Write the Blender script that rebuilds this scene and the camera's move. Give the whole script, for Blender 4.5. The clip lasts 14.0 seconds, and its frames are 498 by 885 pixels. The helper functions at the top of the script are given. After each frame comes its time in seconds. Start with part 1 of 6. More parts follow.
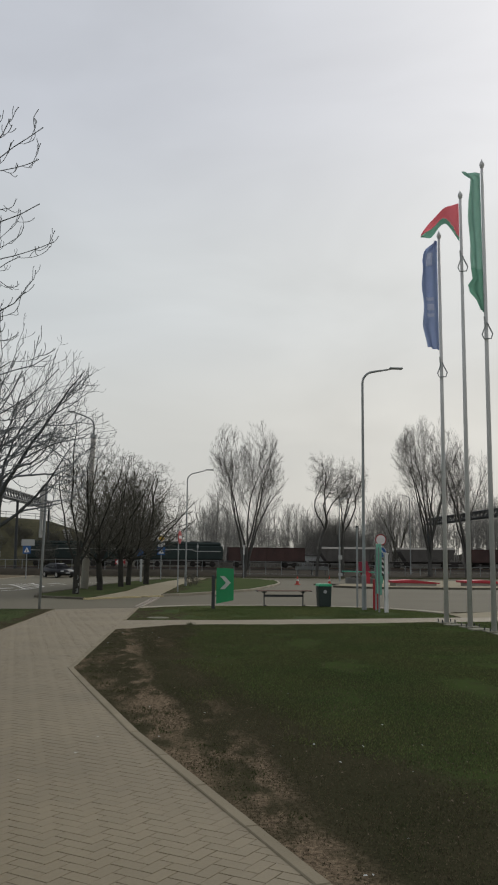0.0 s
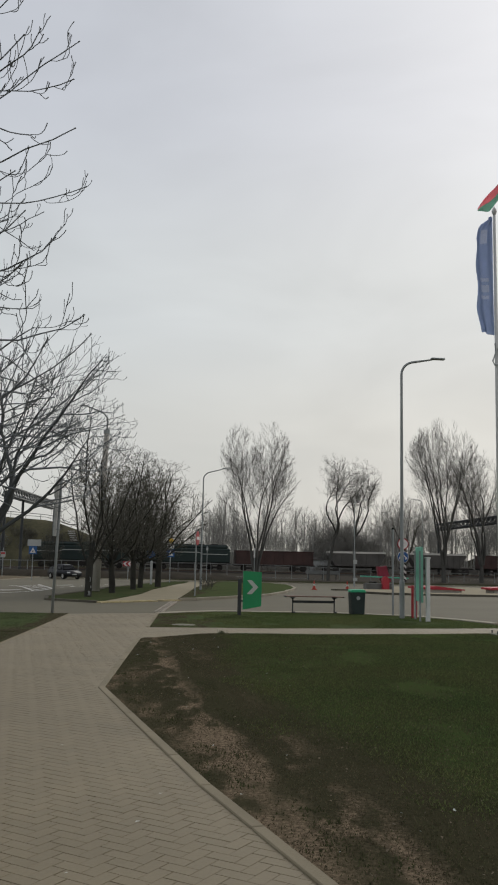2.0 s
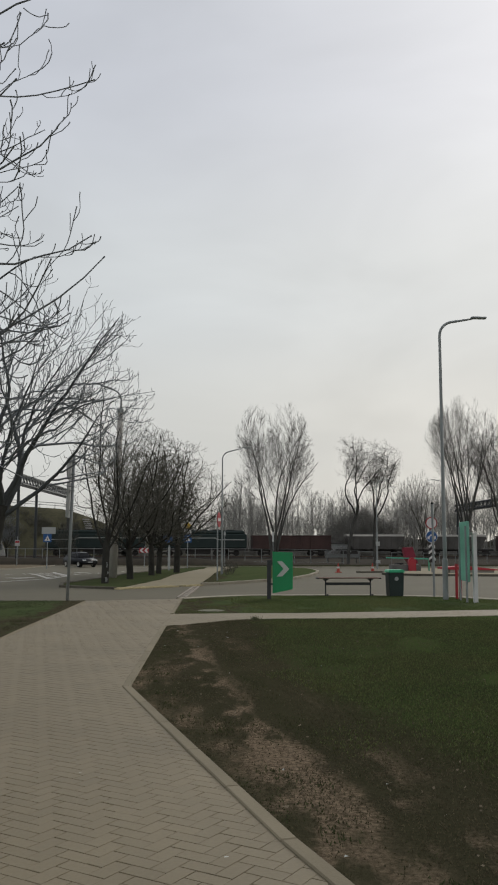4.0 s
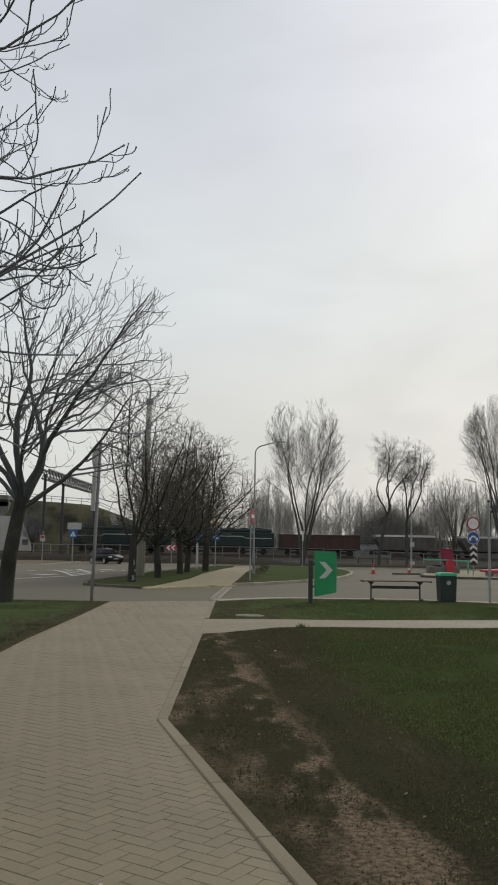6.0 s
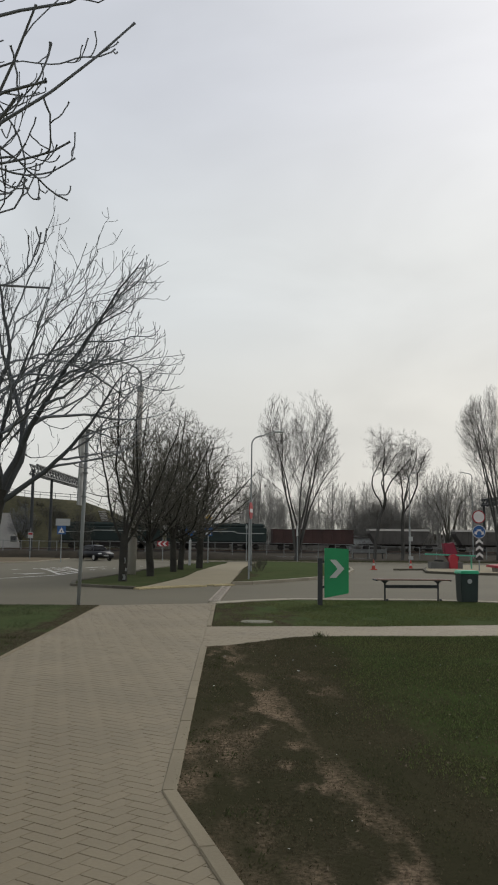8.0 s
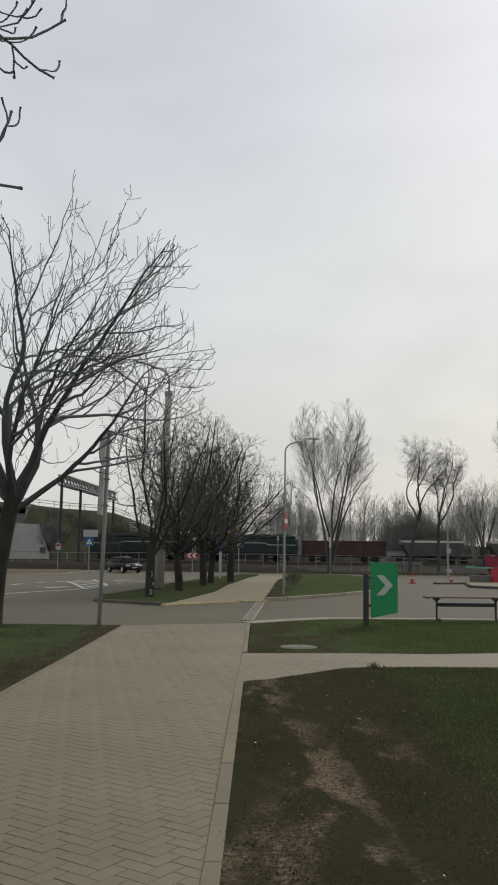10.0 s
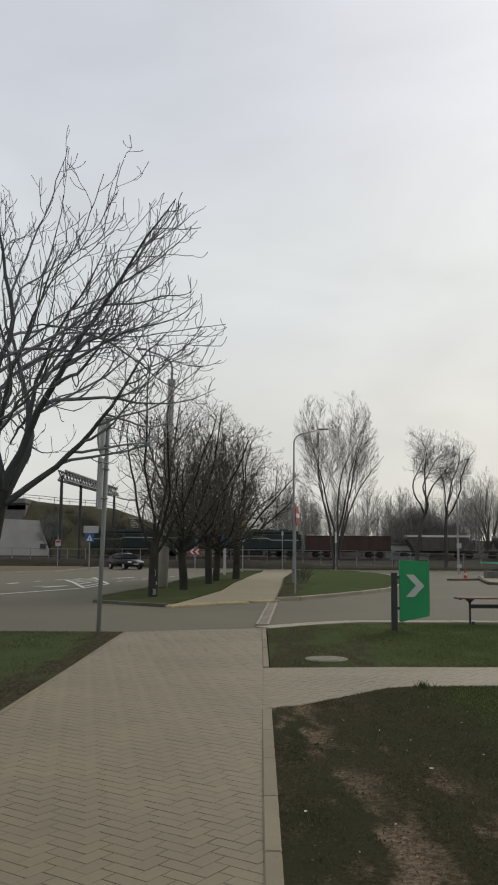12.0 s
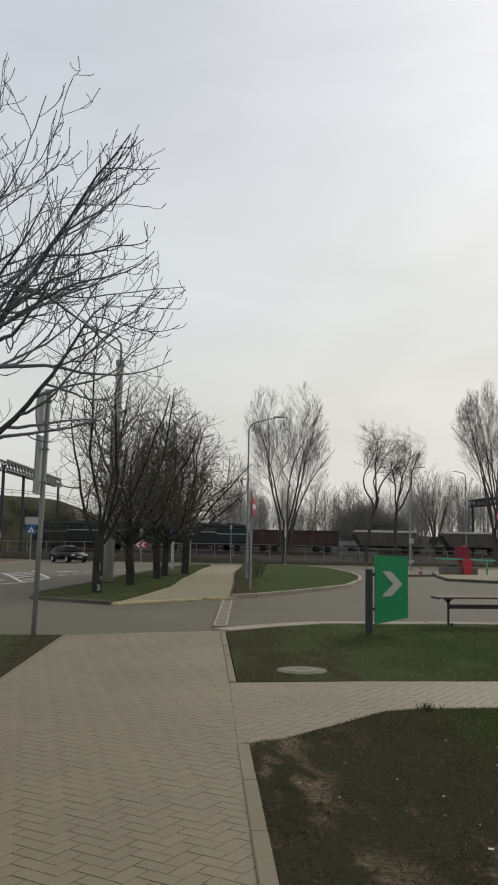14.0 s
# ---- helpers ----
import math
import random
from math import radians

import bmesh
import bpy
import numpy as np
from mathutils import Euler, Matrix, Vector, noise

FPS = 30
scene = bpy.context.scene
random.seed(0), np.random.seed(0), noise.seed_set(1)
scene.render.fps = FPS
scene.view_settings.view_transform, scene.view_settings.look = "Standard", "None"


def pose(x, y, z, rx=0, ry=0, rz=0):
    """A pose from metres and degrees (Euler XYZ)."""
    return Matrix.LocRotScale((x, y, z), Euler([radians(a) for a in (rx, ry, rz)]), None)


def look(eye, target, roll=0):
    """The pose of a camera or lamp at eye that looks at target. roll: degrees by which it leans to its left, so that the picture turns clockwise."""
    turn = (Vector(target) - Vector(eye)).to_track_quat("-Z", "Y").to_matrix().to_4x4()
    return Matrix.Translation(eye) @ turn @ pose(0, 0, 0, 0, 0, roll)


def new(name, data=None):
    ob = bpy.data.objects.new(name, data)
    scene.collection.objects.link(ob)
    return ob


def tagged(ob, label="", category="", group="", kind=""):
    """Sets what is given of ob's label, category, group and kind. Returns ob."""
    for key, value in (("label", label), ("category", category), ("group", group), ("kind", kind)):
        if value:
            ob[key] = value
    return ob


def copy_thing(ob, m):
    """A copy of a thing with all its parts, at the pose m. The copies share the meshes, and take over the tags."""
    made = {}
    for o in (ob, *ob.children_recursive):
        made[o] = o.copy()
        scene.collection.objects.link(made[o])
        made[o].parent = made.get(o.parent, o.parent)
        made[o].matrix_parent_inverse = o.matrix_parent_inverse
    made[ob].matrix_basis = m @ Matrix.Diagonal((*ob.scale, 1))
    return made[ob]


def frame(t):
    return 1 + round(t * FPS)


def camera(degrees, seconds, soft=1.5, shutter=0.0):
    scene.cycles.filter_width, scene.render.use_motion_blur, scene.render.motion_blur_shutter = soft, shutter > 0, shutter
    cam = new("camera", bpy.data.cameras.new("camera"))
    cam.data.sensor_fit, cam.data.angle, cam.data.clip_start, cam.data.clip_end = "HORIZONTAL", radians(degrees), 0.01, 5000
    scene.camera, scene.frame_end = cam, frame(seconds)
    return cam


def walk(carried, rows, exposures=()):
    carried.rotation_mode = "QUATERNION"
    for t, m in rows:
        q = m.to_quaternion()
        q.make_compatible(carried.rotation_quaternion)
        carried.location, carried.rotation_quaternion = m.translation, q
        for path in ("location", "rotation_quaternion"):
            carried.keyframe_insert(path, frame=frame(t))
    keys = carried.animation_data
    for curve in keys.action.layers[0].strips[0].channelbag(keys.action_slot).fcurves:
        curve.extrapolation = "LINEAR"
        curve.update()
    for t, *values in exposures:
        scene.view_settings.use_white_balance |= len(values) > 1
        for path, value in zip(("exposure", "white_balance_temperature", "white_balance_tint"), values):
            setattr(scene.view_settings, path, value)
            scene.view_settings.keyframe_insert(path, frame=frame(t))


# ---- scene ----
cam = camera(32.0, 14.0, 2.0)
PATH = [
    (0, (0.029, 2.098, 1.739), (0.246, 4.07, 1.997), 0.5),
    (0.5, (-0.14, 2.636, 1.728), (0.057, 4.608, 2.0), 1.2),
    (1, (-0.303, 3.141, 1.712), (-0.103, 5.113, 1.982), 0.7),
    (1.5, (-0.345, 3.672, 1.722), (-0.139, 5.643, 1.991), 0.7),
    (2, (-0.541, 4.241, 1.691), (-0.334, 6.213, 1.957), 1.2),
    (2.2, (-0.558, 4.42, 1.689), (-0.344, 6.391, 1.952), 1.2),
    (4.3, (-0.786, 6.692, 1.5), (-0.618, 8.673, 1.719), -0.2),
    (4.5, (-0.818, 6.887, 1.505), (-0.664, 8.872, 1.692), -0.2),
    (5, (-0.833, 7.36, 1.491), (-0.707, 9.349, 1.663), 0.2),
    (5.5, (-0.9, 7.871, 1.481), (-0.787, 9.857, 1.689), 1.0),
    (6, (-0.931, 8.419, 1.491), (-0.812, 10.402, 1.722), 1.0),
    (6.5, (-0.936, 9.02, 1.508), (-0.81, 11.001, 1.753), 0.9),
    (7, (-1.009, 9.505, 1.528), (-0.871, 11.487, 1.761), 0.3),
    (7.5, (-1.004, 10.043, 1.526), (-0.858, 12.026, 1.739), 0.8),
    (8, (-1.102, 10.531, 1.523), (-0.959, 12.514, 1.743), 0.6),
    (8.5, (-1.067, 11.047, 1.52), (-0.94, 13.028, 1.763), -0.1),
    (9, (-1.085, 11.512, 1.54), (-0.991, 13.495, 1.789), 0.2),
    (11.5, (-1.271, 13.83, 1.571), (-1.202, 15.815, 1.806), 0.8),
    (12, (-1.333, 14.275, 1.593), (-1.259, 16.259, 1.827), 0.4),
    (12.5, (-1.356, 14.748, 1.601), (-1.273, 16.731, 1.848), 0.8),
    (13, (-1.44, 15.195, 1.61), (-1.338, 17.18, 1.838), 0.5),
    (13.5, (-1.429, 15.709, 1.578), (-1.272, 17.691, 1.793), 0.3),
    (14, (-1.48, 16.189, 1.557), (-1.284, 18.167, 1.779), 0.9),
]
walk(cam, [(t, look(eye, target, roll)) for t, eye, target, roll in PATH],
     [(0, -0.03), (2.2, 0.0), (4.3, 0.02), (4.5, 0.04), (5.0, 0.18), (5.5, 0.18), (6.5, 0.11), (9, 0.1), (12, 0.13), (14, 0.12)])

# ---- light ----
SUN_AZ, SUN_EL = radians(35), radians(34)          # from +y towards +x, above the horizon
sun_way = Vector((math.sin(SUN_AZ) * math.cos(SUN_EL), math.cos(SUN_AZ) * math.cos(SUN_EL), math.sin(SUN_EL)))
sun = new("sun", bpy.data.lights.new("sun", "SUN"))
sun.data.energy, sun.data.angle, sun.data.color = 1.2, radians(22), (1.0, 0.95, 0.86)
sun.matrix_basis = look((0, 0, 60), Vector((0, 0, 60)) - sun_way)

world = bpy.data.worlds.new("overcast_sky")
scene.world = world
world.use_nodes = True
wn, wl = world.node_tree.nodes, world.node_tree.links
wn.clear()


def wnode(kind, **values):
    n = wn.new(kind)
    for k, v in values.items():
        n.inputs[k].default_value = v
    return n


w_out, w_bg = wn.new("ShaderNodeOutputWorld"), wn.new("ShaderNodeBackground")
w_sky = wn.new("ShaderNodeTexSky")
w_sky.sky_type, w_sky.sun_disc = "NISHITA", False
w_sky.sun_elevation, w_sky.sun_rotation = SUN_EL, SUN_AZ
w_sky.air_density, w_sky.dust_density = 1.0, 4.0
w_pale = wnode("ShaderNodeHueSaturation", Saturation=0.18, Value=0.055)
wl.new(w_sky.outputs[0], w_pale.inputs["Color"])
w_co = wn.new("ShaderNodeTexCoord")
w_xyz = wn.new("ShaderNodeSeparateXYZ")
wl.new(w_co.outputs["Generated"], w_xyz.inputs[0])
# the cloud sheet: pale and warm towards the horizon, cooler overhead
w_ramp = wn.new("ShaderNodeValToRGB")
w_ramp.color_ramp.interpolation = "EASE"
stops = [(0.0, (0.690, 0.665, 0.610)), (0.13, (0.690, 0.682, 0.648)), (0.28, (0.668, 0.685, 0.690)), (0.50, (0.642, 0.656, 0.708)), (1.0, (0.51, 0.525, 0.58))]
while len(w_ramp.color_ramp.elements) < len(stops):
    w_ramp.color_ramp.elements.new(0.5)
for e, (p, c) in zip(w_ramp.color_ramp.elements, stops):
    e.position, e.color = p, (*c, 1)
wl.new(w_xyz.outputs["Z"], w_ramp.inputs[0])
# soft cloud folds, stretched flat
w_map = wn.new("ShaderNodeMapping")
w_map.inputs["Scale"].default_value = (1.0, 1.0, 2.6)
wl.new(w_co.outputs["Generated"], w_map.inputs[0])
w_noise = wnode("ShaderNodeTexNoise", Scale=2.6, Detail=4.0, Roughness=0.5, Distortion=0.5)
wl.new(w_map.outputs[0], w_noise.inputs["Vector"])
w_fold = wnode("ShaderNodeMapRange", **{"From Min": 0.3, "From Max": 0.7, "To Min": 0.90, "To Max": 1.08})
wl.new(w_noise.outputs[0], w_fold.inputs[0])
# the brighter stretch of cloud round the hidden sun
w_dot = wn.new("ShaderNodeVectorMath")
w_dot.operation = "DOT_PRODUCT"
w_dot.inputs[1].default_value = sun_way
wl.new(w_co.outputs["Generated"], w_dot.inputs[0])
w_glow = wnode("ShaderNodeMapRange", **{"From Min": 0.72, "From Max": 1.0, "To Min": 1.0, "To Max": 1.03})
w_glow.interpolation_type = "SMOOTHSTEP"
wl.new(w_dot.outputs["Value"], w_glow.inputs[0])
w_mul = wn.new("ShaderNodeMath")
w_mul.operation = "MULTIPLY"
wl.new(w_fold.outputs[0], w_mul.inputs[0])
wl.new(w_glow.outputs[0], w_mul.inputs[1])
w_cloud = wn.new("ShaderNodeVectorMath")
w_cloud.operation = "SCALE"
wl.new(w_ramp.outputs[0], w_cloud.inputs[0])
wl.new(w_mul.outputs[0], w_cloud.inputs["Scale"])
w_mix = wn.new("ShaderNodeMix")
w_mix.data_type = "RGBA"
w_mix.inputs["Factor"].default_value = 0.88
wl.new(w_pale.outputs[0], w_mix.inputs["A"])
# warmer towards the sun's side, cooler away from it
w_side = wnode("ShaderNodeMapRange", **{"From Min": -0.2, "From Max": 0.4})
w_side.interpolation_type = "SMOOTHSTEP"
wl.new(w_xyz.outputs["X"], w_side.inputs[0])
w_tone = wn.new("ShaderNodeMix")
w_tone.data_type = "RGBA"
w_tone.inputs["A"].default_value, w_tone.inputs["B"].default_value = (0.970, 1.0, 1.020, 1), (1.010, 1.0, 0.972, 1)
wl.new(w_side.outputs[0], w_tone.inputs["Factor"])
w_toned = wn.new("ShaderNodeVectorMath")
w_toned.operation = "MULTIPLY"
wl.new(w_cloud.outputs[0], w_toned.inputs[0])
wl.new(w_tone.outputs["Result"], w_toned.inputs[1])
wl.new(w_toned.outputs[0], w_mix.inputs["B"])
wl.new(w_mix.outputs["Result"], w_bg.inputs[0])
w_bg.inputs[1].default_value = 1.0
wl.new(w_bg.outputs[0], w_out.inputs[0])

# ---- materials ----


def mat(name, a, b=None, rough=0.85, scale=8.0, fine=60.0, bump=0.0, metal=0.0, spot=0.5, per="", gloss=0.4, spread=0.12):
    """A surface between colours a and b: broad patches, fine grain, relief; per: 'object' or 'island' varies the pieces."""
    m = bpy.data.materials.new(name)
    m.use_nodes = True
    n, l = m.node_tree.nodes, m.node_tree.links
    s = n["Principled BSDF"]
    s.inputs["Roughness"].default_value, s.inputs["Metallic"].default_value = rough, metal
    s.inputs["Specular IOR Level"].default_value = gloss
    b = b or tuple(c * 0.75 for c in a)
    co = n.new("ShaderNodeTexCoord")
    broad, grain = n.new("ShaderNodeTexNoise"), n.new("ShaderNodeTexNoise")
    for t, k in ((broad, scale), (grain, fine)):
        t.inputs["Scale"].default_value, t.inputs["Detail"].default_value = k, 5.0
        geo = n.new("ShaderNodeNewGeometry") if t is broad else geo
        l.new(geo.outputs["Position"], t.inputs["Vector"])
    add = n.new("ShaderNodeMath")
    add.operation = "MULTIPLY_ADD"
    l.new(grain.outputs[0], add.inputs[0])
    add.inputs[1].default_value = 0.6
    l.new(broad.outputs[0], add.inputs[2])
    rng = n.new("ShaderNodeMapRange")
    rng.inputs["From Min"].default_value, rng.inputs["From Max"].default_value = 0.8 - 0.28 * spot / 0.5, 0.8 + 0.28 * spot / 0.5
    l.new(add.outputs[0], rng.inputs[0])
    mix = n.new("ShaderNodeMix")
    mix.data_type = "RGBA"
    l.new(rng.outputs[0], mix.inputs["Factor"])
    mix.inputs["A"].default_value, mix.inputs["B"].default_value = (*a, 1), (*b, 1)
    out = mix.outputs["Result"]
    if per:
        src = n.new("ShaderNodeObjectInfo").outputs["Random"] if per == "object" else geo.outputs["Random Per Island"]
        r2 = n.new("ShaderNodeMapRange")
        r2.inputs["To Min"].default_value, r2.inputs["To Max"].default_value = 1 - spread, 1 + spread
        l.new(src, r2.inputs[0])
        hsv = n.new("ShaderNodeHueSaturation")
        l.new(r2.outputs[0], hsv.inputs["Value"])
        l.new(out, hsv.inputs["Color"])
        out = hsv.outputs[0]
    l.new(out, s.inputs["Base Color"])
    if bump:
        bp = n.new("ShaderNodeBump")
        bp.inputs["Strength"].default_value, bp.inputs["Distance"].default_value = bump, 0.02
        l.new(add.outputs[0], bp.inputs["Height"])
        l.new(bp.outputs[0], s.inputs["Normal"])
    return m


def thin_leaf(m):
    """Lets half of the light through, as blades and stalks do."""
    n, l = m.node_tree.nodes, m.node_tree.links
    t, mix = n.new("ShaderNodeBsdfTranslucent"), n.new("ShaderNodeMixShader")
    l.new(n["Principled BSDF"].inputs["Base Color"].links[0].from_socket, t.inputs[0])
    l.new(n["Principled BSDF"].outputs[0], mix.inputs[1])
    l.new(t.outputs[0], mix.inputs[2])
    l.new(mix.outputs[0], n["Material Output"].inputs[0])


def cloth_mat(name, a, b):
    """Thin flag cloth that lets light through."""
    m = mat(name, a, b, 0.9, 4, 60, 0)
    n, l = m.node_tree.nodes, m.node_tree.links
    s, out = n["Principled BSDF"], n["Material Output"]
    t, mix = n.new("ShaderNodeBsdfTranslucent"), n.new("ShaderNodeMixShader")
    l.new(s.inputs["Base Color"].links[0].from_socket, t.inputs[0])
    mix.inputs[0].default_value = 0.78
    l.new(s.outputs[0], mix.inputs[1])
    l.new(t.outputs[0], mix.inputs[2])
    l.new(mix.outputs[0], out.inputs[0])
    return m


def lawn_mat(name, wear_x=None, side=1, width=3.4, lush=False):
    """Short spring turf over dark soil. wear_x: (x, y, slope one way, slope the other) of a path edge beside which the turf is trodden bare."""
    m = mat(name, *(((0.040, 0.041, 0.023), (0.062, 0.056, 0.034)) if wear_x and not lush else ((0.056, 0.080, 0.035), (0.088, 0.100, 0.048))), rough=1.0, scale=0.9, fine=30, bump=0.8, gloss=0.0)
    n, l = m.node_tree.nodes, m.node_tree.links
    s = n["Principled BSDF"]
    grass = s.inputs["Base Color"].links[0].from_socket
    geo = n.new("ShaderNodeNewGeometry")
    along = n.new("ShaderNodeMapping")          # trodden streaks run along the path
    along.inputs["Scale"].default_value = (1.5, 0.6, 1.0)
    along.inputs["Rotation"].default_value = (0, 0, radians(-8))
    l.new(geo.outputs["Position"], along.inputs[0])
    bare, lump, grit = n.new("ShaderNodeTexNoise"), n.new("ShaderNodeTexNoise"), n.new("ShaderNodeTexNoise")
    for t, k, d in ((bare, 0.75, 6), (lump, 3.2, 6), (grit, 38, 4)):
        t.inputs["Scale"].default_value, t.inputs["Detail"].default_value = k, d
        l.new(geo.outputs["Position"] if t is grit else along.outputs[0], t.inputs["Vector"])

    def calc(op, a, b, c=None):
        k = n.new("ShaderNodeMath")
        k.operation = op
        for i, v in enumerate((a, b, c)):
            if v is None:
                continue
            if isinstance(v, (int, float)):
                k.inputs[i].default_value = v
            else:
                l.new(v, k.inputs[i])
        return k.outputs[0]

    patch = calc("MULTIPLY_ADD", lump.outputs[0], 0.55, bare.outputs[0])
    if wear_x:
        xyz = n.new("ShaderNodeSeparateXYZ")
        l.new(geo.outputs["Position"], xyz.inputs[0])
        x0, y0, k0, k1 = wear_x
        near = calc("MULTIPLY", calc("SUBTRACT", y0, xyz.outputs["Y"]), k0)
        far = calc("MULTIPLY", calc("SUBTRACT", xyz.outputs["Y"], y0), k1)
        edge = calc("ADD", calc("MAXIMUM", near, far), x0)
        away = calc("MULTIPLY", calc("SUBTRACT", xyz.outputs["X"], edge), side)
        r = n.new("ShaderNodeMapRange")
        r.interpolation_type = "SMOOTHSTEP"
        for k, v in (("From Min", 0.03 * width), ("From Max", width), ("To Min", 0.24), ("To Max", -0.15 if lush else -0.10)):
            r.inputs[k].default_value = v
        l.new(away, r.inputs[0])
        patch = calc("ADD", patch, r.outputs[0])
        r2 = n.new("ShaderNodeMapRange")
        r2.interpolation_type = "SMOOTHSTEP"
        for k, v in (("From Min", 0.1), ("From Max", 0.75), ("To Min", -0.1 if lush else 0.27), ("To Max", -0.1 if lush else 0.0)):
            r2.inputs[k].default_value = v
        l.new(away, r2.inputs[0])
        fade = n.new("ShaderNodeMapRange")          # the turf closes again towards the side path
        fade.interpolation_type = "SMOOTHSTEP"
        for k, v in (("From Min", 15.0), ("From Max", 22.0), ("To Min", 1.0), ("To Max", 0.15)):
            fade.inputs[k].default_value = v
        l.new(xyz.outputs["Y"], fade.inputs[0])
        streak = 0.0
        if not lush:
            # two tracks that feet have worn along the path
            warp = calc("MULTIPLY_ADD", lump.outputs[0], 1.0, calc("SUBTRACT", xyz.outputs["X"], 0.55))
            for x_at, slope, gain in ((0.94, 0.065, 0.27), (1.55, 0.062, 0.22)):
                line = n.new("ShaderNodeMapRange")
                line.interpolation_type = "SMOOTHSTEP"
                for k, v in (("From Min", 0.0), ("From Max", 0.32), ("To Min", gain), ("To Max", 0.0)):
                    line.inputs[k].default_value = v
                l.new(calc("ABSOLUTE", calc("SUBTRACT", warp, calc("MULTIPLY_ADD", xyz.outputs["Y"], -slope, x_at)), 0.0), line.inputs[0])
                streak = calc("ADD", line.outputs[0], streak)
            worn = n.new("ShaderNodeMapRange")
            worn.interpolation_type = "SMOOTHSTEP"
            worn.inputs["From Min"].default_value, worn.inputs["From Max"].default_value = 0.22, 0.48
            l.new(bare.outputs[0], worn.inputs[0])
            streak = calc("MULTIPLY", calc("MULTIPLY", streak, worn.outputs[0]), calc("MULTIPLY_ADD", fade.outputs[0], 0.3, 0.62))
            begin = n.new("ShaderNodeMapRange")          # the tracks fade out towards the open end of the lawn
            begin.interpolation_type = "SMOOTHSTEP"
            for k, v in (("From Min", 7.0), ("From Max", 11.5), ("To Min", 0.25), ("To Max", 1.0)):
                begin.inputs[k].default_value = v
            l.new(xyz.outputs["Y"], begin.inputs[0])
            streak = calc("MULTIPLY", streak, begin.outputs[0])
            patch = calc("ADD", patch, calc("MULTIPLY", streak, 0.72))
    if wear_x and not lush:
        green = n.new("ShaderNodeMapRange")          # fresher turf away from the path
        green.interpolation_type = "SMOOTHSTEP"
        green.inputs["From Min"].default_value, green.inputs["From Max"].default_value = 1.45, 2.35
        l.new(calc("MULTIPLY_ADD", bare.outputs[0], 1.6, calc("SUBTRACT", away, 0.8)), green.inputs[0])
        fresh = n.new("ShaderNodeMix")
        fresh.data_type = "RGBA"
        l.new(calc("MULTIPLY", green.outputs[0], calc("MULTIPLY_ADD", lump.outputs[0], 2.2, -0.2)), fresh.inputs["Factor"])
        fresh.clamp_factor = True
        l.new(grass, fresh.inputs["A"])
        fresh.inputs["B"].default_value = (0.054, 0.076, 0.027, 1)
        grass = fresh.outputs["Result"]
    mask = n.new("ShaderNodeMapRange")
    mask.interpolation_type = "SMOOTHSTEP"
    mask.inputs["From Min"].default_value, mask.inputs["From Max"].default_value = ((0.80, 1.02) if lush else (0.90, 1.24)) if wear_x else (0.98, 1.15)
    l.new(patch, mask.inputs[0])
    soil = n.new("ShaderNodeMix")
    soil.data_type = "RGBA"
    soil.inputs["A"].default_value, soil.inputs["B"].default_value = ((0.058, 0.052, 0.033, 1) if lush else (0.050, 0.044, 0.029, 1)), (0.156, 0.120, 0.082, 1)
    pale = n.new("ShaderNodeMapRange")
    pale.inputs["From Min"].default_value, pale.inputs["From Max"].default_value = 1.15, 1.42
    l.new(calc("ADD", calc("MULTIPLY_ADD", grit.outputs[0], 0.45, calc("MULTIPLY_ADD", patch, 0.9, -0.12)), calc("ADD", calc("MULTIPLY", r2.outputs[0], 1.0 if lush else fade.outputs[0]), streak) if wear_x else 0.0), pale.inputs[0])
    l.new(pale.outputs[0], soil.inputs["Factor"])
    # crumbs and dead stalks: a fine speckle over the earth
    crumb = n.new("ShaderNodeTexNoise")
    crumb.inputs["Scale"].default_value, crumb.inputs["Detail"].default_value, crumb.inputs["Roughness"].default_value = 24.0, 10.0, 0.75
    l.new(geo.outputs["Position"], crumb.inputs["Vector"])
    speck = n.new("ShaderNodeMapRange")
    for k, v in (("From Min", 0.36), ("From Max", 0.66), ("To Min", 0.35), ("To Max", 1.9)):
        speck.inputs[k].default_value = v
    l.new(crumb.outputs[0], speck.inputs[0])
    speckled = n.new("ShaderNodeHueSaturation")
    l.new(speck.outputs[0], speckled.inputs["Value"])
    l.new(soil.outputs["Result"], speckled.inputs["Color"])
    mix = n.new("ShaderNodeMix")
    mix.data_type = "RGBA"
    l.new(mask.outputs[0], mix.inputs["Factor"])
    l.new(grass, mix.inputs["A"])
    l.new(speckled.outputs[0], mix.inputs["B"])
    l.new(mix.outputs["Result"], s.inputs["Base Color"])
    relief = n.new("ShaderNodeBump")
    relief.inputs["Strength"].default_value, relief.inputs["Distance"].default_value = 0.9, 0.03
    l.new(calc("ADD", crumb.outputs[0], lump.outputs[0]), relief.inputs["Height"])
    l.new(relief.outputs[0], s.inputs["Normal"])
    return m


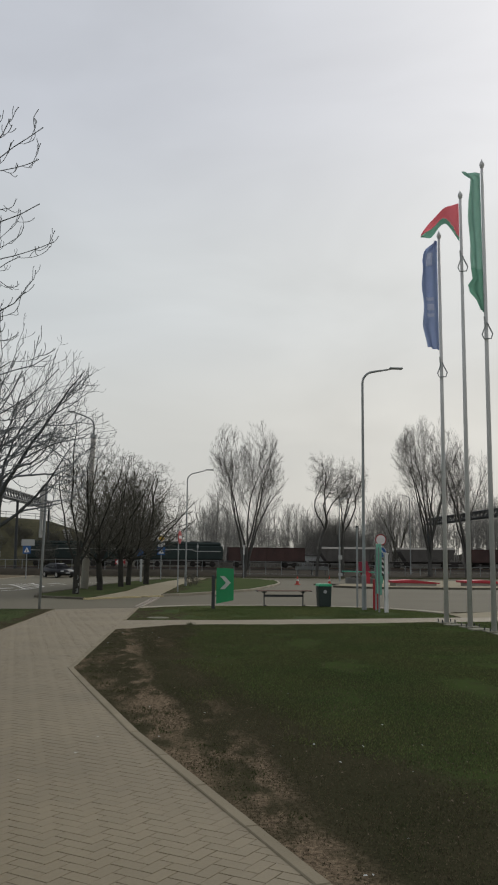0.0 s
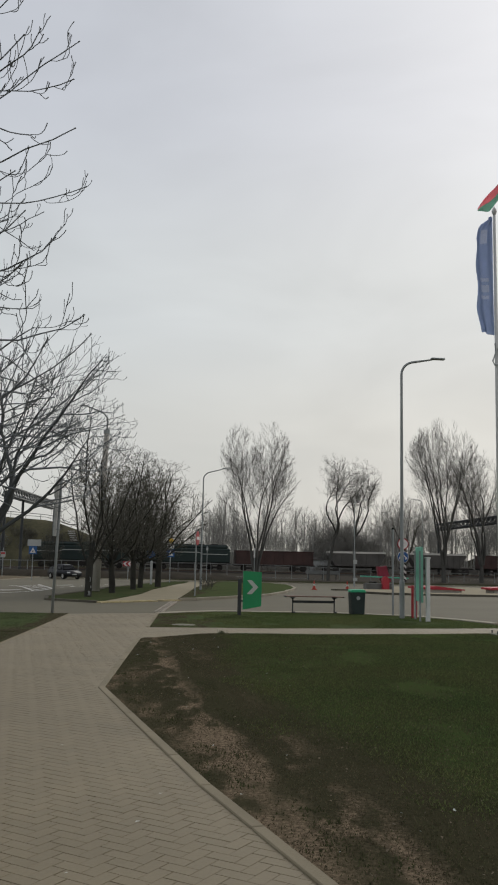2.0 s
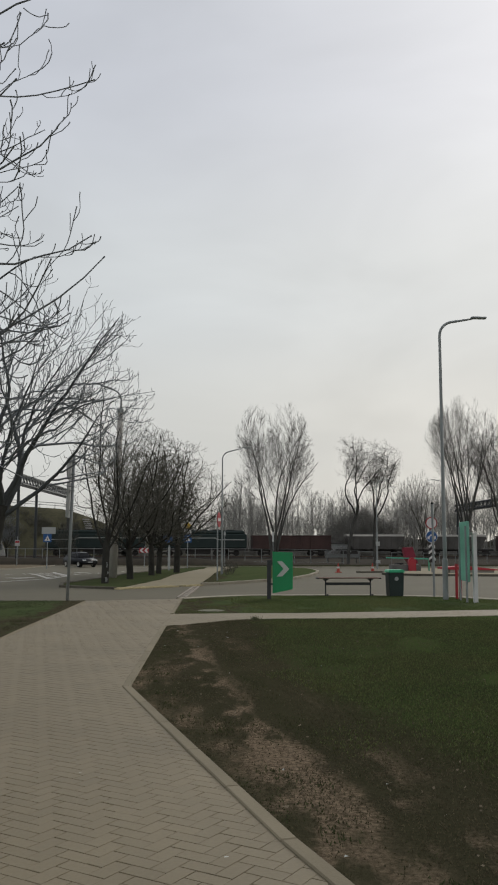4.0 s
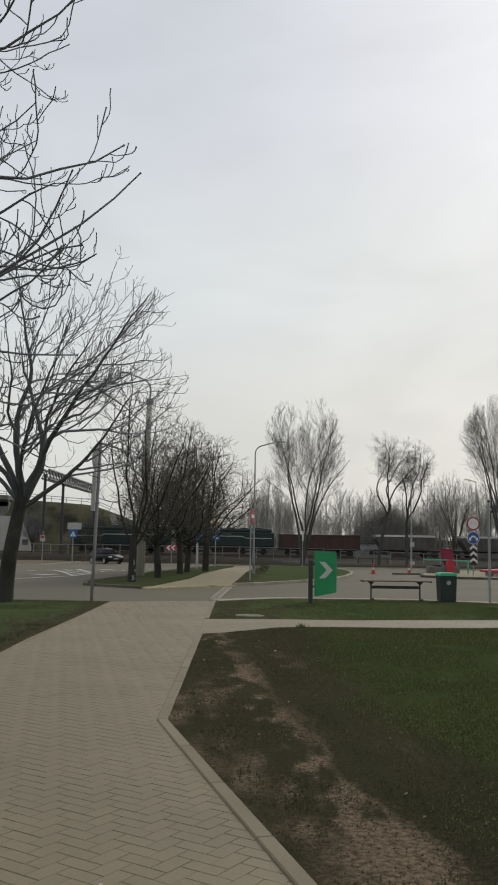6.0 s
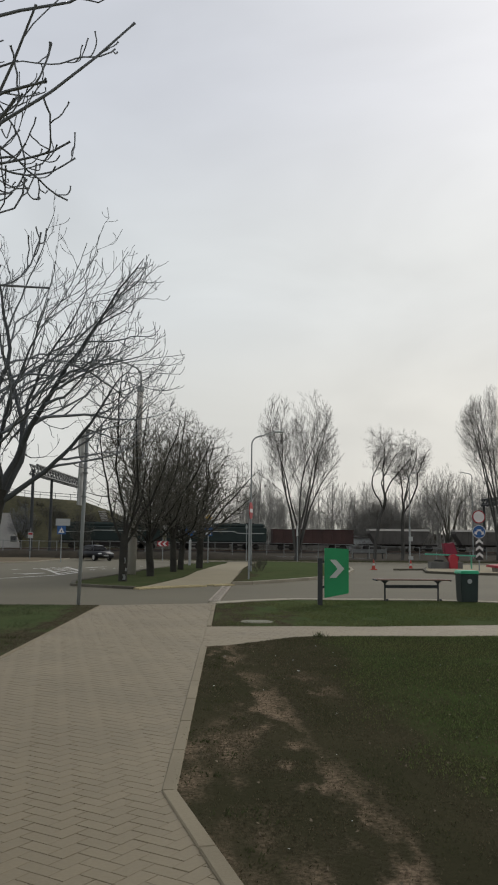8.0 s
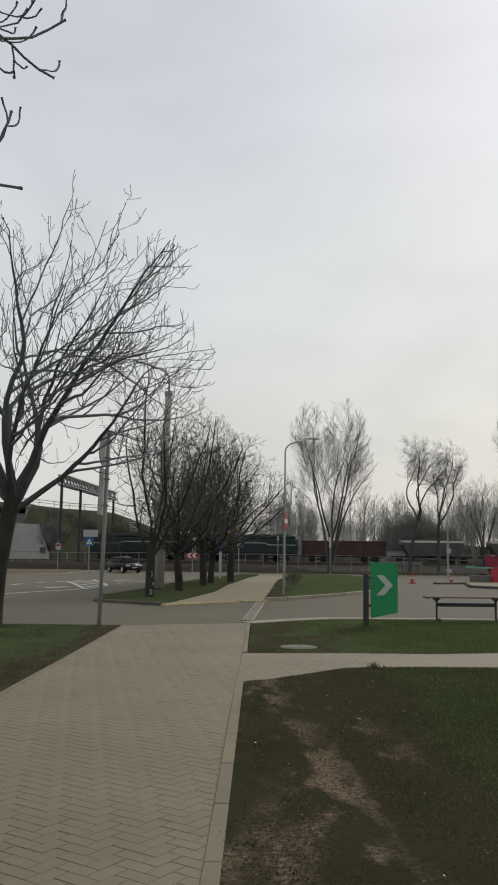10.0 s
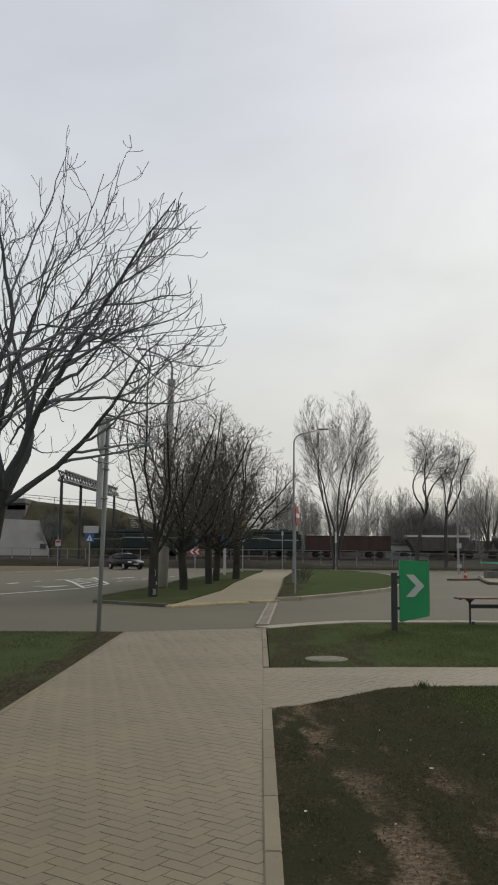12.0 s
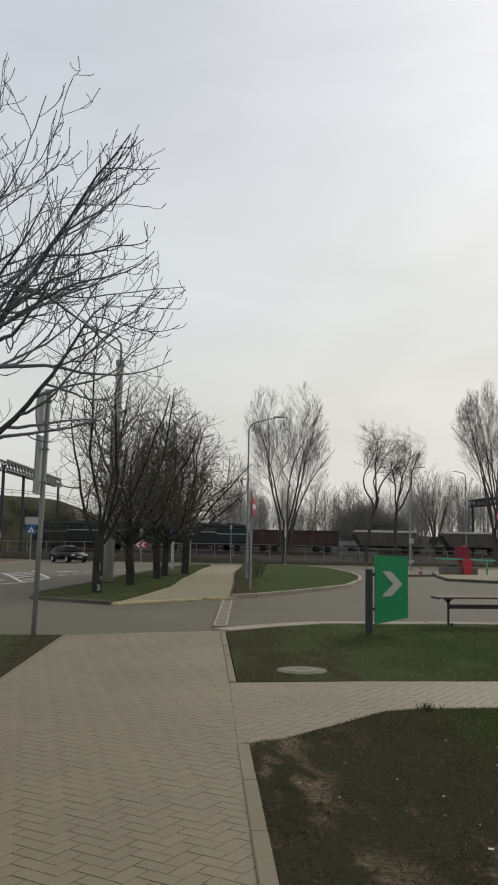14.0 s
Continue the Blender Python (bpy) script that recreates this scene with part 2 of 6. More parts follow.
WEAR = (-1.1, 16.0, 0.237, 0.053)
M_LAWN = lawn_mat("worn_turf", WEAR)
M_WORNBLADE = mat("worn_grass_blades", (0.046, 0.060, 0.027), (0.078, 0.073, 0.042), 0.9, 0.5, 30, 0, per="island", spread=0.35, gloss=0.05)
M_LAWN3 = lawn_mat("turf_with_bare_edge", (-3.41, 21.8, -0.046, 0.046), -1, 1.5, True)
M_ISLAND = mat("shaded_island_turf", (0.042, 0.060, 0.026), (0.072, 0.076, 0.040), 1.0, 0.8, 12, 0.6, gloss=0.0)
M_THATCH = mat("dead_grass", (0.110, 0.094, 0.062), (0.070, 0.066, 0.040), 0.95, 2.0, 30, 0, per="island", spread=0.4, gloss=0.0)
M_DARKKERB = mat("dirty_kerb", (0.13, 0.12, 0.095), (0.085, 0.078, 0.060), 0.95, 1.5, 30, 0.3, per="object", spread=0.12, gloss=0.1)
M_LAWN5 = lawn_mat("turf_with_thin_end", (-0.6, 25.9, -0.05, 0.05), 1, 3.0, True)
M_LAWN4 = lawn_mat("turf_with_worn_corner", (0.5, 40.35, -0.0907, 0.0907), 1, 2.2, True)
M_GROUND = mat("rough_grass_and_earth", (0.042, 0.042, 0.021), (0.085, 0.069, 0.043), 0.95, 0.35, 6, 0.5, gloss=0.1)
M_VERGE = mat("bare_verge", (0.150, 0.118, 0.074), (0.090, 0.074, 0.046), 0.95, 0.4, 7, 0.5, gloss=0.1)
M_DARKVERGE = mat("dark_verge", (0.046, 0.047, 0.027), (0.030, 0.029, 0.018), 0.95, 0.5, 8, 0.6, gloss=0.0)
M_BROWNBANK = mat("dead_scrub_bank", (0.046, 0.038, 0.027), (0.022, 0.020, 0.015), 0.95, 0.9, 9, 0.9, gloss=0.05)
M_BLADE = mat("grass_blades", (0.068, 0.107, 0.038), (0.122, 0.128, 0.054), 0.8, 0.5, 30, 0, per="island", spread=0.42, gloss=0.15)
for m in (M_BLADE, M_WORNBLADE, M_THATCH):
    thin_leaf(m)
M_SHAGBLADE = mat("shaggy_blades", (0.056, 0.082, 0.038), (0.105, 0.104, 0.060), 0.85, 0.5, 30, 0, per="island", spread=0.4, gloss=0.1)
M_STRAW = mat("dry_litter", (0.20, 0.165, 0.115), (0.10, 0.08, 0.055), 0.9, 6, 40, 0, per="island", spread=0.4, gloss=0.15)
M_PAVER = mat("paver_concrete", (0.212, 0.175, 0.109), (0.164, 0.135, 0.084), 0.64, 0.7, 45, 0.10, per="island", spread=0.04, gloss=0.32)
M_PAVER1 = mat("paver_concrete_single", (0.212, 0.175, 0.109), (0.164, 0.135, 0.084), 0.64, 0.7, 45, 0.10, per="object", spread=0.04, gloss=0.32)
M_JOINT = mat("joint_sand", (0.165, 0.141, 0.102), (0.110, 0.094, 0.068), 0.95, 3, 50, 0.3, gloss=0.1)
M_EDGING = mat("edging_concrete", (0.232, 0.200, 0.138), (0.184, 0.158, 0.108), 0.9, 1.5, 60, 0.3, per="object", spread=0.06, gloss=0.2)
M_KERB = mat("kerb_concrete", (0.33, 0.30, 0.235), (0.24, 0.216, 0.165), 0.9, 1.5, 50, 0.3, per="object", spread=0.08, gloss=0.2)
M_ASPHALT = mat("asphalt", (0.122, 0.110, 0.074), (0.093, 0.084, 0.056), 0.85, 0.25, 40, 0.15, gloss=0.25)
M_FARPATH = mat("far_pavement", (0.252, 0.219, 0.145), (0.208, 0.181, 0.119), 0.9, 0.8, 9, 0.2, gloss=0.2)
M_TACTILE = mat("tactile_yellow", (0.50, 0.425, 0.25), (0.38, 0.32, 0.19), 0.85, 3, 30, 0.3, per="object", spread=0.12, gloss=0.2)
M_LINE = mat("road_paint", (0.62, 0.61, 0.57), (0.38, 0.37, 0.34), 0.8, 2.2, 16, 0.1, gloss=0.2)
M_GRATE = mat("channel_grate", (0.30, 0.265, 0.215), (0.21, 0.185, 0.15), 0.85, 2, 40, 0.2, gloss=0.3)
M_BARK = mat("dark_bark", (0.026, 0.026, 0.023), (0.054, 0.052, 0.045), 0.95, 3, 28, 0.8, gloss=0.1)
M_ROWTWIG = mat("olive_twigs", (0.070, 0.068, 0.057), (0.118, 0.114, 0.096), 0.9, 2, 20, 0, gloss=0.1)
# limbs and twigs are paler and bluer than the bark: a haze veil put in
M_LIMB = mat("veiled_limb_bark", (0.058, 0.062, 0.064), (0.094, 0.100, 0.101), 0.95, 3, 24, 0.5, gloss=0.1)
M_TWIG = mat("veiled_twig_bark", (0.135, 0.145, 0.154), (0.185, 0.196, 0.203), 0.9, 3, 20, 0.0, gloss=0.15)
M_POPLAR = mat("grey_poplar_bark", (0.058, 0.057, 0.053), (0.10, 0.098, 0.090), 0.95, 1, 9, 0.5, gloss=0.1)
M_POPTWIG = mat("poplar_twigs", (0.115, 0.111, 0.106), (0.170, 0.162, 0.152), 0.9, 0.6, 9, 0, gloss=0.1)
# woods and brush beyond the railway: distance haze is mixed into these pale colours
M_WOODS = mat("hazed_woods", (0.20, 0.196, 0.184), (0.29, 0.282, 0.26), 0.95, 0.15, 3, 0, per="island", spread=0.2, gloss=0.05)
M_SHRUB = mat("hazed_brush", (0.22, 0.213, 0.196), (0.28, 0.268, 0.245), 0.95, 0.3, 4, 0, gloss=0.05)
M_SCRUB = mat("far_scrub", (0.105, 0.098, 0.082), (0.062, 0.060, 0.048), 0.95, 0.35, 2.2, 0.6, gloss=0.0)
M_STEEL = mat("galvanised_steel", (0.29, 0.31, 0.31), (0.22, 0.235, 0.235), 0.6, 2, 40, 0.05, metal=0.15, gloss=0.5)
M_DARKSTEEL = mat("dark_steel", (0.045, 0.05, 0.052), (0.03, 0.033, 0.035), 0.6, 4, 50, 0.05, metal=0.2)
M_WHITEPOLE = mat("white_pole_paint", (0.58, 0.58, 0.57), (0.47, 0.47, 0.46), 0.5, 1, 20, 0.03)
M_CONCRETE = mat("pole_concrete", (0.44, 0.42, 0.38), (0.31, 0.295, 0.265), 0.92, 1.2, 30, 0.3, gloss=0.2)
M_GREEN = mat("green_panel", (0.016, 0.270, 0.098), (0.013, 0.225, 0.082), 0.45, 1.5, 30, 0.0)
M_CHEVRON = mat("pale_chevron", (0.50, 0.53, 0.49), (0.43, 0.45, 0.42), 0.5, 3, 30, 0)
M_MINT = mat("mint_lid", (0.055, 0.46, 0.24), (0.045, 0.38, 0.20), 0.4, 3, 30, 0)
M_BIN = mat("dark_green_bin", (0.014, 0.026, 0.024), (0.022, 0.036, 0.033), 0.5, 3, 30, 0)
M_WOOD = mat("bench_wood", (0.19, 0.115, 0.085), (0.12, 0.070, 0.052), 0.6, 6, 60, 0.2, per="object", spread=0.15)
M_RED = mat("red_paint", (0.42, 0.030, 0.045), (0.32, 0.022, 0.035), 0.5, 2, 30, 0)
M_CRIMSON = mat("crimson_cover", (0.23, 0.018, 0.042), (0.16, 0.012, 0.030), 0.55, 3, 30, 0.1)
M_ORANGE = mat("cone_orange", (0.42, 0.050, 0.032), (0.34, 0.040, 0.026), 0.55, 4, 30, 0)
M_TEAL = mat("teal_boom", (0.10, 0.42, 0.30), (0.08, 0.34, 0.24), 0.5, 3, 30, 0)
M_BLUE = mat("sign_blue", (0.022, 0.095, 0.27), (0.018, 0.075, 0.22), 0.45, 3, 30, 0)
M_WHITE = mat("sign_white", (0.62, 0.62, 0.61), (0.52, 0.52, 0.51), 0.5, 3, 30, 0)
M_BLACK = mat("sign_black", (0.012, 0.012, 0.013), (0.02, 0.02, 0.02), 0.5, 3, 30, 0)
M_YELLOW = mat("sign_yellow", (0.52, 0.34, 0.045), (0.44, 0.28, 0.04), 0.5, 3, 30, 0)
M_SIGNRED = mat("sign_red", (0.36, 0.028, 0.035), (0.30, 0.022, 0.03), 0.5, 3, 30, 0)
M_SIGNBACK = mat("sign_back", (0.40, 0.415, 0.41), (0.32, 0.33, 0.325), 0.6, 2, 30, 0.02, metal=0.1)
M_LOCO = mat("dark_teal_loco", (0.009, 0.020, 0.018), (0.018, 0.031, 0.028), 0.7, 0.6, 6, 0)
M_CREAM = mat("cream_stripe", (0.42, 0.43, 0.40), (0.30, 0.31, 0.29), 0.6, 1, 8, 0)
M_WAGON = mat("rusty_wagon_red", (0.078, 0.042, 0.037), (0.046, 0.029, 0.026), 0.85, 0.5, 5, 0.1)
M_HOPROOF = mat("hopper_roof", (0.30, 0.285, 0.25), (0.20, 0.19, 0.17), 0.8, 0.5, 5, 0.05)
M_HOPPER = mat("grey_hopper", (0.105, 0.098, 0.090), (0.062, 0.058, 0.053), 0.8, 0.5, 5, 0.1)
M_WHEEL = mat("wagon_gear", (0.02, 0.019, 0.018), (0.035, 0.03, 0.027), 0.8, 2, 10, 0)
# ballast colour is darkened to hold the shadow under the wagons
M_BALLAST = mat("shadowed_ballast", (0.052, 0.047, 0.041), (0.030, 0.027, 0.024), 0.95, 2, 14, 0.5, gloss=0.1)
M_RAIL = mat("rail_steel", (0.12, 0.085, 0.065), (0.08, 0.06, 0.05), 0.6, 3, 20, 0, metal=0.5)
M_BANK = mat("embankment_grass", (0.104, 0.096, 0.057), (0.042, 0.042, 0.027), 0.95, 0.16, 1.8, 0.9, gloss=0.05)
M_WALLWHITE = mat("white_abutment", (0.42, 0.41, 0.39), (0.32, 0.31, 0.29), 0.85, 0.4, 5, 0.1)
M_FENCE = mat("fence_grey", (0.20, 0.21, 0.205), (0.145, 0.15, 0.148), 0.7, 2, 10, 0, metal=0.2)
M_CAR = mat("black_car_paint", (0.010, 0.011, 0.013), (0.014, 0.015, 0.017), 0.35, 2, 20, 0, gloss=0.2)
M_GLASS = mat("car_glass", (0.012, 0.014, 0.016), (0.010, 0.012, 0.014), 0.12, 2, 20, 0, gloss=0.25)
M_TYRE = mat("tyre_rubber", (0.014, 0.014, 0.014), (0.02, 0.02, 0.02), 0.9, 8, 40, 0)
M_CHROME = mat("bright_metal", (0.55, 0.56, 0.56), (0.45, 0.46, 0.46), 0.3, 5, 40, 0, metal=0.9)
M_LENS = mat("headlight_lens", (0.60, 0.62, 0.62), (0.5, 0.52, 0.52), 0.12, 5, 40, 0)
M_FLAGRED = cloth_mat("flag_red", (0.86, 0.27, 0.31), (0.78, 0.23, 0.27))
M_FLAGGREEN = cloth_mat("flag_green", (0.26, 0.52, 0.41), (0.22, 0.45, 0.35))
M_FLAGGREEN2 = cloth_mat("flag_sage", (0.36, 0.60, 0.52), (0.31, 0.53, 0.45))
M_FLAGBLUE = cloth_mat("flag_blue", (0.37, 0.45, 0.66), (0.31, 0.39, 0.58))
M_FLAGMARK = cloth_mat("flag_pale_mark", (0.52, 0.58, 0.72), (0.46, 0.51, 0.64))
M_PALEFENCE = mat("weathered_fence_zinc", (0.26, 0.27, 0.263), (0.19, 0.20, 0.194), 0.7, 2, 10, 0, metal=0.15)
M_GREYBLOCK = mat("dull_grey_block", (0.175, 0.175, 0.165), (0.12, 0.12, 0.112), 0.92, 1.5, 30, 0.3, gloss=0.2)
M_COVER = mat("pale_concrete_cover", (0.25, 0.235, 0.18), (0.10, 0.105, 0.07), 0.95, 9, 40, 0.3)

# ---- mesh helpers ----


def ground_z(y):
    """The lie of the land: level, then falling slightly to the main road."""
    return -0.65 * min(max((y - 52) / 36, 0), 1)


def part(name, bm, material, parent=None, label="", smooth=False):
    me = bpy.data.meshes.new(name)
    bm.to_mesh(me)
    bm.free()
    me.materials.append(material)
    if smooth:
        me.shade_smooth()
    ob = new(name, me)
    if parent:
        ob.parent = parent
    if label:
        ob["label"] = label
    return ob


def thing(name, x, y, z=0.0, rz=0.0, label="", category="", group="", kind=""):
    ob = new(name)
    ob.matrix_basis = pose(x, y, z, 0, 0, rz)
    ob.empty_display_size = 0.2
    return tagged(ob, label, category, group, kind)


def box(bm, c, s, m=None, bevel=0.0):
    r = bmesh.ops.create_cube(bm, size=1.0)
    bmesh.ops.scale(bm, vec=s, verts=r["verts"])
    if bevel:
        es = list({e for v in r["verts"] for e in v.link_edges})
        r2 = bmesh.ops.bevel(bm, geom=es, offset=bevel, segments=1, affect="EDGES")
        vs = list({v for f in r2["faces"] for v in f.verts} | {v for v in r["verts"] if v.is_valid})
    else:
        vs = r["verts"]
    bmesh.ops.translate(bm, vec=c, verts=vs)
    if m is not None:
        bmesh.ops.transform(bm, matrix=m, verts=vs)
    return vs


def tube(bm, pts, radii, n=8, cap=True):
    """A tapered tube along points."""
    pts = [Vector(p) for p in pts]
    if not hasattr(radii, "__len__"):
        radii = [radii] * len(pts)
    rings, side = [], None
    for i, p in enumerate(pts):
        d = (pts[min(i + 1, len(pts) - 1)] - pts[max(i - 1, 0)]).normalized()
        if side is None:
            side = d.orthogonal().normalized()
        side = (side - d * side.dot(d)).normalized()
        other = d.cross(side)
        rings.append([bm.verts.new(p + (side * math.cos(a) + other * math.sin(a)) * radii[i]) for a in (2 * math.pi * k / n for k in range(n))])
    for a, b in zip(rings, rings[1:]):
        for k in range(n):
            bm.faces.new((a[k], a[(k + 1) % n], b[(k + 1) % n], b[k]))
    if cap:
        bm.faces.new(rings[0][::-1])
        bm.faces.new(rings[-1])


def plate(bm, outline, depth, m=None):
    """A flat outline in x and z, given thickness along y."""
    a = [bm.verts.new((x, -depth / 2, z)) for x, z in outline]
    b = [bm.verts.new((x, depth / 2, z)) for x, z in outline]
    bm.faces.new(a)
    bm.faces.new(b[::-1])
    for i in range(len(a)):
        j = (i + 1) % len(a)
        bm.faces.new((a[j], a[i], b[i], b[j]))
    if m is not None:
        bmesh.ops.transform(bm, matrix=m, verts=a + b)


def disc(radius, n=24, cx=0.0, cz=0.0):
    return [(cx + radius * math.cos(2 * math.pi * k / n), cz + radius * math.sin(2 * math.pi * k / n)) for k in range(n)]


def land(name, outline, lift, material, label="", category="", skirt=0.12):
    """A piece of ground with a plan outline, that follows the lie of the land and has a downward skirt."""
    bm = bmesh.new()
    vs = [bm.verts.new((x, y, 0)) for x, y in outline]
    f = bm.faces.new(vs)
    if f.normal.z < 0 or sum((outline[i - 1][0] - p[0]) * (outline[i - 1][1] + p[1]) for i, p in enumerate(outline)) < 0:
        bmesh.ops.reverse_faces(bm, faces=[f])
    for yy in (52, 64, 76, 88):
        bmesh.ops.bisect_plane(bm, geom=bm.verts[:] + bm.edges[:] + bm.faces[:], plane_co=(0, yy, 0), plane_no=(0, 1, 0))
    bmesh.ops.triangulate(bm, faces=[g for g in bm.faces if len(g.verts) > 4])
    rim = [e for e in bm.edges if e.is_boundary]
    ext = bmesh.ops.extrude_edge_only(bm, edges=rim)
    low = {v for v in ext["geom"] if isinstance(v, bmesh.types.BMVert)}
    for v in bm.verts:
        v.co.z = ground_z(v.co.y) + lift - (skirt if v in low else 0)
    bmesh.ops.recalc_face_normals(bm, faces=bm.faces[:])
    up = max(bm.faces, key=lambda g: g.calc_area())
    if up.normal.z < 0:
        bmesh.ops.reverse_faces(bm, faces=bm.faces[:])
    return tagged(part(name, bm, material), label, category, "", "structure")


def inside(x, y, outline):
    c = False
    for i, (x1, y1) in enumerate(outline):
        x0, y0 = outline[i - 1]
        if (y0 > y) != (y1 > y) and x < (x1 - x0) * (y - y0) / (y1 - y0) + x0:
            c = not c
    return c


def mesh_from(name, verts, faces, material, smooth=False):
    me = bpy.data.meshes.new(name)
    me.from_pydata(verts, [], faces)
    me.materials.append(material)
    if smooth:
        me.shade_smooth()
    me.update()
    return me

# ---- ground, road and paths ----
bm = bmesh.new()
for x0, x1, y0, y1 in [(-700, 700, -300, 52), (-700, 700, 52, 88), (-700, 700, 88, 1500)]:
    q = [bm.verts.new((x, y, ground_z(y) - 0.16)) for x, y in ((x0, y0), (x1, y0), (x1, y1), (x0, y1))]
    bm.faces.new(q)
bmesh.ops.remove_doubles(bm, verts=bm.verts[:], dist=0.001)
tagged(part("ground", bm, M_GROUND), "rough grass and brown earth reaching the horizon", "ground", "", "structure")

road = land("road", [(-90, 30.2), (-3.0, 30.55), (-0.3, 31.3), (9, 30.2), (70, 30.2), (70, 94), (13, 93.5), (-8, 97.5), (-12.6, 99.5), (-13.5, 92), (-14.8, 82), (-16.3, 76), (-20, 66), (-28, 54), (-42, 44), (-90, 36)], -0.05, M_ASPHALT,
            "worn grey asphalt road and parking area", "road")
land("verge", [(-8, 97.7), (13, 93.7), (80, 94.2), (80, 107.5), (-12.7, 108), (-12.7, 99.7)], -0.02, M_DARKVERGE, "dark earth and grass verge before the fence", "verge")
land("verge", [(-120, 36), (-42, 44.2), (-28, 54.2), (-20, 66.2), (-16.4, 76), (-14.9, 82), (-13.6, 92), (-12.72, 99.7), (-12.72, 108), (-120, 109)], -0.02, M_VERGE, "sandy brown verge of dead grass beside the road", "verge")

LAWN = [(-1.16, 16.0), (-0.81, 23.02), (-0.42, 23.24), (0.62, 24.26), (0.96, 24.38), (1.8, 24.38), (4.3, 24.5), (7.6, 25.2), (12, 25.5), (40, 26.5), (40, -8), (4.56, -8), (3.32, -3.0), (0.98, 6.9), (-0.10, 11.0), (-0.755, 14.03)]
LAWN_B = [(-0.60, 25.93), (2.37, 26.0), (5.0, 26.38), (7.6, 26.76), (8.6, 27.0), (9.0, 27.4), (9.0, 28.4), (8.3, 30.2), (7.3, 31.5), (5.4, 32.35), (3.7, 32.5), (1.6, 32.45), (0.62, 31.9), (-0.33, 31.2)]
LAWN_C = [(-2.98, 30.35), (-3.41, 21.8), (-3.71, 12), (-4.3, -8), (-60, -8), (-60, 29.8)]
land("lawn", LAWN, 0.0, M_LAWN, "short worn lawn with bare soil beside the path", "lawn")
land("lawn", LAWN_B, 0.0, M_LAWN5, "strip of short green lawn between path and road", "lawn")
land("lawn", LAWN_C, 0.02, M_LAWN3, "grass strip beside the paved path", "lawn")

ISLAND = [(-4.62, 39.2), (-2.62, 37.62), (-2.05, 40.5), (-1.15, 45.4), (-0.35, 54.2), (1.2, 74), (2.9, 92.3), (1.3, 91.8), (-0.9, 78), (-2.4, 59), (-3.25, 49.5), (-3.98, 45.6), (-4.8, 41.2)]
FARPATH = [(-2.6, 37.6), (0.42, 40.2), (1.25, 48.8), (2.35, 62), (5.7, 93.3), (2.95, 92.4), (1.25, 74), (-0.3, 54.2), (-1.1, 45.4), (-2.0, 40.5)]
LAWN_D = [(0.5, 40.35), (1.16, 40.75), (2.15, 42.14), (3.53, 44.1), (4.92, 46.4), (6.3, 50.4), (7.5, 55.6), (8.9, 63.4), (10.4, 74.5), (11.2, 82), (11.0, 90), (9.0, 93), (5.8, 93.2), (2.45, 62), (1.35, 48.8)]
land("island", ISLAND, 0.0, M_ISLAND, "grass island with a row of small trees", "lawn")
land("pavement", FARPATH, -0.02, M_FARPATH, "pale paved path beyond the road crossing", "path")
land("lawn", LAWN_D, 0.045, M_LAWN4, "rounded lawn with a pale kerb", "lawn")
RIGHT_ISLAND = [(10.6, 52.0), (12.0, 50.4), (16, 49.6), (60, 49.0), (60, 84), (22, 84), (15, 68), (12.4, 59)]
land("pavement", RIGHT_ISLAND, 0.05, M_FARPATH, "raised paved island beside the parking barrier", "pavement")
land("pavement", [(9.05, 26.9), (12, 27.2), (40, 28.3), (40, 30.15), (12, 30.15), (9.2, 28.6)], 0.0, M_FARPATH, "pale paved walk along the road", "pavement")


def kerb_run(name, pts, width, height, lift, length, material, thing_label, category, close=False, piece="kerb_stone"):
    """Kerb stones end to end along a line, each one a piece of its own."""
    top = thing(name, pts[0][0], pts[0][1], 0, 0, thing_label, category, "", "structure")
    line = [Vector((x, y)) for x, y in pts] + ([Vector(pts[0])] if close else [])
    shared = {}
    for a, b in zip(line, line[1:]):
        d = b - a
        n = max(1, round(d.length / length))
        for i in range(n):
            ln = d.length / n
            key = round(ln, 3)
            if key not in shared:
                k = bmesh.new()
                box(k, (0, 0, -height / 2), (ln - 0.008, width, height), None, 0.008)
                me = bpy.data.meshes.new(piece)
                k.to_mesh(me)
                k.free()
                me.materials.append(material)
                shared[key] = me
            c = a + d * ((i + 0.5) / n)
            ob = new(piece, shared[key])
            ob.parent = top
            slope = math.degrees(math.atan2(ground_z(a.y + d.y * (i + 1) / n) - ground_z(a.y + d.y * i / n), ln))
            rz = math.degrees(math.atan2(d.y, d.x))
            ob.matrix_basis = Matrix.Translation((c.x - pts[0][0], c.y - pts[0][1], ground_z(c.y) + lift + 0.003 * math.sin(7.3 * c.y + 3 * c.x))) @ pose(0, 0, 0, 0, -slope, rz)
    return top


# edging round the near lawns
kerb_run("edging", [(3.32, -3.0), (0.98, 6.9), (-0.10, 11.0), (-0.755, 14.03), (-1.17, 16.0), (-0.815, 23.0)], 0.095, 0.2, 0.012, 1.0, M_EDGING, "flush concrete edging between paving and lawn", "kerb", piece="edging_stone")
kerb_run("edging", [(-2.97, 30.4), (-3.40, 21.8), (-3.70, 12.0), (-3.90, 6.0)], 0.06, 0.2, 0.012, 1.0, M_EDGING, "flush concrete edging between paving and lawn", "kerb", piece="edging_stone")
kerb_run("edging", [(-0.655, 25.9), (-0.39, 31.25)], 0.08, 0.2, 0.012, 1.0, M_EDGING, "flush concrete edging between paving and lawn", "kerb", piece="edging_stone")
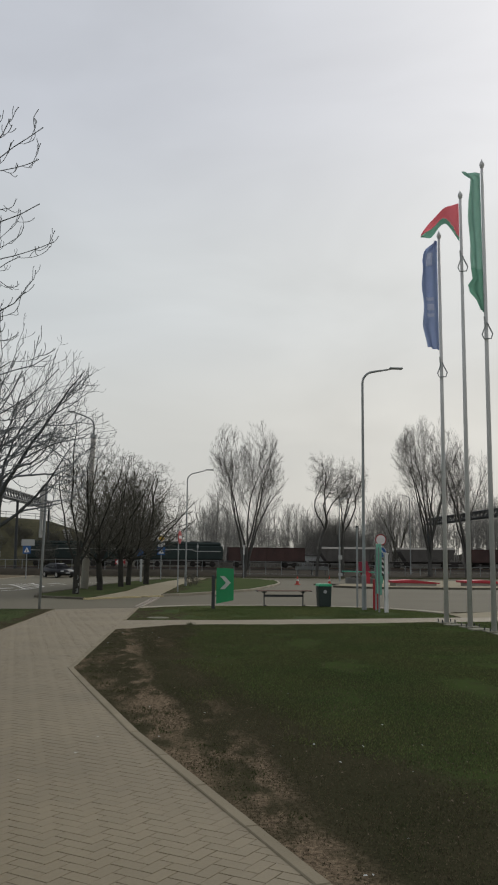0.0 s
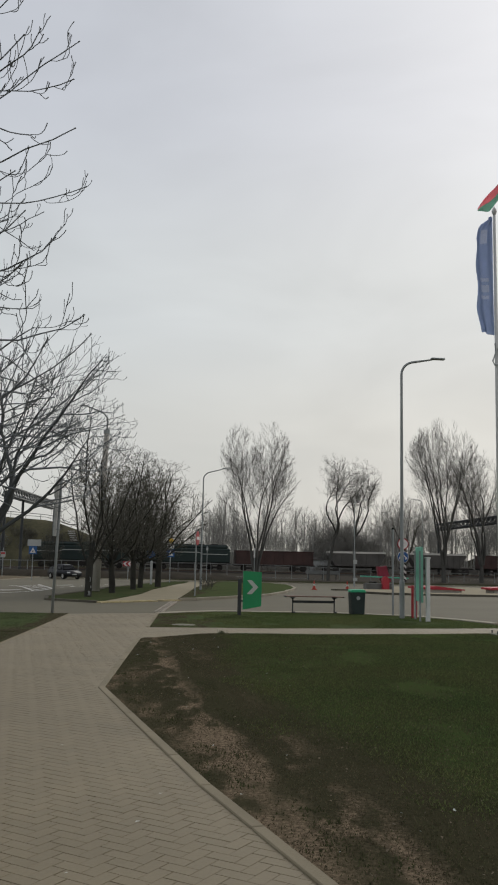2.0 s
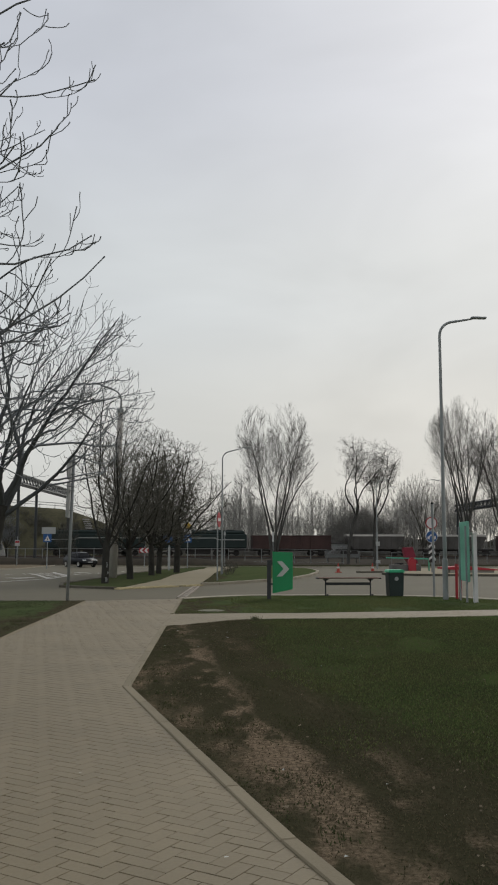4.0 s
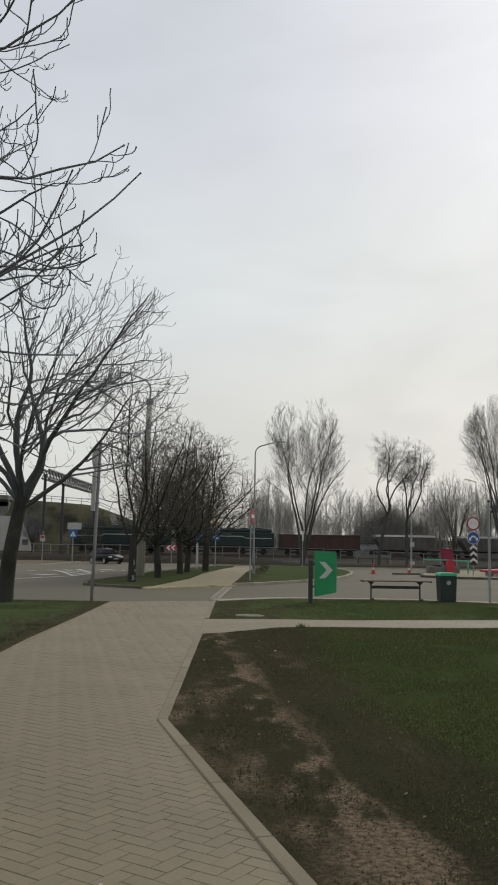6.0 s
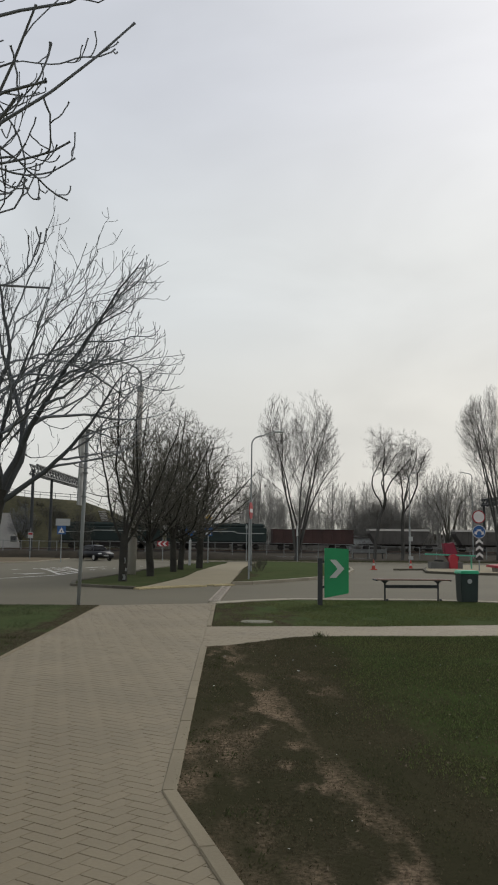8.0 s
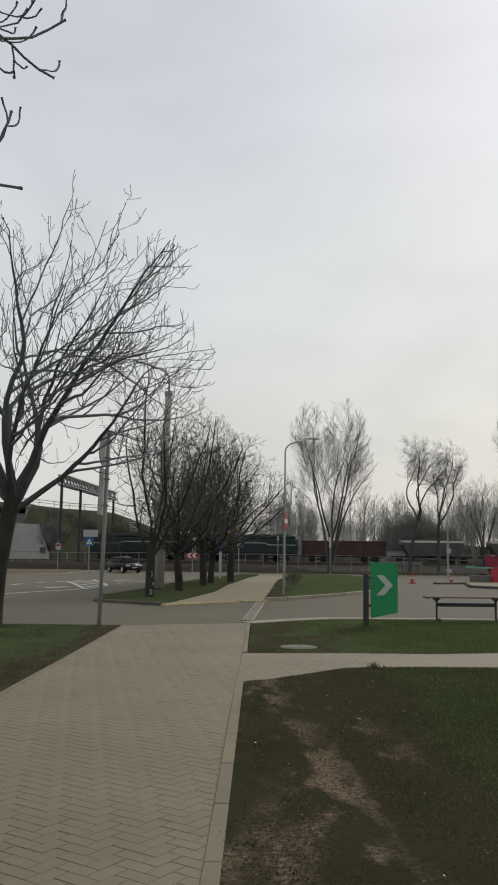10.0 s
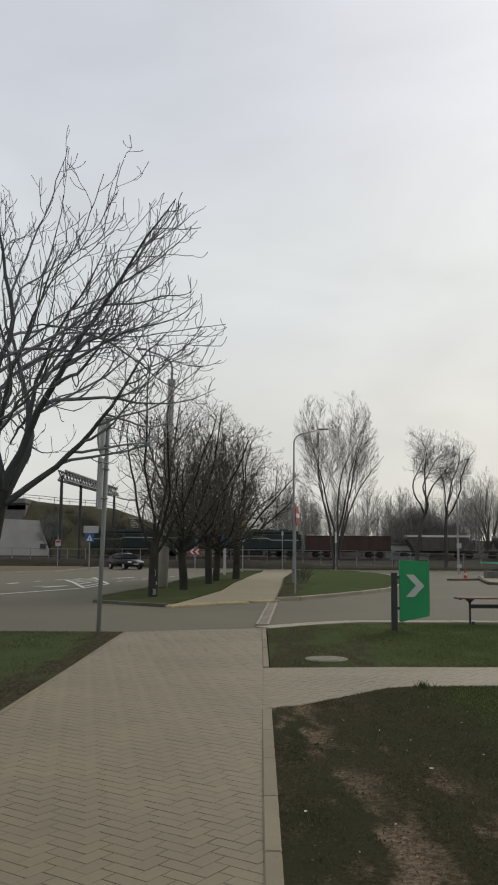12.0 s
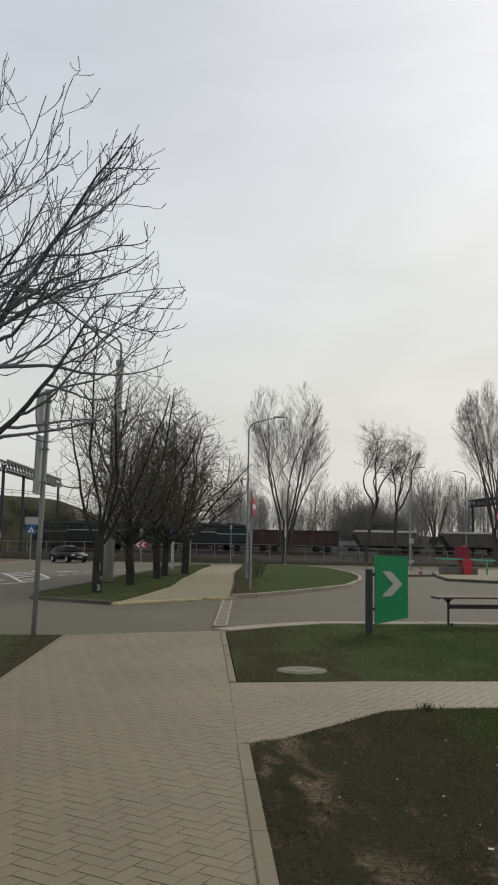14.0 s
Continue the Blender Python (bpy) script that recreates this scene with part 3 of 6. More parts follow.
kerb_run("edging", [(-0.815, 23.02), (-0.42, 23.27), (0.62, 24.30), (0.96, 24.42), (1.8, 24.42), (4.3, 24.54), (7.6, 25.24), (12, 25.54)], 0.05, 0.2, 0.0, 0.5, M_EDGING,
         "thin concrete edging of the side path", "kerb", piece="edging_stone")
kerb_run("kerb", [(-0.40, 31.40), (0.57, 32.2), (1.6, 32.78), (3.7, 32.88), (5.45, 32.72), (7.6, 31.82), (8.7, 30.35), (9.3, 28.75)], 0.42, 0.2, 0.012, 1.0, M_KERB, "pale concrete kerb of the road", "kerb")
kerb_run("kerb", [(-2.95, 30.5), (-6, 30.35), (-12, 30.2)], 0.15, 0.2, 0.0, 1.0, M_KERB, "pale concrete kerb of the road", "kerb")
kerb_run("kerb", [(-2.62, 37.55), (-4.68, 39.15), (-4.9, 41.2), (-4.06, 45.6), (-3.33, 49.5), (-2.5, 59), (-1.0, 78), (1.2, 91.9)], 0.15, 0.24, 0.035, 1.0, M_DARKKERB, "low dirty kerb round the tree island", "kerb")
kerb_run("kerb", [(0.5, 40.25), (1.18, 40.65), (2.2, 42.05), (3.6, 44.0), (5.0, 46.3), (6.4, 50.35), (7.6, 55.6), (9.0, 63.4), (10.5, 74.5), (11.3, 82), (11.1, 90)], 0.15, 0.24, 0.06, 1.0, M_KERB,
         "pale kerb round the rounded lawn", "kerb")
kerb_run("kerb", [(15, 68), (12.35, 59), (10.55, 52.0), (12.0, 50.3), (16, 49.5), (34, 49.2)], 0.15, 0.28, 0.06, 1.0, M_DARKKERB, "raised dirty kerb of the parking island", "kerb")
kerb_run("kerb", [(-42, 44.1), (-28, 54.1), (-20, 66.1), (-16.35, 76), (-14.85, 82), (-13.55, 92), (-12.65, 99.6), (-8, 97.6), (13, 93.6), (60, 94)], 0.15, 0.2, 0.03, 3.0, M_KERB, "kerb along the far side of the road", "kerb")

# yellow warning strip at the crossing
strip = thing("tactile_strip", -2.6, 37.5, 0, 0, "worn yellow tactile paving strip at the crossing", "tactile paving", "", "structure")
bm = bmesh.new()
box(bm, (0, 0, 0), (0.292, 0.46, 0.05), None, 0.006)
for i in range(5):
    for j in range(8):
        box(bm, (-0.116 + i * 0.058, -0.2 + j * 0.057, 0.027), (0.024, 0.024, 0.008))
tact = bpy.data.meshes.new("tactile_tile")
bm.to_mesh(tact)
bm.free()
tact.materials.append(M_TACTILE)
a, b = Vector((-2.62, 37.5)), Vector((0.45, 40.12))
n = int((b - a).length / 0.3)
for i in range(n):
    if i in (9,):
        continue
    c = a + (b - a) * ((i + 0.5) / n)
    ob = new("tactile_tile", tact)
    ob.parent = strip
    ob.matrix_basis = pose(c.x + 2.6, c.y - 37.5, -0.028 + 0.004 * math.sin(i * 2.1), 0, 0, math.degrees(math.atan2(b.y - a.y, b.x - a.x)))

# drainage channel across the road
chan = thing("drain_channel", -0.37, 32.2, -0.045, 0, "pale concrete drain channel with grating across the road", "drain", "", "structure")
a, b = Vector((-0.37, 32.2)), Vector((0.27, 38.85))
d, rz = (b - a), math.degrees(math.atan2(b.y - a.y, b.x - a.x))
n = 7
for i in range(n):
    bm = bmesh.new()
    ln = d.length / n - 0.012
    for s in (-1, 1):
        box(bm, (0, s * 0.11, 0), (ln, 0.05, 0.05), None, 0.005)
    for k in range(19):
        box(bm, (-ln / 2 + (k + 0.5) * ln / 19, 0, -0.002), (ln / 19 * 0.62, 0.18, 0.03))
    ob = part("channel_section", bm, M_GRATE, chan)
    c = d * ((i + 0.5) / n)
    ob.matrix_basis = pose(c.x, c.y, 0.02, 0, 0, rz)

# road markings
marks = thing("road_marking", -7, 48, 0, 0, "worn white painted road markings", "road marking", "", "structure")


def stripe(a, b, w=0.12):
    a, b = Vector(a), Vector(b)
    d = b - a
    s = Vector((-d.y, d.x)).normalized() * w / 2
    n = max(1, int(d.length / 0.8))
    vs, fs = [], []
    for i in range(n + 1):
        p = a + d * i / n
        for q in (p - s, p + s):
            vs.append((q.x + 7, q.y - 48, ground_z(q.y) - 0.044))
        if i:
            k = 2 * i
            fs.append((k - 2, k, k + 1, k - 1))
    ob = new("painted_line", mesh_from("painted_line", vs, fs, M_LINE))
    ob.parent = marks


stripe((-6.3, 47.0), (-14.5, 30.9), 0.17)
stripe((-6.2, 47.2), (-8.6, 57), 0.15)
stripe((-5.75, 50.7), (-7.9, 62), 0.15)
stripe((-6.2, 47.2), (-5.75, 50.7), 0.15)
for k in range(5):
    f = 0.12 + k * 0.19
    stripe((-6.2 - 2.4 * f, 47.2 + 9.8 * f), (-5.75 - 2.15 * f, 50.7 + 11.3 * f), 0.15)
for k in range(7):
    stripe((-10.6 + k * 0.44, 44.6 + k * 2.85), (-10.45 + k * 0.44, 45.6 + k * 2.85), 0.2)
    stripe((-5.75 + k * 0.36, 54.0 + k * 2.5), (-5.6 + k * 0.36, 55.0 + k * 2.5), 0.2)
stripe((-7.8, 47.6), (-7.15, 49.0), 0.34)
stripe((-8.35, 48.4), (-7.2, 48.6), 0.2)
stripe((-6.6, 60.5), (-5.9, 63.5), 0.34)
stripe((-14, 62), (-30, 55), 0.14)

# ---- path paving: herringbone bricks of 200 x 100 x 60 ----
PATH_A = [[(-3.66, 14.03), (-0.795, 14.03), (-1.21, 16.0), (-3.6, 16.0)], [(-3.75, 11.0), (-0.14, 11.0), (-0.795, 14.03), (-3.66, 14.03)], [(-3.87, 6.9), (0.94, 6.9), (-0.14, 11.0), (-3.75, 11.0)],
          [(-4.2, -3.0), (3.28, -3.0), (0.94, 6.9), (-3.87, 6.9)],
          [(-3.6, 16.0), (-1.21, 16.0), (-0.855, 23.0), (-3.42, 22.0)], [(-3.42, 22.0), (-0.855, 23.0), (-0.695, 25.9), (-3.25, 25.9)],
          [(-3.25, 25.9), (-0.695, 25.9), (-0.43, 31.3), (-2.98, 30.5)]]
SIDE = [[(-0.852, 23.02), (-0.42, 23.29), (0.62, 24.32), (0.62, 25.93), (-0.692, 25.9)],
        [(0.62, 24.32), (0.96, 24.44), (0.96, 25.95), (0.62, 25.94)], [(0.96, 24.44), (2.37, 24.46), (2.37, 25.97), (0.96, 25.95)],
        [(2.37, 24.46), (4.3, 24.56), (5.0, 24.75), (5.0, 26.35), (2.37, 25.97)], [(5.0, 24.75), (7.6, 25.28), (7.6, 26.72), (5.0, 26.35)],
        [(7.6, 25.28), (9.0, 25.38), (9.0, 27.0), (7.6, 26.72)], [(9.0, 25.38), (12.0, 25.58), (12.0, 27.15), (9.0, 27.0)]]


def clip(poly, conv):
    """The part of a polygon inside a convex outline."""
    area = sum(conv[i - 1][0] * conv[i][1] - conv[i][0] * conv[i - 1][1] for i in range(len(conv)))
    if area < 0:
        conv = conv[::-1]
    for i in range(len(conv)):
        (ax, ay), (bx, by) = conv[i - 1], conv[i]
        side = [(bx - ax) * (p[1] - ay) - (by - ay) * (p[0] - ax) for p in poly]
        out = []
        for k in range(len(poly)):
            p, q, s, t = poly[k - 1], poly[k], side[k - 1], side[k]
            if (s >= 0) != (t >= 0):
                f = s / (s - t)
                out.append((p[0] + f * (q[0] - p[0]), p[1] + f * (q[1] - p[1])))
            if t >= 0:
                out.append(q)
        poly = out
        if len(poly) < 3:
            return []
    return poly


GAP_U, GAP_V = 0.0027, 0.0015          # half the joint, open one way and tight the other to imitate shaded and sunlit joints


def herringbone(conv, turn, fields):
    """Centres, turns and clipped outlines of the bricks that lie in an outline."""
    c, s = math.cos(turn), math.sin(turn)
    us = [(x * c + y * s, -x * s + y * c) for x, y in conv]
    u0, u1, v0, v1 = min(u for u, _ in us), max(u for u, _ in us), min(v for _, v in us), max(v for _, v in us)
    found = []
    for i in range(int(u0 / 0.1) - 4, int(u1 / 0.1) + 5):
        for j in range(int(v0 / 0.1) - 4, int(v1 / 0.1) + 5):
            k = (i - j) % 4
            if k == 0:
                r = (i, j, i + 2, j + 1)
            elif k == 2:
                r = (i, j - 1, i + 1, j + 1)
            else:
                continue
            a, b, e, f = r[0] * 0.1 + GAP_U, r[1] * 0.1 + GAP_V, r[2] * 0.1 - GAP_U, r[3] * 0.1 - GAP_V
            pts = [(u * c - v * s, u * s + v * c) for u, v in ((a, b), (e, b), (e, f), (a, f))]
            mid = (sum(p[0] for p in pts) / 4, sum(p[1] for p in pts) / 4)
            if all(any(inside(p[0], p[1], f_) for f_ in fields) for p in pts):
                if inside(mid[0], mid[1], conv):
                    found.append((mid, turn + (0 if k == 0 else math.pi / 2), pts, True))
                continue
            cut = clip(pts, conv)
            if len(cut) >= 3:
                found.append((mid, turn + (0 if k == 0 else math.pi / 2), cut, False))
    return found


def lay(name, fields, turn, label, singles=None):
    """One paved surface: sand bed, bricks of their own in one stretch, all the others in one mesh."""
    top = thing(name, fields[0][0][0], fields[0][0][1], 0, 0, label, "path", "", "structure")
    ox, oy = fields[0][0]
    vs, fs = [], []
    for conv in fields:
        k = len(vs)
        vs += [(x - ox, y - oy, -0.0042) for x, y in conv]
        fs.append(tuple(range(k, k + len(conv))))
    ob = new("sand_bed", mesh_from("sand_bed", vs, fs, M_JOINT))
    ob.parent = top
    single = []
    for long, short in ((0.2 - 2 * GAP_U, 0.1 - 2 * GAP_V), (0.2 - 2 * GAP_V, 0.1 - 2 * GAP_U)):
        bm = bmesh.new()
        box(bm, (0, 0, -0.03), (long, short, 0.06), None, 0.002)
        single.append(bpy.data.meshes.new("brick"))
        bm.to_mesh(single[-1])
        bm.free()
        single[-1].materials.append(M_PAVER1)
    rng = random.Random(4)
    vs, fs = [], []
    count = 0
    for conv in fields:
        for mid, rz, cut, whole in herringbone(conv, turn, fields):
            z = rng.uniform(-0.0008, 0.0008) + 0.004 * (noise.noise((mid[0] * 0.7, mid[1] * 0.7, 0)))
            if whole and singles and singles[0] < mid[1] < singles[1] and count < 300:
                count += 1
                b = new("brick", single[0 if rz == turn else 1])
                b.parent = top
                b.matrix_basis = pose(mid[0] - ox, mid[1] - oy, z, rng.uniform(-0.2, 0.2), rng.uniform(-0.2, 0.2), math.degrees(rz))
                continue
            k, n = len(vs), len(cut)
            cx, cy = sum(p[0] for p in cut) / n, sum(p[1] for p in cut) / n
            tx, ty = rng.uniform(-0.003, 0.003), rng.uniform(-0.003, 0.003)
            for sc, dz in ((1.0, -0.03), (1.0, -0.0018), (0.975, 0.0)):
                for x, y in cut:
                    px, py = cx + (x - cx) * sc, cy + (y - cy) * sc
                    vs.append((px - ox, py - oy, z + dz + (px - cx) * tx + (py - cy) * ty))
            for ring in (0, 1):
                for i in range(n):
                    j = (i + 1) % n
                    fs.append((k + ring * n + i, k + ring * n + j, k + ring * n + n + j, k + ring * n + n + i))
            fs.append(tuple(range(k + 2 * n, k + 3 * n)))
    rest = new("brick_paving", mesh_from("brick_paving", vs, fs, M_PAVER))
    rest.parent = top
    tagged(rest, "grey-brown concrete bricks in herringbone", "", "", "stuff")
    return top

# ---- bare trees ----


def unit(v):
    n = math.sqrt(v[0] ** 2 + v[1] ** 2 + v[2] ** 2) or 1.0
    return (v[0] / n, v[1] / n, v[2] / n)


def reach(p, d, centre, radii):
    """How far it is from p along d to the rim of a crown."""
    q = [(p[i] - centre[i]) / radii[i] for i in range(3)]
    e = [d[i] / radii[i] for i in range(3)]
    a, b, c = sum(x * x for x in e), 2 * sum(x * y for x, y in zip(q, e)), sum(x * x for x in q) - 1
    disc_ = b * b - 4 * a * c
    return max((-b + math.sqrt(disc_)) / (2 * a), 0.0) if disc_ > 0 else 0.0


def grow(seed, P):
    """Branches as (level, points, radii). P: centre and radii of the crown; per level: kids, angle, share, up, wander, segs; r: radii; stems: first shoots."""
    rng = random.Random(seed)
    found = []
    top = len(P["kids"])

    def shoot(p, d, length, r, level):
        n = P["segs"][level]
        pts, rad, was_in = [p], [], False
        up, wob = P["up"][level], P["wander"][level]
        dirs = [d]
        for i in range(n):
            g = [rng.gauss(0, wob) for _ in range(3)]
            d = unit((d[0] + g[0], d[1] + g[1], d[2] + g[2] + up * ((P["bow"] if level < 3 else max(P["bow"], 0.3)) + P["rise"] * i / n)))
            p = tuple(p[k] + d[k] * length / n for k in range(3))
            pts.append(p)
            dirs.append(d)
            now_in = sum(((p[k] - P["centre"][k]) / P["radii"][k]) ** 2 for k in range(3)) < 1.0
            if level and not now_in and (was_in or i > 0.4 * n):      # the crown ends here
                break
            was_in = now_in
        n = len(pts) - 1
        for i in range(n + 1):
            t = i / n
            rad.append(max(r * (1 - t) ** P.get("taper", 0.8) + P["tip"][level] * t, P["least"]))
        if "bud" in P and level > 1:
            a, b = pts[-2], pts[-1]
            found.append((level, pts[:-1] + [tuple(a[k] + (b[k] - a[k]) * 0.9 for k in range(3)), b], rad[:-1] + [rad[-1], P["bud"]]))
        else:
            found.append((level, pts, rad))
        if level + 1 > top:
            return
        kids = P["kids"][level]
        turn = rng.uniform(0, 6.28)
        for k in range(kids):
            t = P["start"][level] + (1 - P["start"][level]) * ((k + rng.uniform(0.2, 0.9)) / kids)
            i = min(int(t * n), n - 1)
            f = t * n - i
            q = tuple(pts[i][c] * (1 - f) + pts[i + 1][c] * f for c in range(3))
            rq = rad[i] * (1 - f) + rad[i + 1] * f
            dd = dirs[i + 1]
            turn += 2.4 + rng.uniform(-0.5, 0.5)
            a = radians(P["angle"][level] * rng.uniform(0.7, 1.3))
            s = unit((dd[1] + 0.01, -dd[0], 0.003))
            o = (dd[1] * s[2] - dd[2] * s[1], dd[2] * s[0] - dd[0] * s[2], dd[0] * s[1] - dd[1] * s[0])
            ways = [turn] if level != 1 or "out" not in P else [turn, turn + 2.1, turn + 4.2]
            e = max((unit(tuple(dd[c] * math.cos(a) + (s[c] * math.cos(w) + o[c] * math.sin(w)) * math.sin(a) for c in range(3))) for w in ways),
                    key=lambda v: v[0] * q[0] + v[1] * q[1] + rng.uniform(0, 0.6))
            far = reach(q, e, P["centre"], P["radii"])
            ln = min(length * P["share"][level] * rng.uniform(0.6, 1.15) * (1.15 - 0.55 * t), far * (rng.uniform(0.8, 1.02) if "out" in P else rng.uniform(0.85, 1.08)))
            if ln > P["short"]:
                shoot(q, e, ln, min(rq * P["thin"][level], rq * 0.92), level + 1)

    for stem in P["stems"]:
        shoot(stem[0], unit(stem[1]), stem[2], stem[3], stem[4] if len(stem) > 4 else 0)
    return found


def tubes(branches, sides):
    """Arrays of vertices and quads for tapered branches; sides: per level."""
    vs, fs = [], []
    for level, pts, rad in branches:
        n = sides[level]
        ring0 = len(vs)
        side = None
        for i, p in enumerate(pts):
            a, b = pts[max(i - 1, 0)], pts[min(i + 1, len(pts) - 1)]
            d = unit((b[0] - a[0], b[1] - a[1], b[2] - a[2]))
            if side is None:
                side = unit((d[1] + 0.02, -d[0] + 0.01, 0.3 * (abs(d[2]) < 0.9)))
            k = side[0] * d[0] + side[1] * d[1] + side[2] * d[2]
            side = unit((side[0] - k * d[0], side[1] - k * d[1], side[2] - k * d[2]))
            o = (d[1] * side[2] - d[2] * side[1], d[2] * side[0] - d[0] * side[2], d[0] * side[1] - d[1] * side[0])
            for j in range(n):
                c, s = math.cos(6.2832 * j / n) * rad[i], math.sin(6.2832 * j / n) * rad[i]
                vs.append((p[0] + side[0] * c + o[0] * s, p[1] + side[1] * c + o[1] * s, p[2] + side[2] * c + o[2] * s))
            if i:
                k0 = ring0 + (i - 1) * n
                for j in range(n):
                    h = (j + 1) % n
                    fs.append((k0 + j, k0 + h, k0 + n + h, k0 + n + j))
    return vs, fs


def tree(name, x, y, rz, branches, sides, bark, twig, label, category="tree", group="", limb=None):
    top = thing(name, x, y, ground_z(y), rz, label, category, group)
    v, f = tubes([b for b in branches if b[0] == 0], sides)
    new("trunk", mesh_from("trunk", v, f, bark, True)).parent = top
    for b in branches:
        if b[0] == 1:
            v, f = tubes([b], sides)
            new("limb", mesh_from("limb", v, f, limb or bark, True)).parent = top
    v, f = tubes([b for b in branches if b[0] > 1], sides)
    new("crown", mesh_from("crown", v, f, twig, True)).parent = top
    return top


def roadside(height, spread, fork, seed, low=0.25, limbs=8, lifts=(1.5, 2.7, 2.0, 4.5), middle=0.46, half=0.55, kids=(11, 7, 3), knotty=False, stout=1.0, share=(0.92, 0.36, 0.5), start=0.18, bow=-1.0, rise=2.6, fine=1.0):
    """A broad open-crowned tree: short trunk, arching limbs, upturned twigs."""
    rng = random.Random(seed)
    stems = [((0, 0, -0.05), (0.03, 0.02, 1), fork, 0.205, 0)]
    P = dict(centre=(0, 0, fork + (height - fork) * middle), radii=(spread, spread, (height - fork) * half), bud=0.011 * fine, bow=bow, rise=rise, out=True, kids=[0, *kids], angle=[0, 42, 40, 42], share=[0, *share],
             start=[0.9, start, 0.14, 0.2], up=[0, 0.024, 0.11, 0.18, 0.22], wander=[0.03, 0.13, 0.13, 0.17, 0.19], segs=[5, 15, 12, 8, 5],
             taper=1.05, thin=[1, 0.66, 0.55, 0.8], tip=[0.15, 0.008, 0.007 * fine, 0.007 * fine, 0.0065 * fine], least=0.006 * fine, short=0.2, stems=stems)
    if knotty:                          # thin kinked twigs with short spurs
        P.update(bud=0.0095, segs=[5, 16, 13, 8, 6], wander=[0.03, 0.12, 0.14, 0.20, 0.24], tip=[0.15, 0.007, 0.0066, 0.0062, 0.0056], least=0.005, short=0.12)
    out = grow(seed, P)
    head = out[0][1][-1]
    for k in range(limbs):
        a = 2 * math.pi * k / limbs + rng.uniform(-0.25, 0.25)
        lift = lifts[k % 4] * rng.uniform(0.9, 1.15) + low
        d = unit((math.cos(a), math.sin(a), lift))
        ln = reach(head, d, P["centre"], P["radii"]) * 0.84
        z = rng.uniform(-0.45, 0.0)
        Q = dict(P, stems=[((head[0], head[1], head[2] + z), d, max(ln, 1.2), stout * (0.066 if k % 2 else 0.052), 1)])
        out += grow(seed * 31 + k, Q)
    return out


def bushy(height, spread, fork, seed, shoots=9, lifts=(0.6, 1.1, 1.7, 2.6, 3.8), kids=(11, 7, 4)):
    """A small dense street tree with many rising shoots."""
    rng = random.Random(seed)
    P = dict(centre=(0, 0, fork + (height - fork) * 0.46), radii=(spread, spread, (height - fork) * 0.56), bow=0.35, rise=1.3, kids=[0, *kids], angle=[0, 48, 50, 50], share=[0, 0.50, 0.58, 0.6],
             start=[0.9, 0.15, 0.15, 0.15], up=[0, 0.05, 0.06, 0.08, 0.08], wander=[0.03, 0.13, 0.12, 0.13, 0.14], segs=[4, 8, 5, 4, 3],
             thin=[1, 0.6, 0.6, 0.7], tip=[0.12, 0.012, 0.007, 0.006, 0.005], least=0.005, short=0.18, stems=[((0, 0, -0.05), (0.02, 0.01, 1), fork, 0.155, 0)])
    out = grow(seed, P)
    head = out[0][1][-1]
    for k in range(shoots):
        a = 2.4 * k + rng.uniform(-0.3, 0.3)
        d = unit((math.cos(a), math.sin(a), rng.choice(lifts)))
        ln = reach(head, d, P["centre"], P["radii"])
        Q = dict(P, stems=[((head[0], head[1], head[2] - rng.uniform(0, 0.5)), d, max(ln, 1.0), 0.048, 1)])
        out += grow(seed * 17 + k, Q)
    return out


def poplar(height, spread, fork, seed, stems=5, fine=5, branches=14, steep=1.25):
    """A tall tree with steep rising stems and a brush of fine twigs."""
    rng = random.Random(seed)
    P = dict(taper=1.15, centre=(0, 0, fork + (height - fork) * 0.575), radii=(spread, spread, (height - fork) * 0.45), bow=0.35, rise=1.3, kids=[0, branches, 8, fine], angle=[0, 34, 28, 30], share=[0, 0.40, 0.55, 0.55],
             start=[0.9, 0.38, 0.15, 0.15], up=[0, -0.055, 0.15, 0.13, 0.10], wander=[0.03, 0.085, 0.10, 0.12, 0.12], segs=[4, 10, 5, 3, 3],
             thin=[1, 0.36, 0.5, 0.7], tip=[0.2, 0.016, 0.010, 0.008, 0.006], least=0.006, short=0.3, stems=[((0, 0, -0.3), (0.01, 0.01, 1), fork, 0.34, 0)])
    out = grow(seed, P)
    head = out[0][1][-1]
    for k in range(stems):
        a = 2.4 * k + rng.uniform(-0.2, 0.2)
        d = unit((math.cos(a), math.sin(a), (6.4, 12.0, 7.6, 18.0, 9.0)[k % 5] * steep * rng.uniform(0.9, 1.15)))
        ln = reach(head, d, P["centre"], P["radii"])
        Q = dict(P, stems=[((head[0] + 0.22 * math.cos(a), head[1] + 0.22 * math.sin(a), head[2] - 0.5), d, ln * 0.88, 0.14, 1)])
        out += grow(seed * 13 + k, Q)
    return out


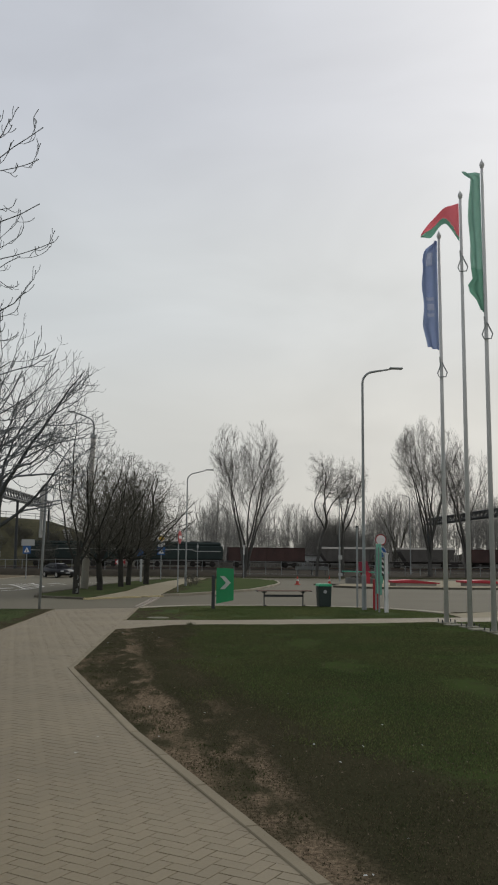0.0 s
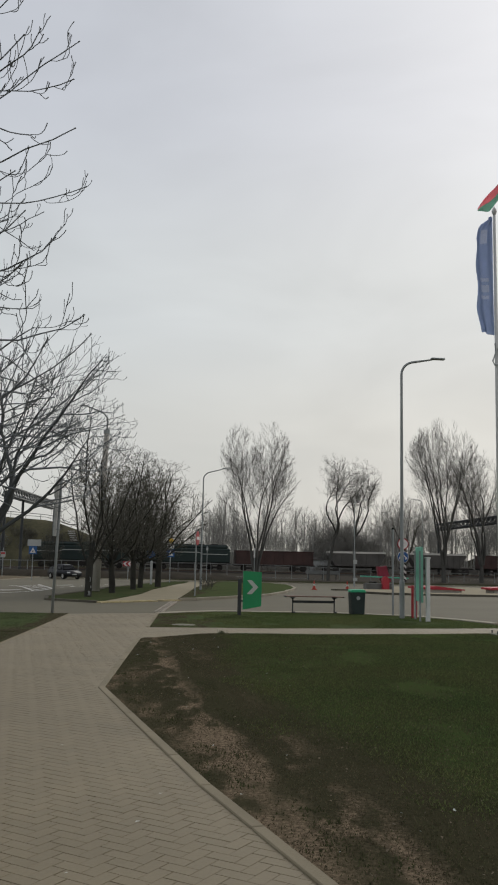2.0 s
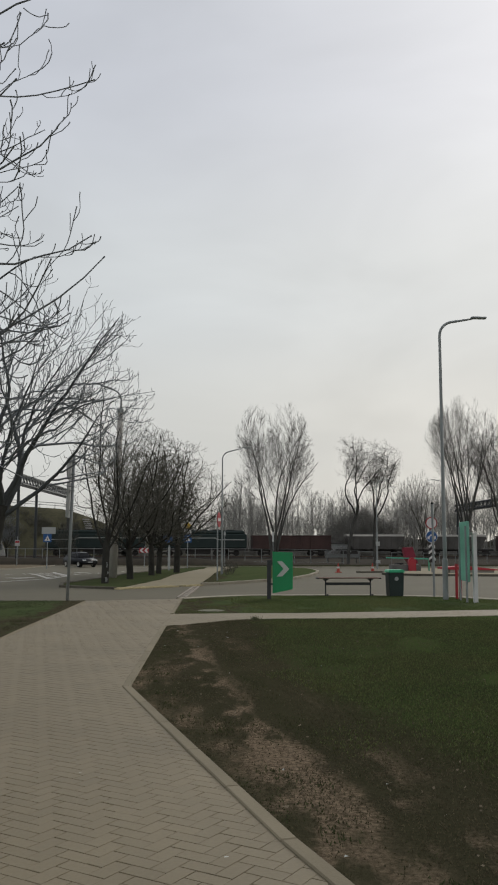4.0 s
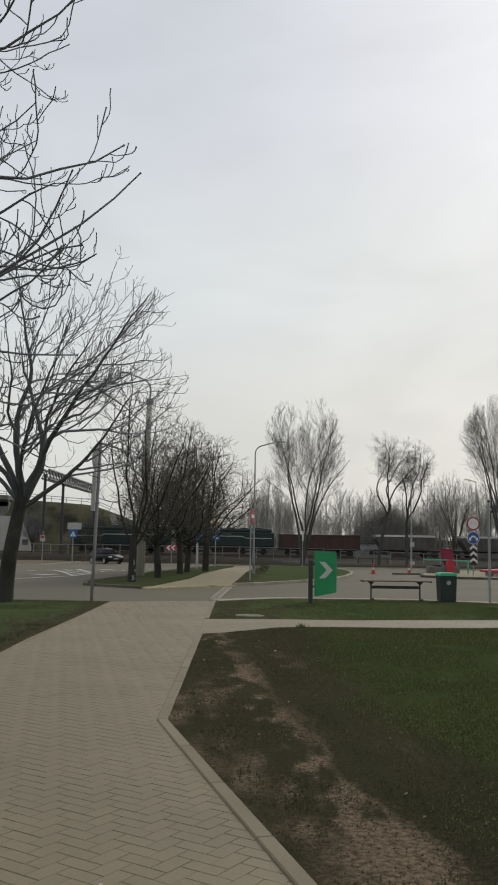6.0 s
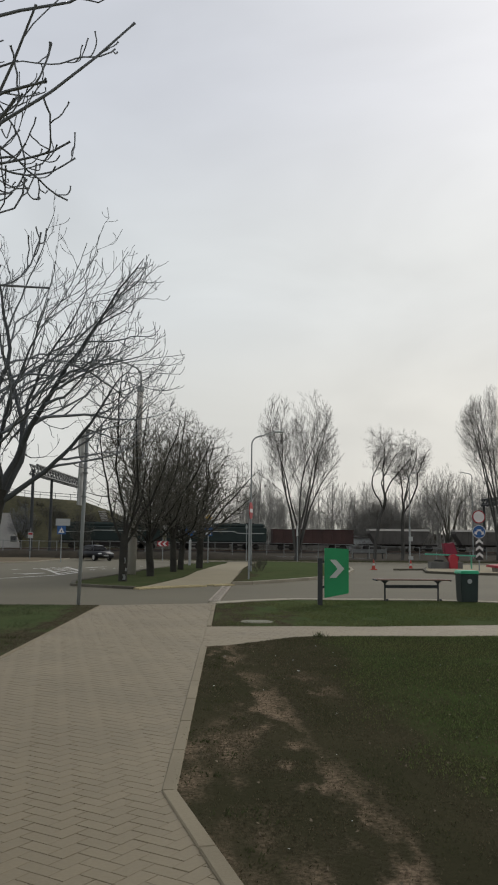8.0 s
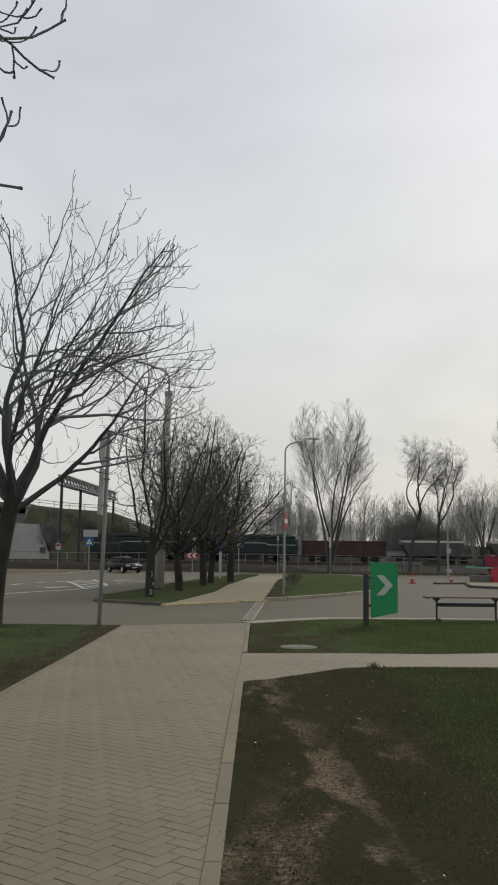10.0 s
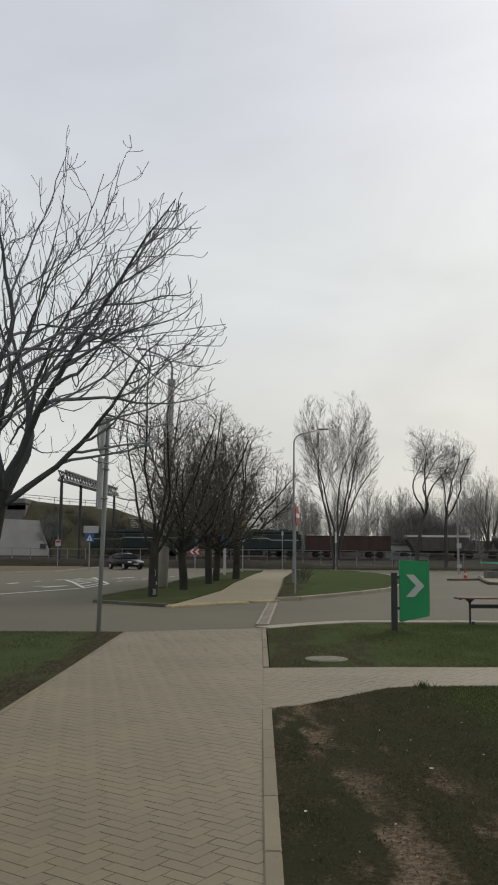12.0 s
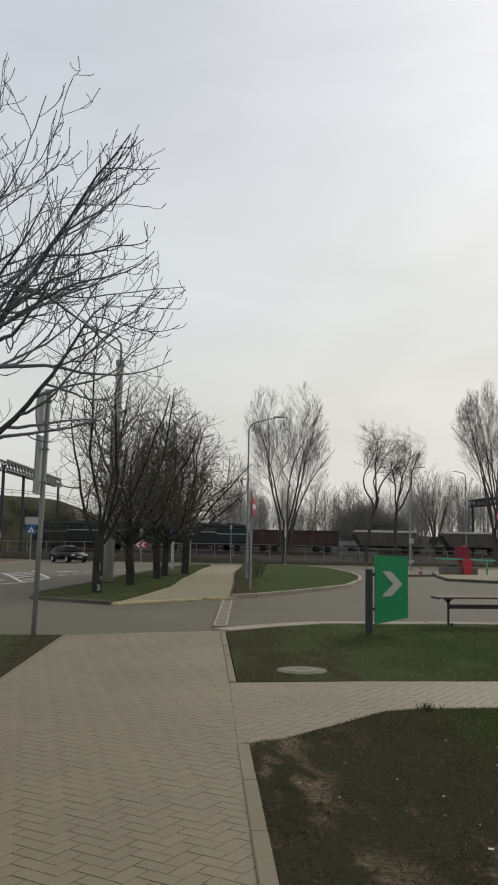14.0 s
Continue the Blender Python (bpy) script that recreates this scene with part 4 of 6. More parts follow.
SIDES_NEAR, SIDES_ROW, SIDES_FAR = [10, 7, 5, 4, 3], [9, 6, 4, 3, 3], [7, 5, 3, 3, 3]
tree("roadside_tree", -5.4, 29.6, 0, roadside(10.2, 4.3, 2.6, 3, 0.0, 10, (0.85, 2.6, 1.5, 5.0), 0.37, 0.63, kids=(11, 6, 3), stout=1.3, share=(0.78, 0.40, 0.45), start=0.24, bow=-0.25, rise=1.5, fine=0.9), SIDES_NEAR, M_BARK, M_TWIG, "bare broad-crowned tree with dark trunk on the grass strip", group="trees on the grass strip", limb=M_LIMB)
tree("roadside_tree", -6.25, 15.3, 0, roadside(12.5, 5.0, 2.2, 8, 0.1, 16, (0.6, 2.2, 1.1, 3.4), 0.38, 0.63, (12, 5, 3), knotty=True), SIDES_NEAR, M_BARK, M_TWIG, "bare tree whose twigs hang over the path", group="trees on the grass strip", limb=M_LIMB)

row_a, row_b = bushy(7.3, 2.6, 1.7, 5, 11), bushy(7.6, 2.5, 1.8, 11, 11)
ROW_LABEL = "small bare street tree with dense dark twigs on the island"
first = tree("street_tree", -3.25, 41.4, 20, bushy(8.2, 2.4, 1.7, 21, 6, (1.1, 2.0, 3.2, 9.0), (9, 5, 3)), SIDES_ROW, M_BARK, M_ROWTWIG, "slender bare street tree with a white-marked trunk", group="trees on the island")
for z0, z1, a0, a1 in ((0.06, 0.24, -1.9, -1.3), (0.36, 0.46, -1.4, -1.0), (0.62, 0.82, -1.65, -1.4)):
    bm = bmesh.new()
    strip_v = [[bm.verts.new(((0.165 - 0.022 * z) * math.cos(a) + 0.03 * z, (0.165 - 0.022 * z) * math.sin(a) + 0.02 * z, z)) for a in np.linspace(a0 + dz, a1 + dz, 5)] for z, dz in ((z0, 0), ((z0 + z1) / 2, 0.12), (z1, -0.05))]
    for ra, rb in zip(strip_v, strip_v[1:]):
        for k in range(4):
            bm.faces.new((ra[k], ra[k + 1], rb[k + 1], rb[k]))
    bmesh.ops.solidify(bm, geom=bm.faces[:], thickness=0.006)
    part("paint_mark", bm, M_SIGNBACK, first, "flaking white paint on the trunk")
second = tree("street_tree", -2.45, 45.6, 0, row_a, SIDES_ROW, M_BARK, M_ROWTWIG, ROW_LABEL, group="trees on the island")
third = tree("street_tree", -1.6, 50.3, 0, row_b, SIDES_ROW, M_BARK, M_ROWTWIG, ROW_LABEL, group="trees on the island")
copy_thing(second, pose(-1.3, 54.0, ground_z(54), 0, 0, 130))
copy_thing(third, pose(-0.3, 58.3, ground_z(58.3), 0, 0, 210) @ Matrix.Diagonal((1.25, 1.25, 1.05, 1.0)))

tree("poplar", 10.5, 101, 0, poplar(18.4, 4.7, 1.6, 2, 7, 8, 17), SIDES_FAR, M_POPLAR, M_POPTWIG, "tall bare poplar with many steep stems", group="tall trees by the fence")
tree("poplar", 33.2, 104, 40, poplar(19.4, 4.9, 3.0, 14, 9, 7), SIDES_FAR, M_POPLAR, M_POPTWIG, "tall bare poplar near the gantry", group="tall trees by the fence")
tree("poplar", 38.5, 106, 0, poplar(16.4, 3.8, 3.0, 19, 8, 6), SIDES_FAR, M_POPLAR, M_POPTWIG, "tall bare poplar near the gantry", group="tall trees by the fence")


def tufted(height, seed, lean):
    """A bent trunk that forks low, with a brush of twigs at the top."""
    rng = random.Random(seed)
    P = dict(centre=(lean * 2.4, 0, height - 3.6), radii=(3.7, 3.5, 4.2), bow=0.35, rise=1.3, kids=[0, 17, 10, 7], angle=[0, 40, 42, 44], share=[0, 0.34, 0.6, 0.6],
             start=[0.9, 0.45, 0.15, 0.1], up=[0, 0.05, 0.05, 0.03, -0.03], wander=[0.09, 0.19, 0.14, 0.14, 0.14], segs=[6, 13, 6, 4, 3],
             thin=[1, 0.36, 0.5, 0.7], tip=[0.15, 0.02, 0.009, 0.006, 0.005], least=0.005, short=0.3, stems=[((0, 0, -0.3), (lean * 0.12, 0, 1), height * 0.40, 0.19, 0)])
    out = grow(seed, P)
    head = out[0][1][-1]
    for k in range(4):
        d = unit(((-0.55, 0.35, 0.15, -0.2)[k] + lean * 0.25, rng.uniform(-0.4, 0.4), 1.0))
        Q = dict(P, stems=[((head[0], head[1], head[2] - 0.3), d, height * 0.56, 0.10, 1)])
        out += grow(seed * 7 + k, Q)
    return out


tree("willow", 19.4, 104, 0, tufted(15.3, 4, 0.35), SIDES_FAR, M_POPLAR, M_POPTWIG, "bent bare tree with a brush of fine twigs", group="tall trees by the fence")
tree("willow", 22.4, 104, 180, tufted(14.2, 9, -0.3), SIDES_FAR, M_POPLAR, M_POPTWIG, "bent bare tree with a brush of fine twigs", group="tall trees by the fence")

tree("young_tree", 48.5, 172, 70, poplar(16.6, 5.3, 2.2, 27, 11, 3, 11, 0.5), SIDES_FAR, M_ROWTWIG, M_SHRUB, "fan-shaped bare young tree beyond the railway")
tree("young_tree", -17.4, 149, 30, bushy(6.9, 2.3, 0.5, 41, 12), SIDES_FAR, M_BARK, M_ROWTWIG, "dark bushy thicket of bare shoots before the embankment")
tree("young_tree", -26.8, 150, 0, bushy(7.4, 2.6, 2.0, 33, 9), SIDES_FAR, M_BARK, M_TWIG, "small bare tree before the pale abutment wall")

# the woods beyond the railway: uncountable, in one mesh


def woods(name, kinds, places, material, label):
    vs_all, fs_all, base = [], [], 0
    for kind, x, y, s, rz, z in places:
        v, f = kinds[kind]
        c, n = math.cos(rz), math.sin(rz)
        q = np.empty_like(v)
        q[:, 0], q[:, 1], q[:, 2] = (v[:, 0] * c - v[:, 1] * n) * s + x, (v[:, 0] * n + v[:, 1] * c) * s + y, v[:, 2] * s + z
        vs_all.append(q)
        fs_all.append(f + base)
        base += len(v)
    v, f = np.concatenate(vs_all).astype(np.float32), np.concatenate(fs_all).astype(np.int32)
    me = bpy.data.meshes.new(name)
    me.vertices.add(len(v))
    me.vertices.foreach_set("co", v.ravel())
    me.loops.add(f.size)
    me.loops.foreach_set("vertex_index", f.ravel())
    me.polygons.add(len(f))
    me.polygons.foreach_set("loop_start", np.arange(0, f.size, 4, dtype=np.int32))
    me.materials.append(material)
    me.update(calc_edges=True)
    me.validate()
    return tagged(new(name, me), label, "woods", "", "stuff")


def far_tree(height, spread, seed, kids):
    P = dict(centre=(0, 0, height * 0.58), radii=(spread, spread, height * 0.44), bow=0.35, rise=1.3, kids=[kids, 7, 3], angle=[32, 34, 36], share=[0.5, 0.5, 0.5],
             start=[0.22, 0.2, 0.2], up=[0.0, 0.10, 0.06, 0.05], wander=[0.03, 0.07, 0.1, 0.1], segs=[7, 4, 3, 2], thin=[0.5, 0.6, 0.7],
             tip=[0.02, 0.012, 0.010, 0.009], least=0.009, short=0.4, stems=[((0, 0, -0.6), (0.02, 0.02, 1), height * 0.98, 0.085, 0)])
    v, f = tubes(grow(seed, P), [4, 3, 3, 3])
    return np.array(v), np.array(f)


kinds = [far_tree(10, 1.7, 40 + k, 14 + k % 3) for k in range(6)] + [far_tree(10, 2.6, 60 + k, 18) for k in range(3)]
rng = random.Random(12)
places = []
for k in range(375):
    x = rng.uniform(-12, 95)
    y = rng.uniform(166, 215)
    h = rng.uniform(0.7, 1.6) + 0.3 * max(0, noise.noise((x * 0.07, 3.3, 0))) + (0.15 if x > 52 else 0)
    if 14 < x < 52:
        h *= 0.9
    if 2 < x < 9:
        h *= 0.6
    if x < -8:
        h *= 0.75
    places.append((rng.randrange(9), x, y, h, rng.uniform(0, 6.28), -0.6))
woods("bare_woods", kinds, places, M_WOODS, "bare woods beyond the railway, haze in their pale grey")

# low dense brush before the woods, and darker scrub up the embankment


def brush_kind(seed):
    P = dict(centre=(0, 0, 1.2), radii=(1.6, 1.6, 2.2), bow=0.35, rise=1.3, kids=[7, 5], angle=[30, 35], share=[0.5, 0.5], start=[0.15, 0.1], up=[0.05, 0.06, 0.05], wander=[0.08, 0.1, 0.12],
             segs=[4, 2, 1], thin=[0.6, 0.7], tip=[0.015, 0.013, 0.012], least=0.012, short=0.2,
             stems=[((0, 0, -0.3), (math.cos(a) * 0.6, math.sin(a) * 0.6, 1), 3.2, 0.035) for a in (0.3, 1.2, 2.1, 3.0, 3.9, 4.8, 5.7)])
    v, f = tubes(grow(seed, P), [3, 3, 3])
    return np.array(v), np.array(f)


kinds = [brush_kind(80 + k) for k in range(4)]
places = []
for k in range(410):
    x, y = rng.uniform(-12, 95), rng.uniform(160, 172)
    places.append((rng.randrange(4), x, y, rng.uniform(0.45, 0.8), rng.uniform(0, 6.28), -0.6))
for k in range(210):
    a, r = rng.uniform(0, 6.28), math.sqrt(rng.uniform(0, 1))
    x, y = 35.6 + math.cos(a) * r * 7.5, 168 + math.sin(a) * r * 4
    places.append((rng.randrange(4), x, y, 1.2, rng.uniform(0, 6.28), rng.uniform(-0.5, 6.0 * (1 - r * r) + 0.2)))
woods("brush", kinds, places, M_SHRUB, "dense brush along the railway, haze in its pale grey")

places = []
for k in range(70):
    x, f = rng.uniform(-33, -9), rng.uniform(0.0, 0.8)
    crest_z = float(np.interp(x, (-35.2, -23, -18.5, -10.5, -4), (9.6, 8.7, 7.4, 4.2, 1.6)))
    places.append((rng.randrange(4), x, 170 + 15 * f, rng.uniform(0.4, 0.95), rng.uniform(0, 6.28), -0.8 + (crest_z + 0.7) * f))
woods("scrub", kinds, places, M_ROWTWIG, "dark bare scrub on the embankment slope")

# a low twiggy bush at the worn edge of the rounded lawn
bush_v, bush_f = brush_kind(91)
for bx, by, bs in ((2.15, 49.9, 0.27), (2.5, 51.2, 0.22)):
    bush = thing("bush", bx, by, 0.03, 40 * bx, "low dark twiggy bush on the lawn edge", "bush", "bushes on the lawn edge")
    me = bpy.data.meshes.new("twigs")
    me.from_pydata([(p[0] * bs, p[1] * bs, p[2] * bs) for p in bush_v.tolist()], [], bush_f.tolist())
    me.materials.append(M_ROWTWIG)
    new("twigs", me).parent = bush

# low scrubby rise that closes the woods behind
bm = bmesh.new()
rows = []
for i in range(140):
    x = -140 + i * 2.0
    h = (7.5 if x < -44 else 3.8) + 1.3 * noise.noise((x * 0.15, 4.0, 2.0)) + 0.5 * noise.noise((x * 0.6, 1.0, 2.0))
    rows.append([bm.verts.new((x, 216 + 0.6 * math.sin(i), -0.9)), bm.verts.new((x, 218.5 + 0.6 * math.sin(i * 1.7), h - 0.7)), bm.verts.new((x, 226, -0.9))])
for a, b in zip(rows, rows[1:]):
    for k in range(2):
        bm.faces.new((a[k], b[k], b[k + 1], a[k + 1]))
tagged(part("scrub_bank", bm, M_SCRUB), "low brown scrubby rise behind the bare woods", "bank", "", "structure")

# ---- railway, fence and embankment ----
TRACK_Y, RAIL_Z = 155.0, -0.35
bm = bmesh.new()
prof = [(-4.2, -0.85), (-2.4, RAIL_Z - 0.2), (2.4, RAIL_Z - 0.2), (4.2, -0.85)]
for x0, x1 in ((-140, 180),):
    q = [[bm.verts.new((x, TRACK_Y + py, pz)) for py, pz in prof] for x in (x0, x1)]
    for i in range(3):
        bm.faces.new((q[0][i], q[1][i], q[1][i + 1], q[0][i + 1]))
tagged(part("track_bed", bm, M_BALLAST), "stone ballast bed of the railway", "railway", "", "structure")
track = thing("railway_track", 0, TRACK_Y, RAIL_Z, 0, "pair of rails on the ballast", "railway", "", "structure")
for s in (-0.76, 0.76):
    bm = bmesh.new()
    box(bm, (20, s, -0.08), (300, 0.07, 0.16))
    part("rail", bm, M_RAIL, track)


def wheelset(parent, x):
    bm = bmesh.new()
    for dx in (-0.92, 0.92):
        for s in (-0.76, 0.76):
            m = Matrix.Translation((x + dx, s, 0.475)) @ Matrix.Rotation(math.pi / 2, 4, "X")
            bmesh.ops.create_cone(bm, cap_ends=True, segments=16, radius1=0.475, radius2=0.475, depth=0.13, matrix=m)
    for s in (-1.0, 1.0):
        box(bm, (x, s, 0.5), (2.5, 0.5, 0.3), None, 0.03)
    box(bm, (x, 0, 0.55), (0.5, 2.0, 0.25), None, 0.03)
    part("bogie", bm, M_WHEEL, parent)


def gondola(x):
    w = thing("gondola_wagon", x, TRACK_Y, RAIL_Z, 0, "rusty dark-red open railway wagon with ribbed sides", "wagon", "wagons of the train")
    bm = bmesh.new()
    for s in (-1, 1):
        box(bm, (0, s * 1.45, 2.35), (13.4, 0.08, 2.1))
        box(bm, (s * 6.7, 0, 2.35), (0.08, 2.9, 2.1))
        box(bm, (0, s * 1.5, 3.43), (13.6, 0.14, 0.12))
    box(bm, (0, 0, 1.25), (13.6, 2.9, 0.2))
    part("body", bm, M_WAGON, w)
    for i in range(9):
        for s in (-1, 1):
            bm = bmesh.new()
            box(bm, (-6.5 + i * 13 / 8, s * 1.54, 2.3), (0.16, 0.12, 2.2))
            part("rib", bm, M_WAGON, w)
    bm = bmesh.new()
    box(bm, (0, 0, 1.02), (13.9, 0.5, 0.3))
    for s in (-1, 1):
        tube(bm, [(s * 6.9, 0, 1.05), (s * 7.25, 0, 1.05)], 0.11)
    part("underframe", bm, M_WHEEL, w)
    for s in (-4.3, 4.3):
        wheelset(w, s)
    return w


def hopper(x):
    w = thing("hopper_wagon", x, TRACK_Y, RAIL_Z, 0, "grey covered hopper wagon with a pale roof", "wagon", "wagons of the train")
    bm = bmesh.new()
    half = [(-5.0, 3.0), (-3.9, 1.2), (3.9, 1.2), (5.0, 3.0), (5.0, 3.35), (-5.0, 3.35)]
    plate(bm, half, 2.8)
    part("body", bm, M_HOPPER, w)
    bm = bmesh.new()
    plate(bm, [(-1.5, 3.36), (1.5, 3.36), (1.0, 3.7), (-1.0, 3.7)], 10.1, Matrix.Rotation(math.pi / 2, 4, "Z"))
    part("roof", bm, M_HOPROOF, w, "pale roof")
    for i in range(8):
        for s in (-1, 1):
            bm = bmesh.new()
            box(bm, (-3.85 + i * 1.1, s * 1.44, 2.2), (0.1, 0.1, 2.0))
            part("rib", bm, M_HOPPER, w)
    bm = bmesh.new()
    box(bm, (0, 0, 1.02), (13.4, 0.5, 0.3))
    part("underframe", bm, M_WHEEL, w)
    for s in (-4.4, 4.4):
        wheelset(w, s)
    return w


def loco(x, flip):
    w = thing("diesel_locomotive", x, TRACK_Y, RAIL_Z, 180 if flip else 0, "dark teal diesel locomotive with pale stripes", "locomotive", "locomotives of the train")
    bm = bmesh.new()
    box(bm, (0, 0, 2.5), (16.4, 2.9, 2.4), None, 0.15)
    box(bm, (0, 0, 3.95), (15.8, 2.5, 0.7), None, 0.25)
    part("body", bm, M_LOCO, w)
    bm = bmesh.new()
    box(bm, (7.3, 0, 3.7), (1.8, 2.94, 1.5), None, 0.2)
    part("cab", bm, M_LOCO, w)
    bm = bmesh.new()
    for s in (-1, 1):
        box(bm, (7.2, s * 1.48, 3.75), (1.0, 0.02, 0.6))
    box(bm, (8.21, 0, 3.75), (0.02, 2.2, 0.6))
    part("cab_window", bm, M_GLASS, w)
    for s in (-1, 1):
        bm = bmesh.new()
        box(bm, (2.2, s * 1.46, 3.0), (10.2, 0.03, 0.14))
        box(bm, (-5.6, s * 1.46, 2.72), (4.4, 0.03, 0.12))
        tube(bm, [(-2.9, s * 1.465, 2.98), (-3.4, s * 1.465, 2.72)], 0.06, 6)
        part("stripe", bm, M_CREAM, w, "pale painted stripe")
    for k in range(5):
        bm = bmesh.new()
        box(bm, (-5.5 + k * 2.3, 0, 4.36), (1.3, 1.4, 0.16), None, 0.04)
        part("roof_hatch", bm, M_WHEEL, w)
    bm = bmesh.new()
    box(bm, (0, 0, 1.1), (16.8, 2.8, 0.35), None, 0.04)
    box(bm, (0, 0, 0.7), (4.2, 2.4, 0.7), None, 0.1)
    part("underframe", bm, M_WHEEL, w)
    for s in (-5.6, -4.0, 4.0, 5.6):
        wheelset(w, s)
    return w


loco(4.1, True)
loco(-13.0, False)
x = 20.0
for kind in "ghhgggggg":
    (gondola if kind == "g" else hopper)(x)
    x += 14.5

# added ground sheet whose dark colour stands in for the shade below the train
land("verge", [(-120, 109.2), (-12.7, 108.2), (80, 107.7), (150, 107.7), (150, 150.6), (-120, 150.6)], -0.06, M_BROWNBANK, "ground between fence and railway, darkened as shade below the train", "verge")

# mesh fence with posts
fence = thing("railway_fence", 0, 108.3, -0.67, 0, "grey metal fence with posts before the railway", "fence")
bm = bmesh.new()
box(bm, (0, 0, 0.86), (0.075, 0.075, 1.78), None, 0.01)
box(bm, (0, 0, 1.77), (0.1, 0.1, 0.03))
post_me = bpy.data.meshes.new("post")
bm.to_mesh(post_me)
bm.free()
post_me.materials.append(M_PALEFENCE)
rails = []
for nm, z, h in (("bottom_rail", 0.25, 0.03), ("wire", 1.0, 0.016), ("top_rail", 1.72, 0.055)):
    bm = bmesh.new()
    box(bm, (0.97, 0, z), (1.86, 0.04, h))
    me = bpy.data.meshes.new(nm)
    bm.to_mesh(me)
    bm.free()
    me.materials.append(M_PALEFENCE)
    rails.append((nm, me))
for i in range(65):
    for nm, me in [("post", post_me)] + rails:
        ob = new(nm, me)
        ob.parent = fence
        x = -54 + i * 1.94
        ob.matrix_basis = pose(x, 0.02 * math.sin(i * 1.7), -0.028 * min(max(x - 12, 0), 20) + 0.03 * math.sin(i * 0.9))

board = thing("low_board", 19.7, 108.9, -0.7, 0, "long pale grey board on short posts behind the fence", "board")
bm = bmesh.new()
box(bm, (0, 0, 0.95), (4.1, 0.08, 0.42), None, 0.01)
part("plank", bm, M_FENCE, board)
for dx in (-1.7, 0, 1.7):
    bm = bmesh.new()
    box(bm, (dx, 0.08, 0.5), (0.1, 0.08, 1.1))
    part("post", bm, M_DARKSTEEL, board)
w = thing("marker_pole", 9.8, 95, ground_z(95) - 0.02, 0, "thin grey pole with a white upper end by the poplar", "post")
bm = bmesh.new()
tube(bm, [(0, 0, -0.1), (0, 0, 2.55)], 0.04, 8)
part("shaft", bm, M_STEEL, w)
bm = bmesh.new()
tube(bm, [(0, 0, 2.5), (0, 0, 3.5)], 0.085, 10)
part("sleeve", bm, M_WHITEPOLE, w, "white painted sleeve")

# low bank of dead scrub between the road and the fence
bm = bmesh.new()
rows = []
for i in range(150):
    x = -90 + i * 1.0
    y = 103.2 if x < -14 else 101.5
    h = (0.95 if x < 4 else 0.95 - 0.7 * min(1, (x - 4) / 8)) * (0.8 + 0.35 * noise.noise((x * 0.35, 2.0, 5.0)) + 0.2 * noise.noise((x * 1.4, 7.0, 5.0)))
    rows.append([bm.verts.new((x, y + 0.35 * noise.noise((x * 0.5, k, 1.0)) + dy, -0.75 + h * f + 0.1 * noise.noise((x * 0.9, k * 1.7, 3.0)) * (f > 0)))
                 for k, (dy, f) in enumerate(((0, 0), (0.9, 0.45), (2.2, 0.85), (3.4, 1.0), (5.2, 0.9), (6.3, 0.0)))])
for a, b in zip(rows, rows[1:]):
    for k in range(5):
        bm.faces.new((a[k], b[k], b[k + 1], a[k + 1]))
tagged(part("earth_bank", bm, M_BROWNBANK, None, "", True), "low dark brown bank of earth and dead scrub by the fence", "bank", "", "structure")

# embankment of the overpass
bm = bmesh.new()
crest = [(-37.6, 9.8), (-35.2, 9.6), (-31.6, 9.2), (-28.0, 9.0), (-23.0, 8.7), (-20.7, 8.3), (-18.5, 7.4), (-14.5, 5.8), (-10.5, 4.2), (-4, 1.6), (3, -0.7)]
grid = []
for x, z in crest:
    for_x = []
    for k in range(9):
        f = k / 8
        bump = 0.25 * noise.noise((x * 0.2, k * 0.9, 1.0))
        for_x.append(bm.verts.new((x + bump, 170 + 15 * f, -0.7 + (z + 0.7) * min(1, f * 1.05) + bump * (0 < k < 8))))
    for_x.append(bm.verts.new((x, 240, z)))
    grid.append(for_x)
for a, b in zip(grid, grid[1:]):
    for k in range(9):
        bm.faces.new((a[k], b[k], b[k + 1], a[k + 1]))
tagged(part("embankment", bm, M_BANK, None, "", True), "grassy embankment of an overpass beyond the railway", "embankment", "", "structure")
deck = thing("overpass", -37.2, 184.5, 0, 0, "dark concrete road overpass meeting the embankment", "bridge", "", "structure")
bm = bmesh.new()
box(bm, (-45, 0, 9.55), (90, 11.0, 0.9), None, 0.05)
part("deck", bm, M_GREYBLOCK, deck)
for dy in (-4.2, -1.4, 1.4, 4.2):
    bm = bmesh.new()
    box(bm, (-45, dy, 8.5), (90, 0.6, 1.3), None, 0.03)
    part("girder", bm, M_GREYBLOCK, deck)
for dx in (-26, -52, -78):
    bm = bmesh.new()
    box(bm, (dx, 0, 3.5), (1.2, 9.0, 8.8), None, 0.1)
    part("pier", bm, M_GREYBLOCK, deck)
bm = bmesh.new()
box(bm, (-3.6, 0, 4.3), (7.0, 9.0, 9.0), None, 0.05)
part("abutment", bm, M_GREYBLOCK, deck)
rail = thing("guard_rail", -60, 186, 10.3, 0, "thin guard rail along the top of the embankment", "railing")
bm = bmesh.new()
tube(bm, [(-60, 0, 1.6), (15, 0, 1.2), (24.8, 0, 0.5), (28.4, 0, 0.1), (37, 0, -0.45), (39.3, 0, -0.85), (42, 0, -2.0)], 0.06, 5)
tube(bm, [(-60, 0, 1.1), (15, 0, 0.7), (24.8, 0, 0.0), (28.4, 0, -0.4), (37, 0, -0.95), (39.3, 0, -1.35), (42, 0, -2.5)], 0.05, 5)
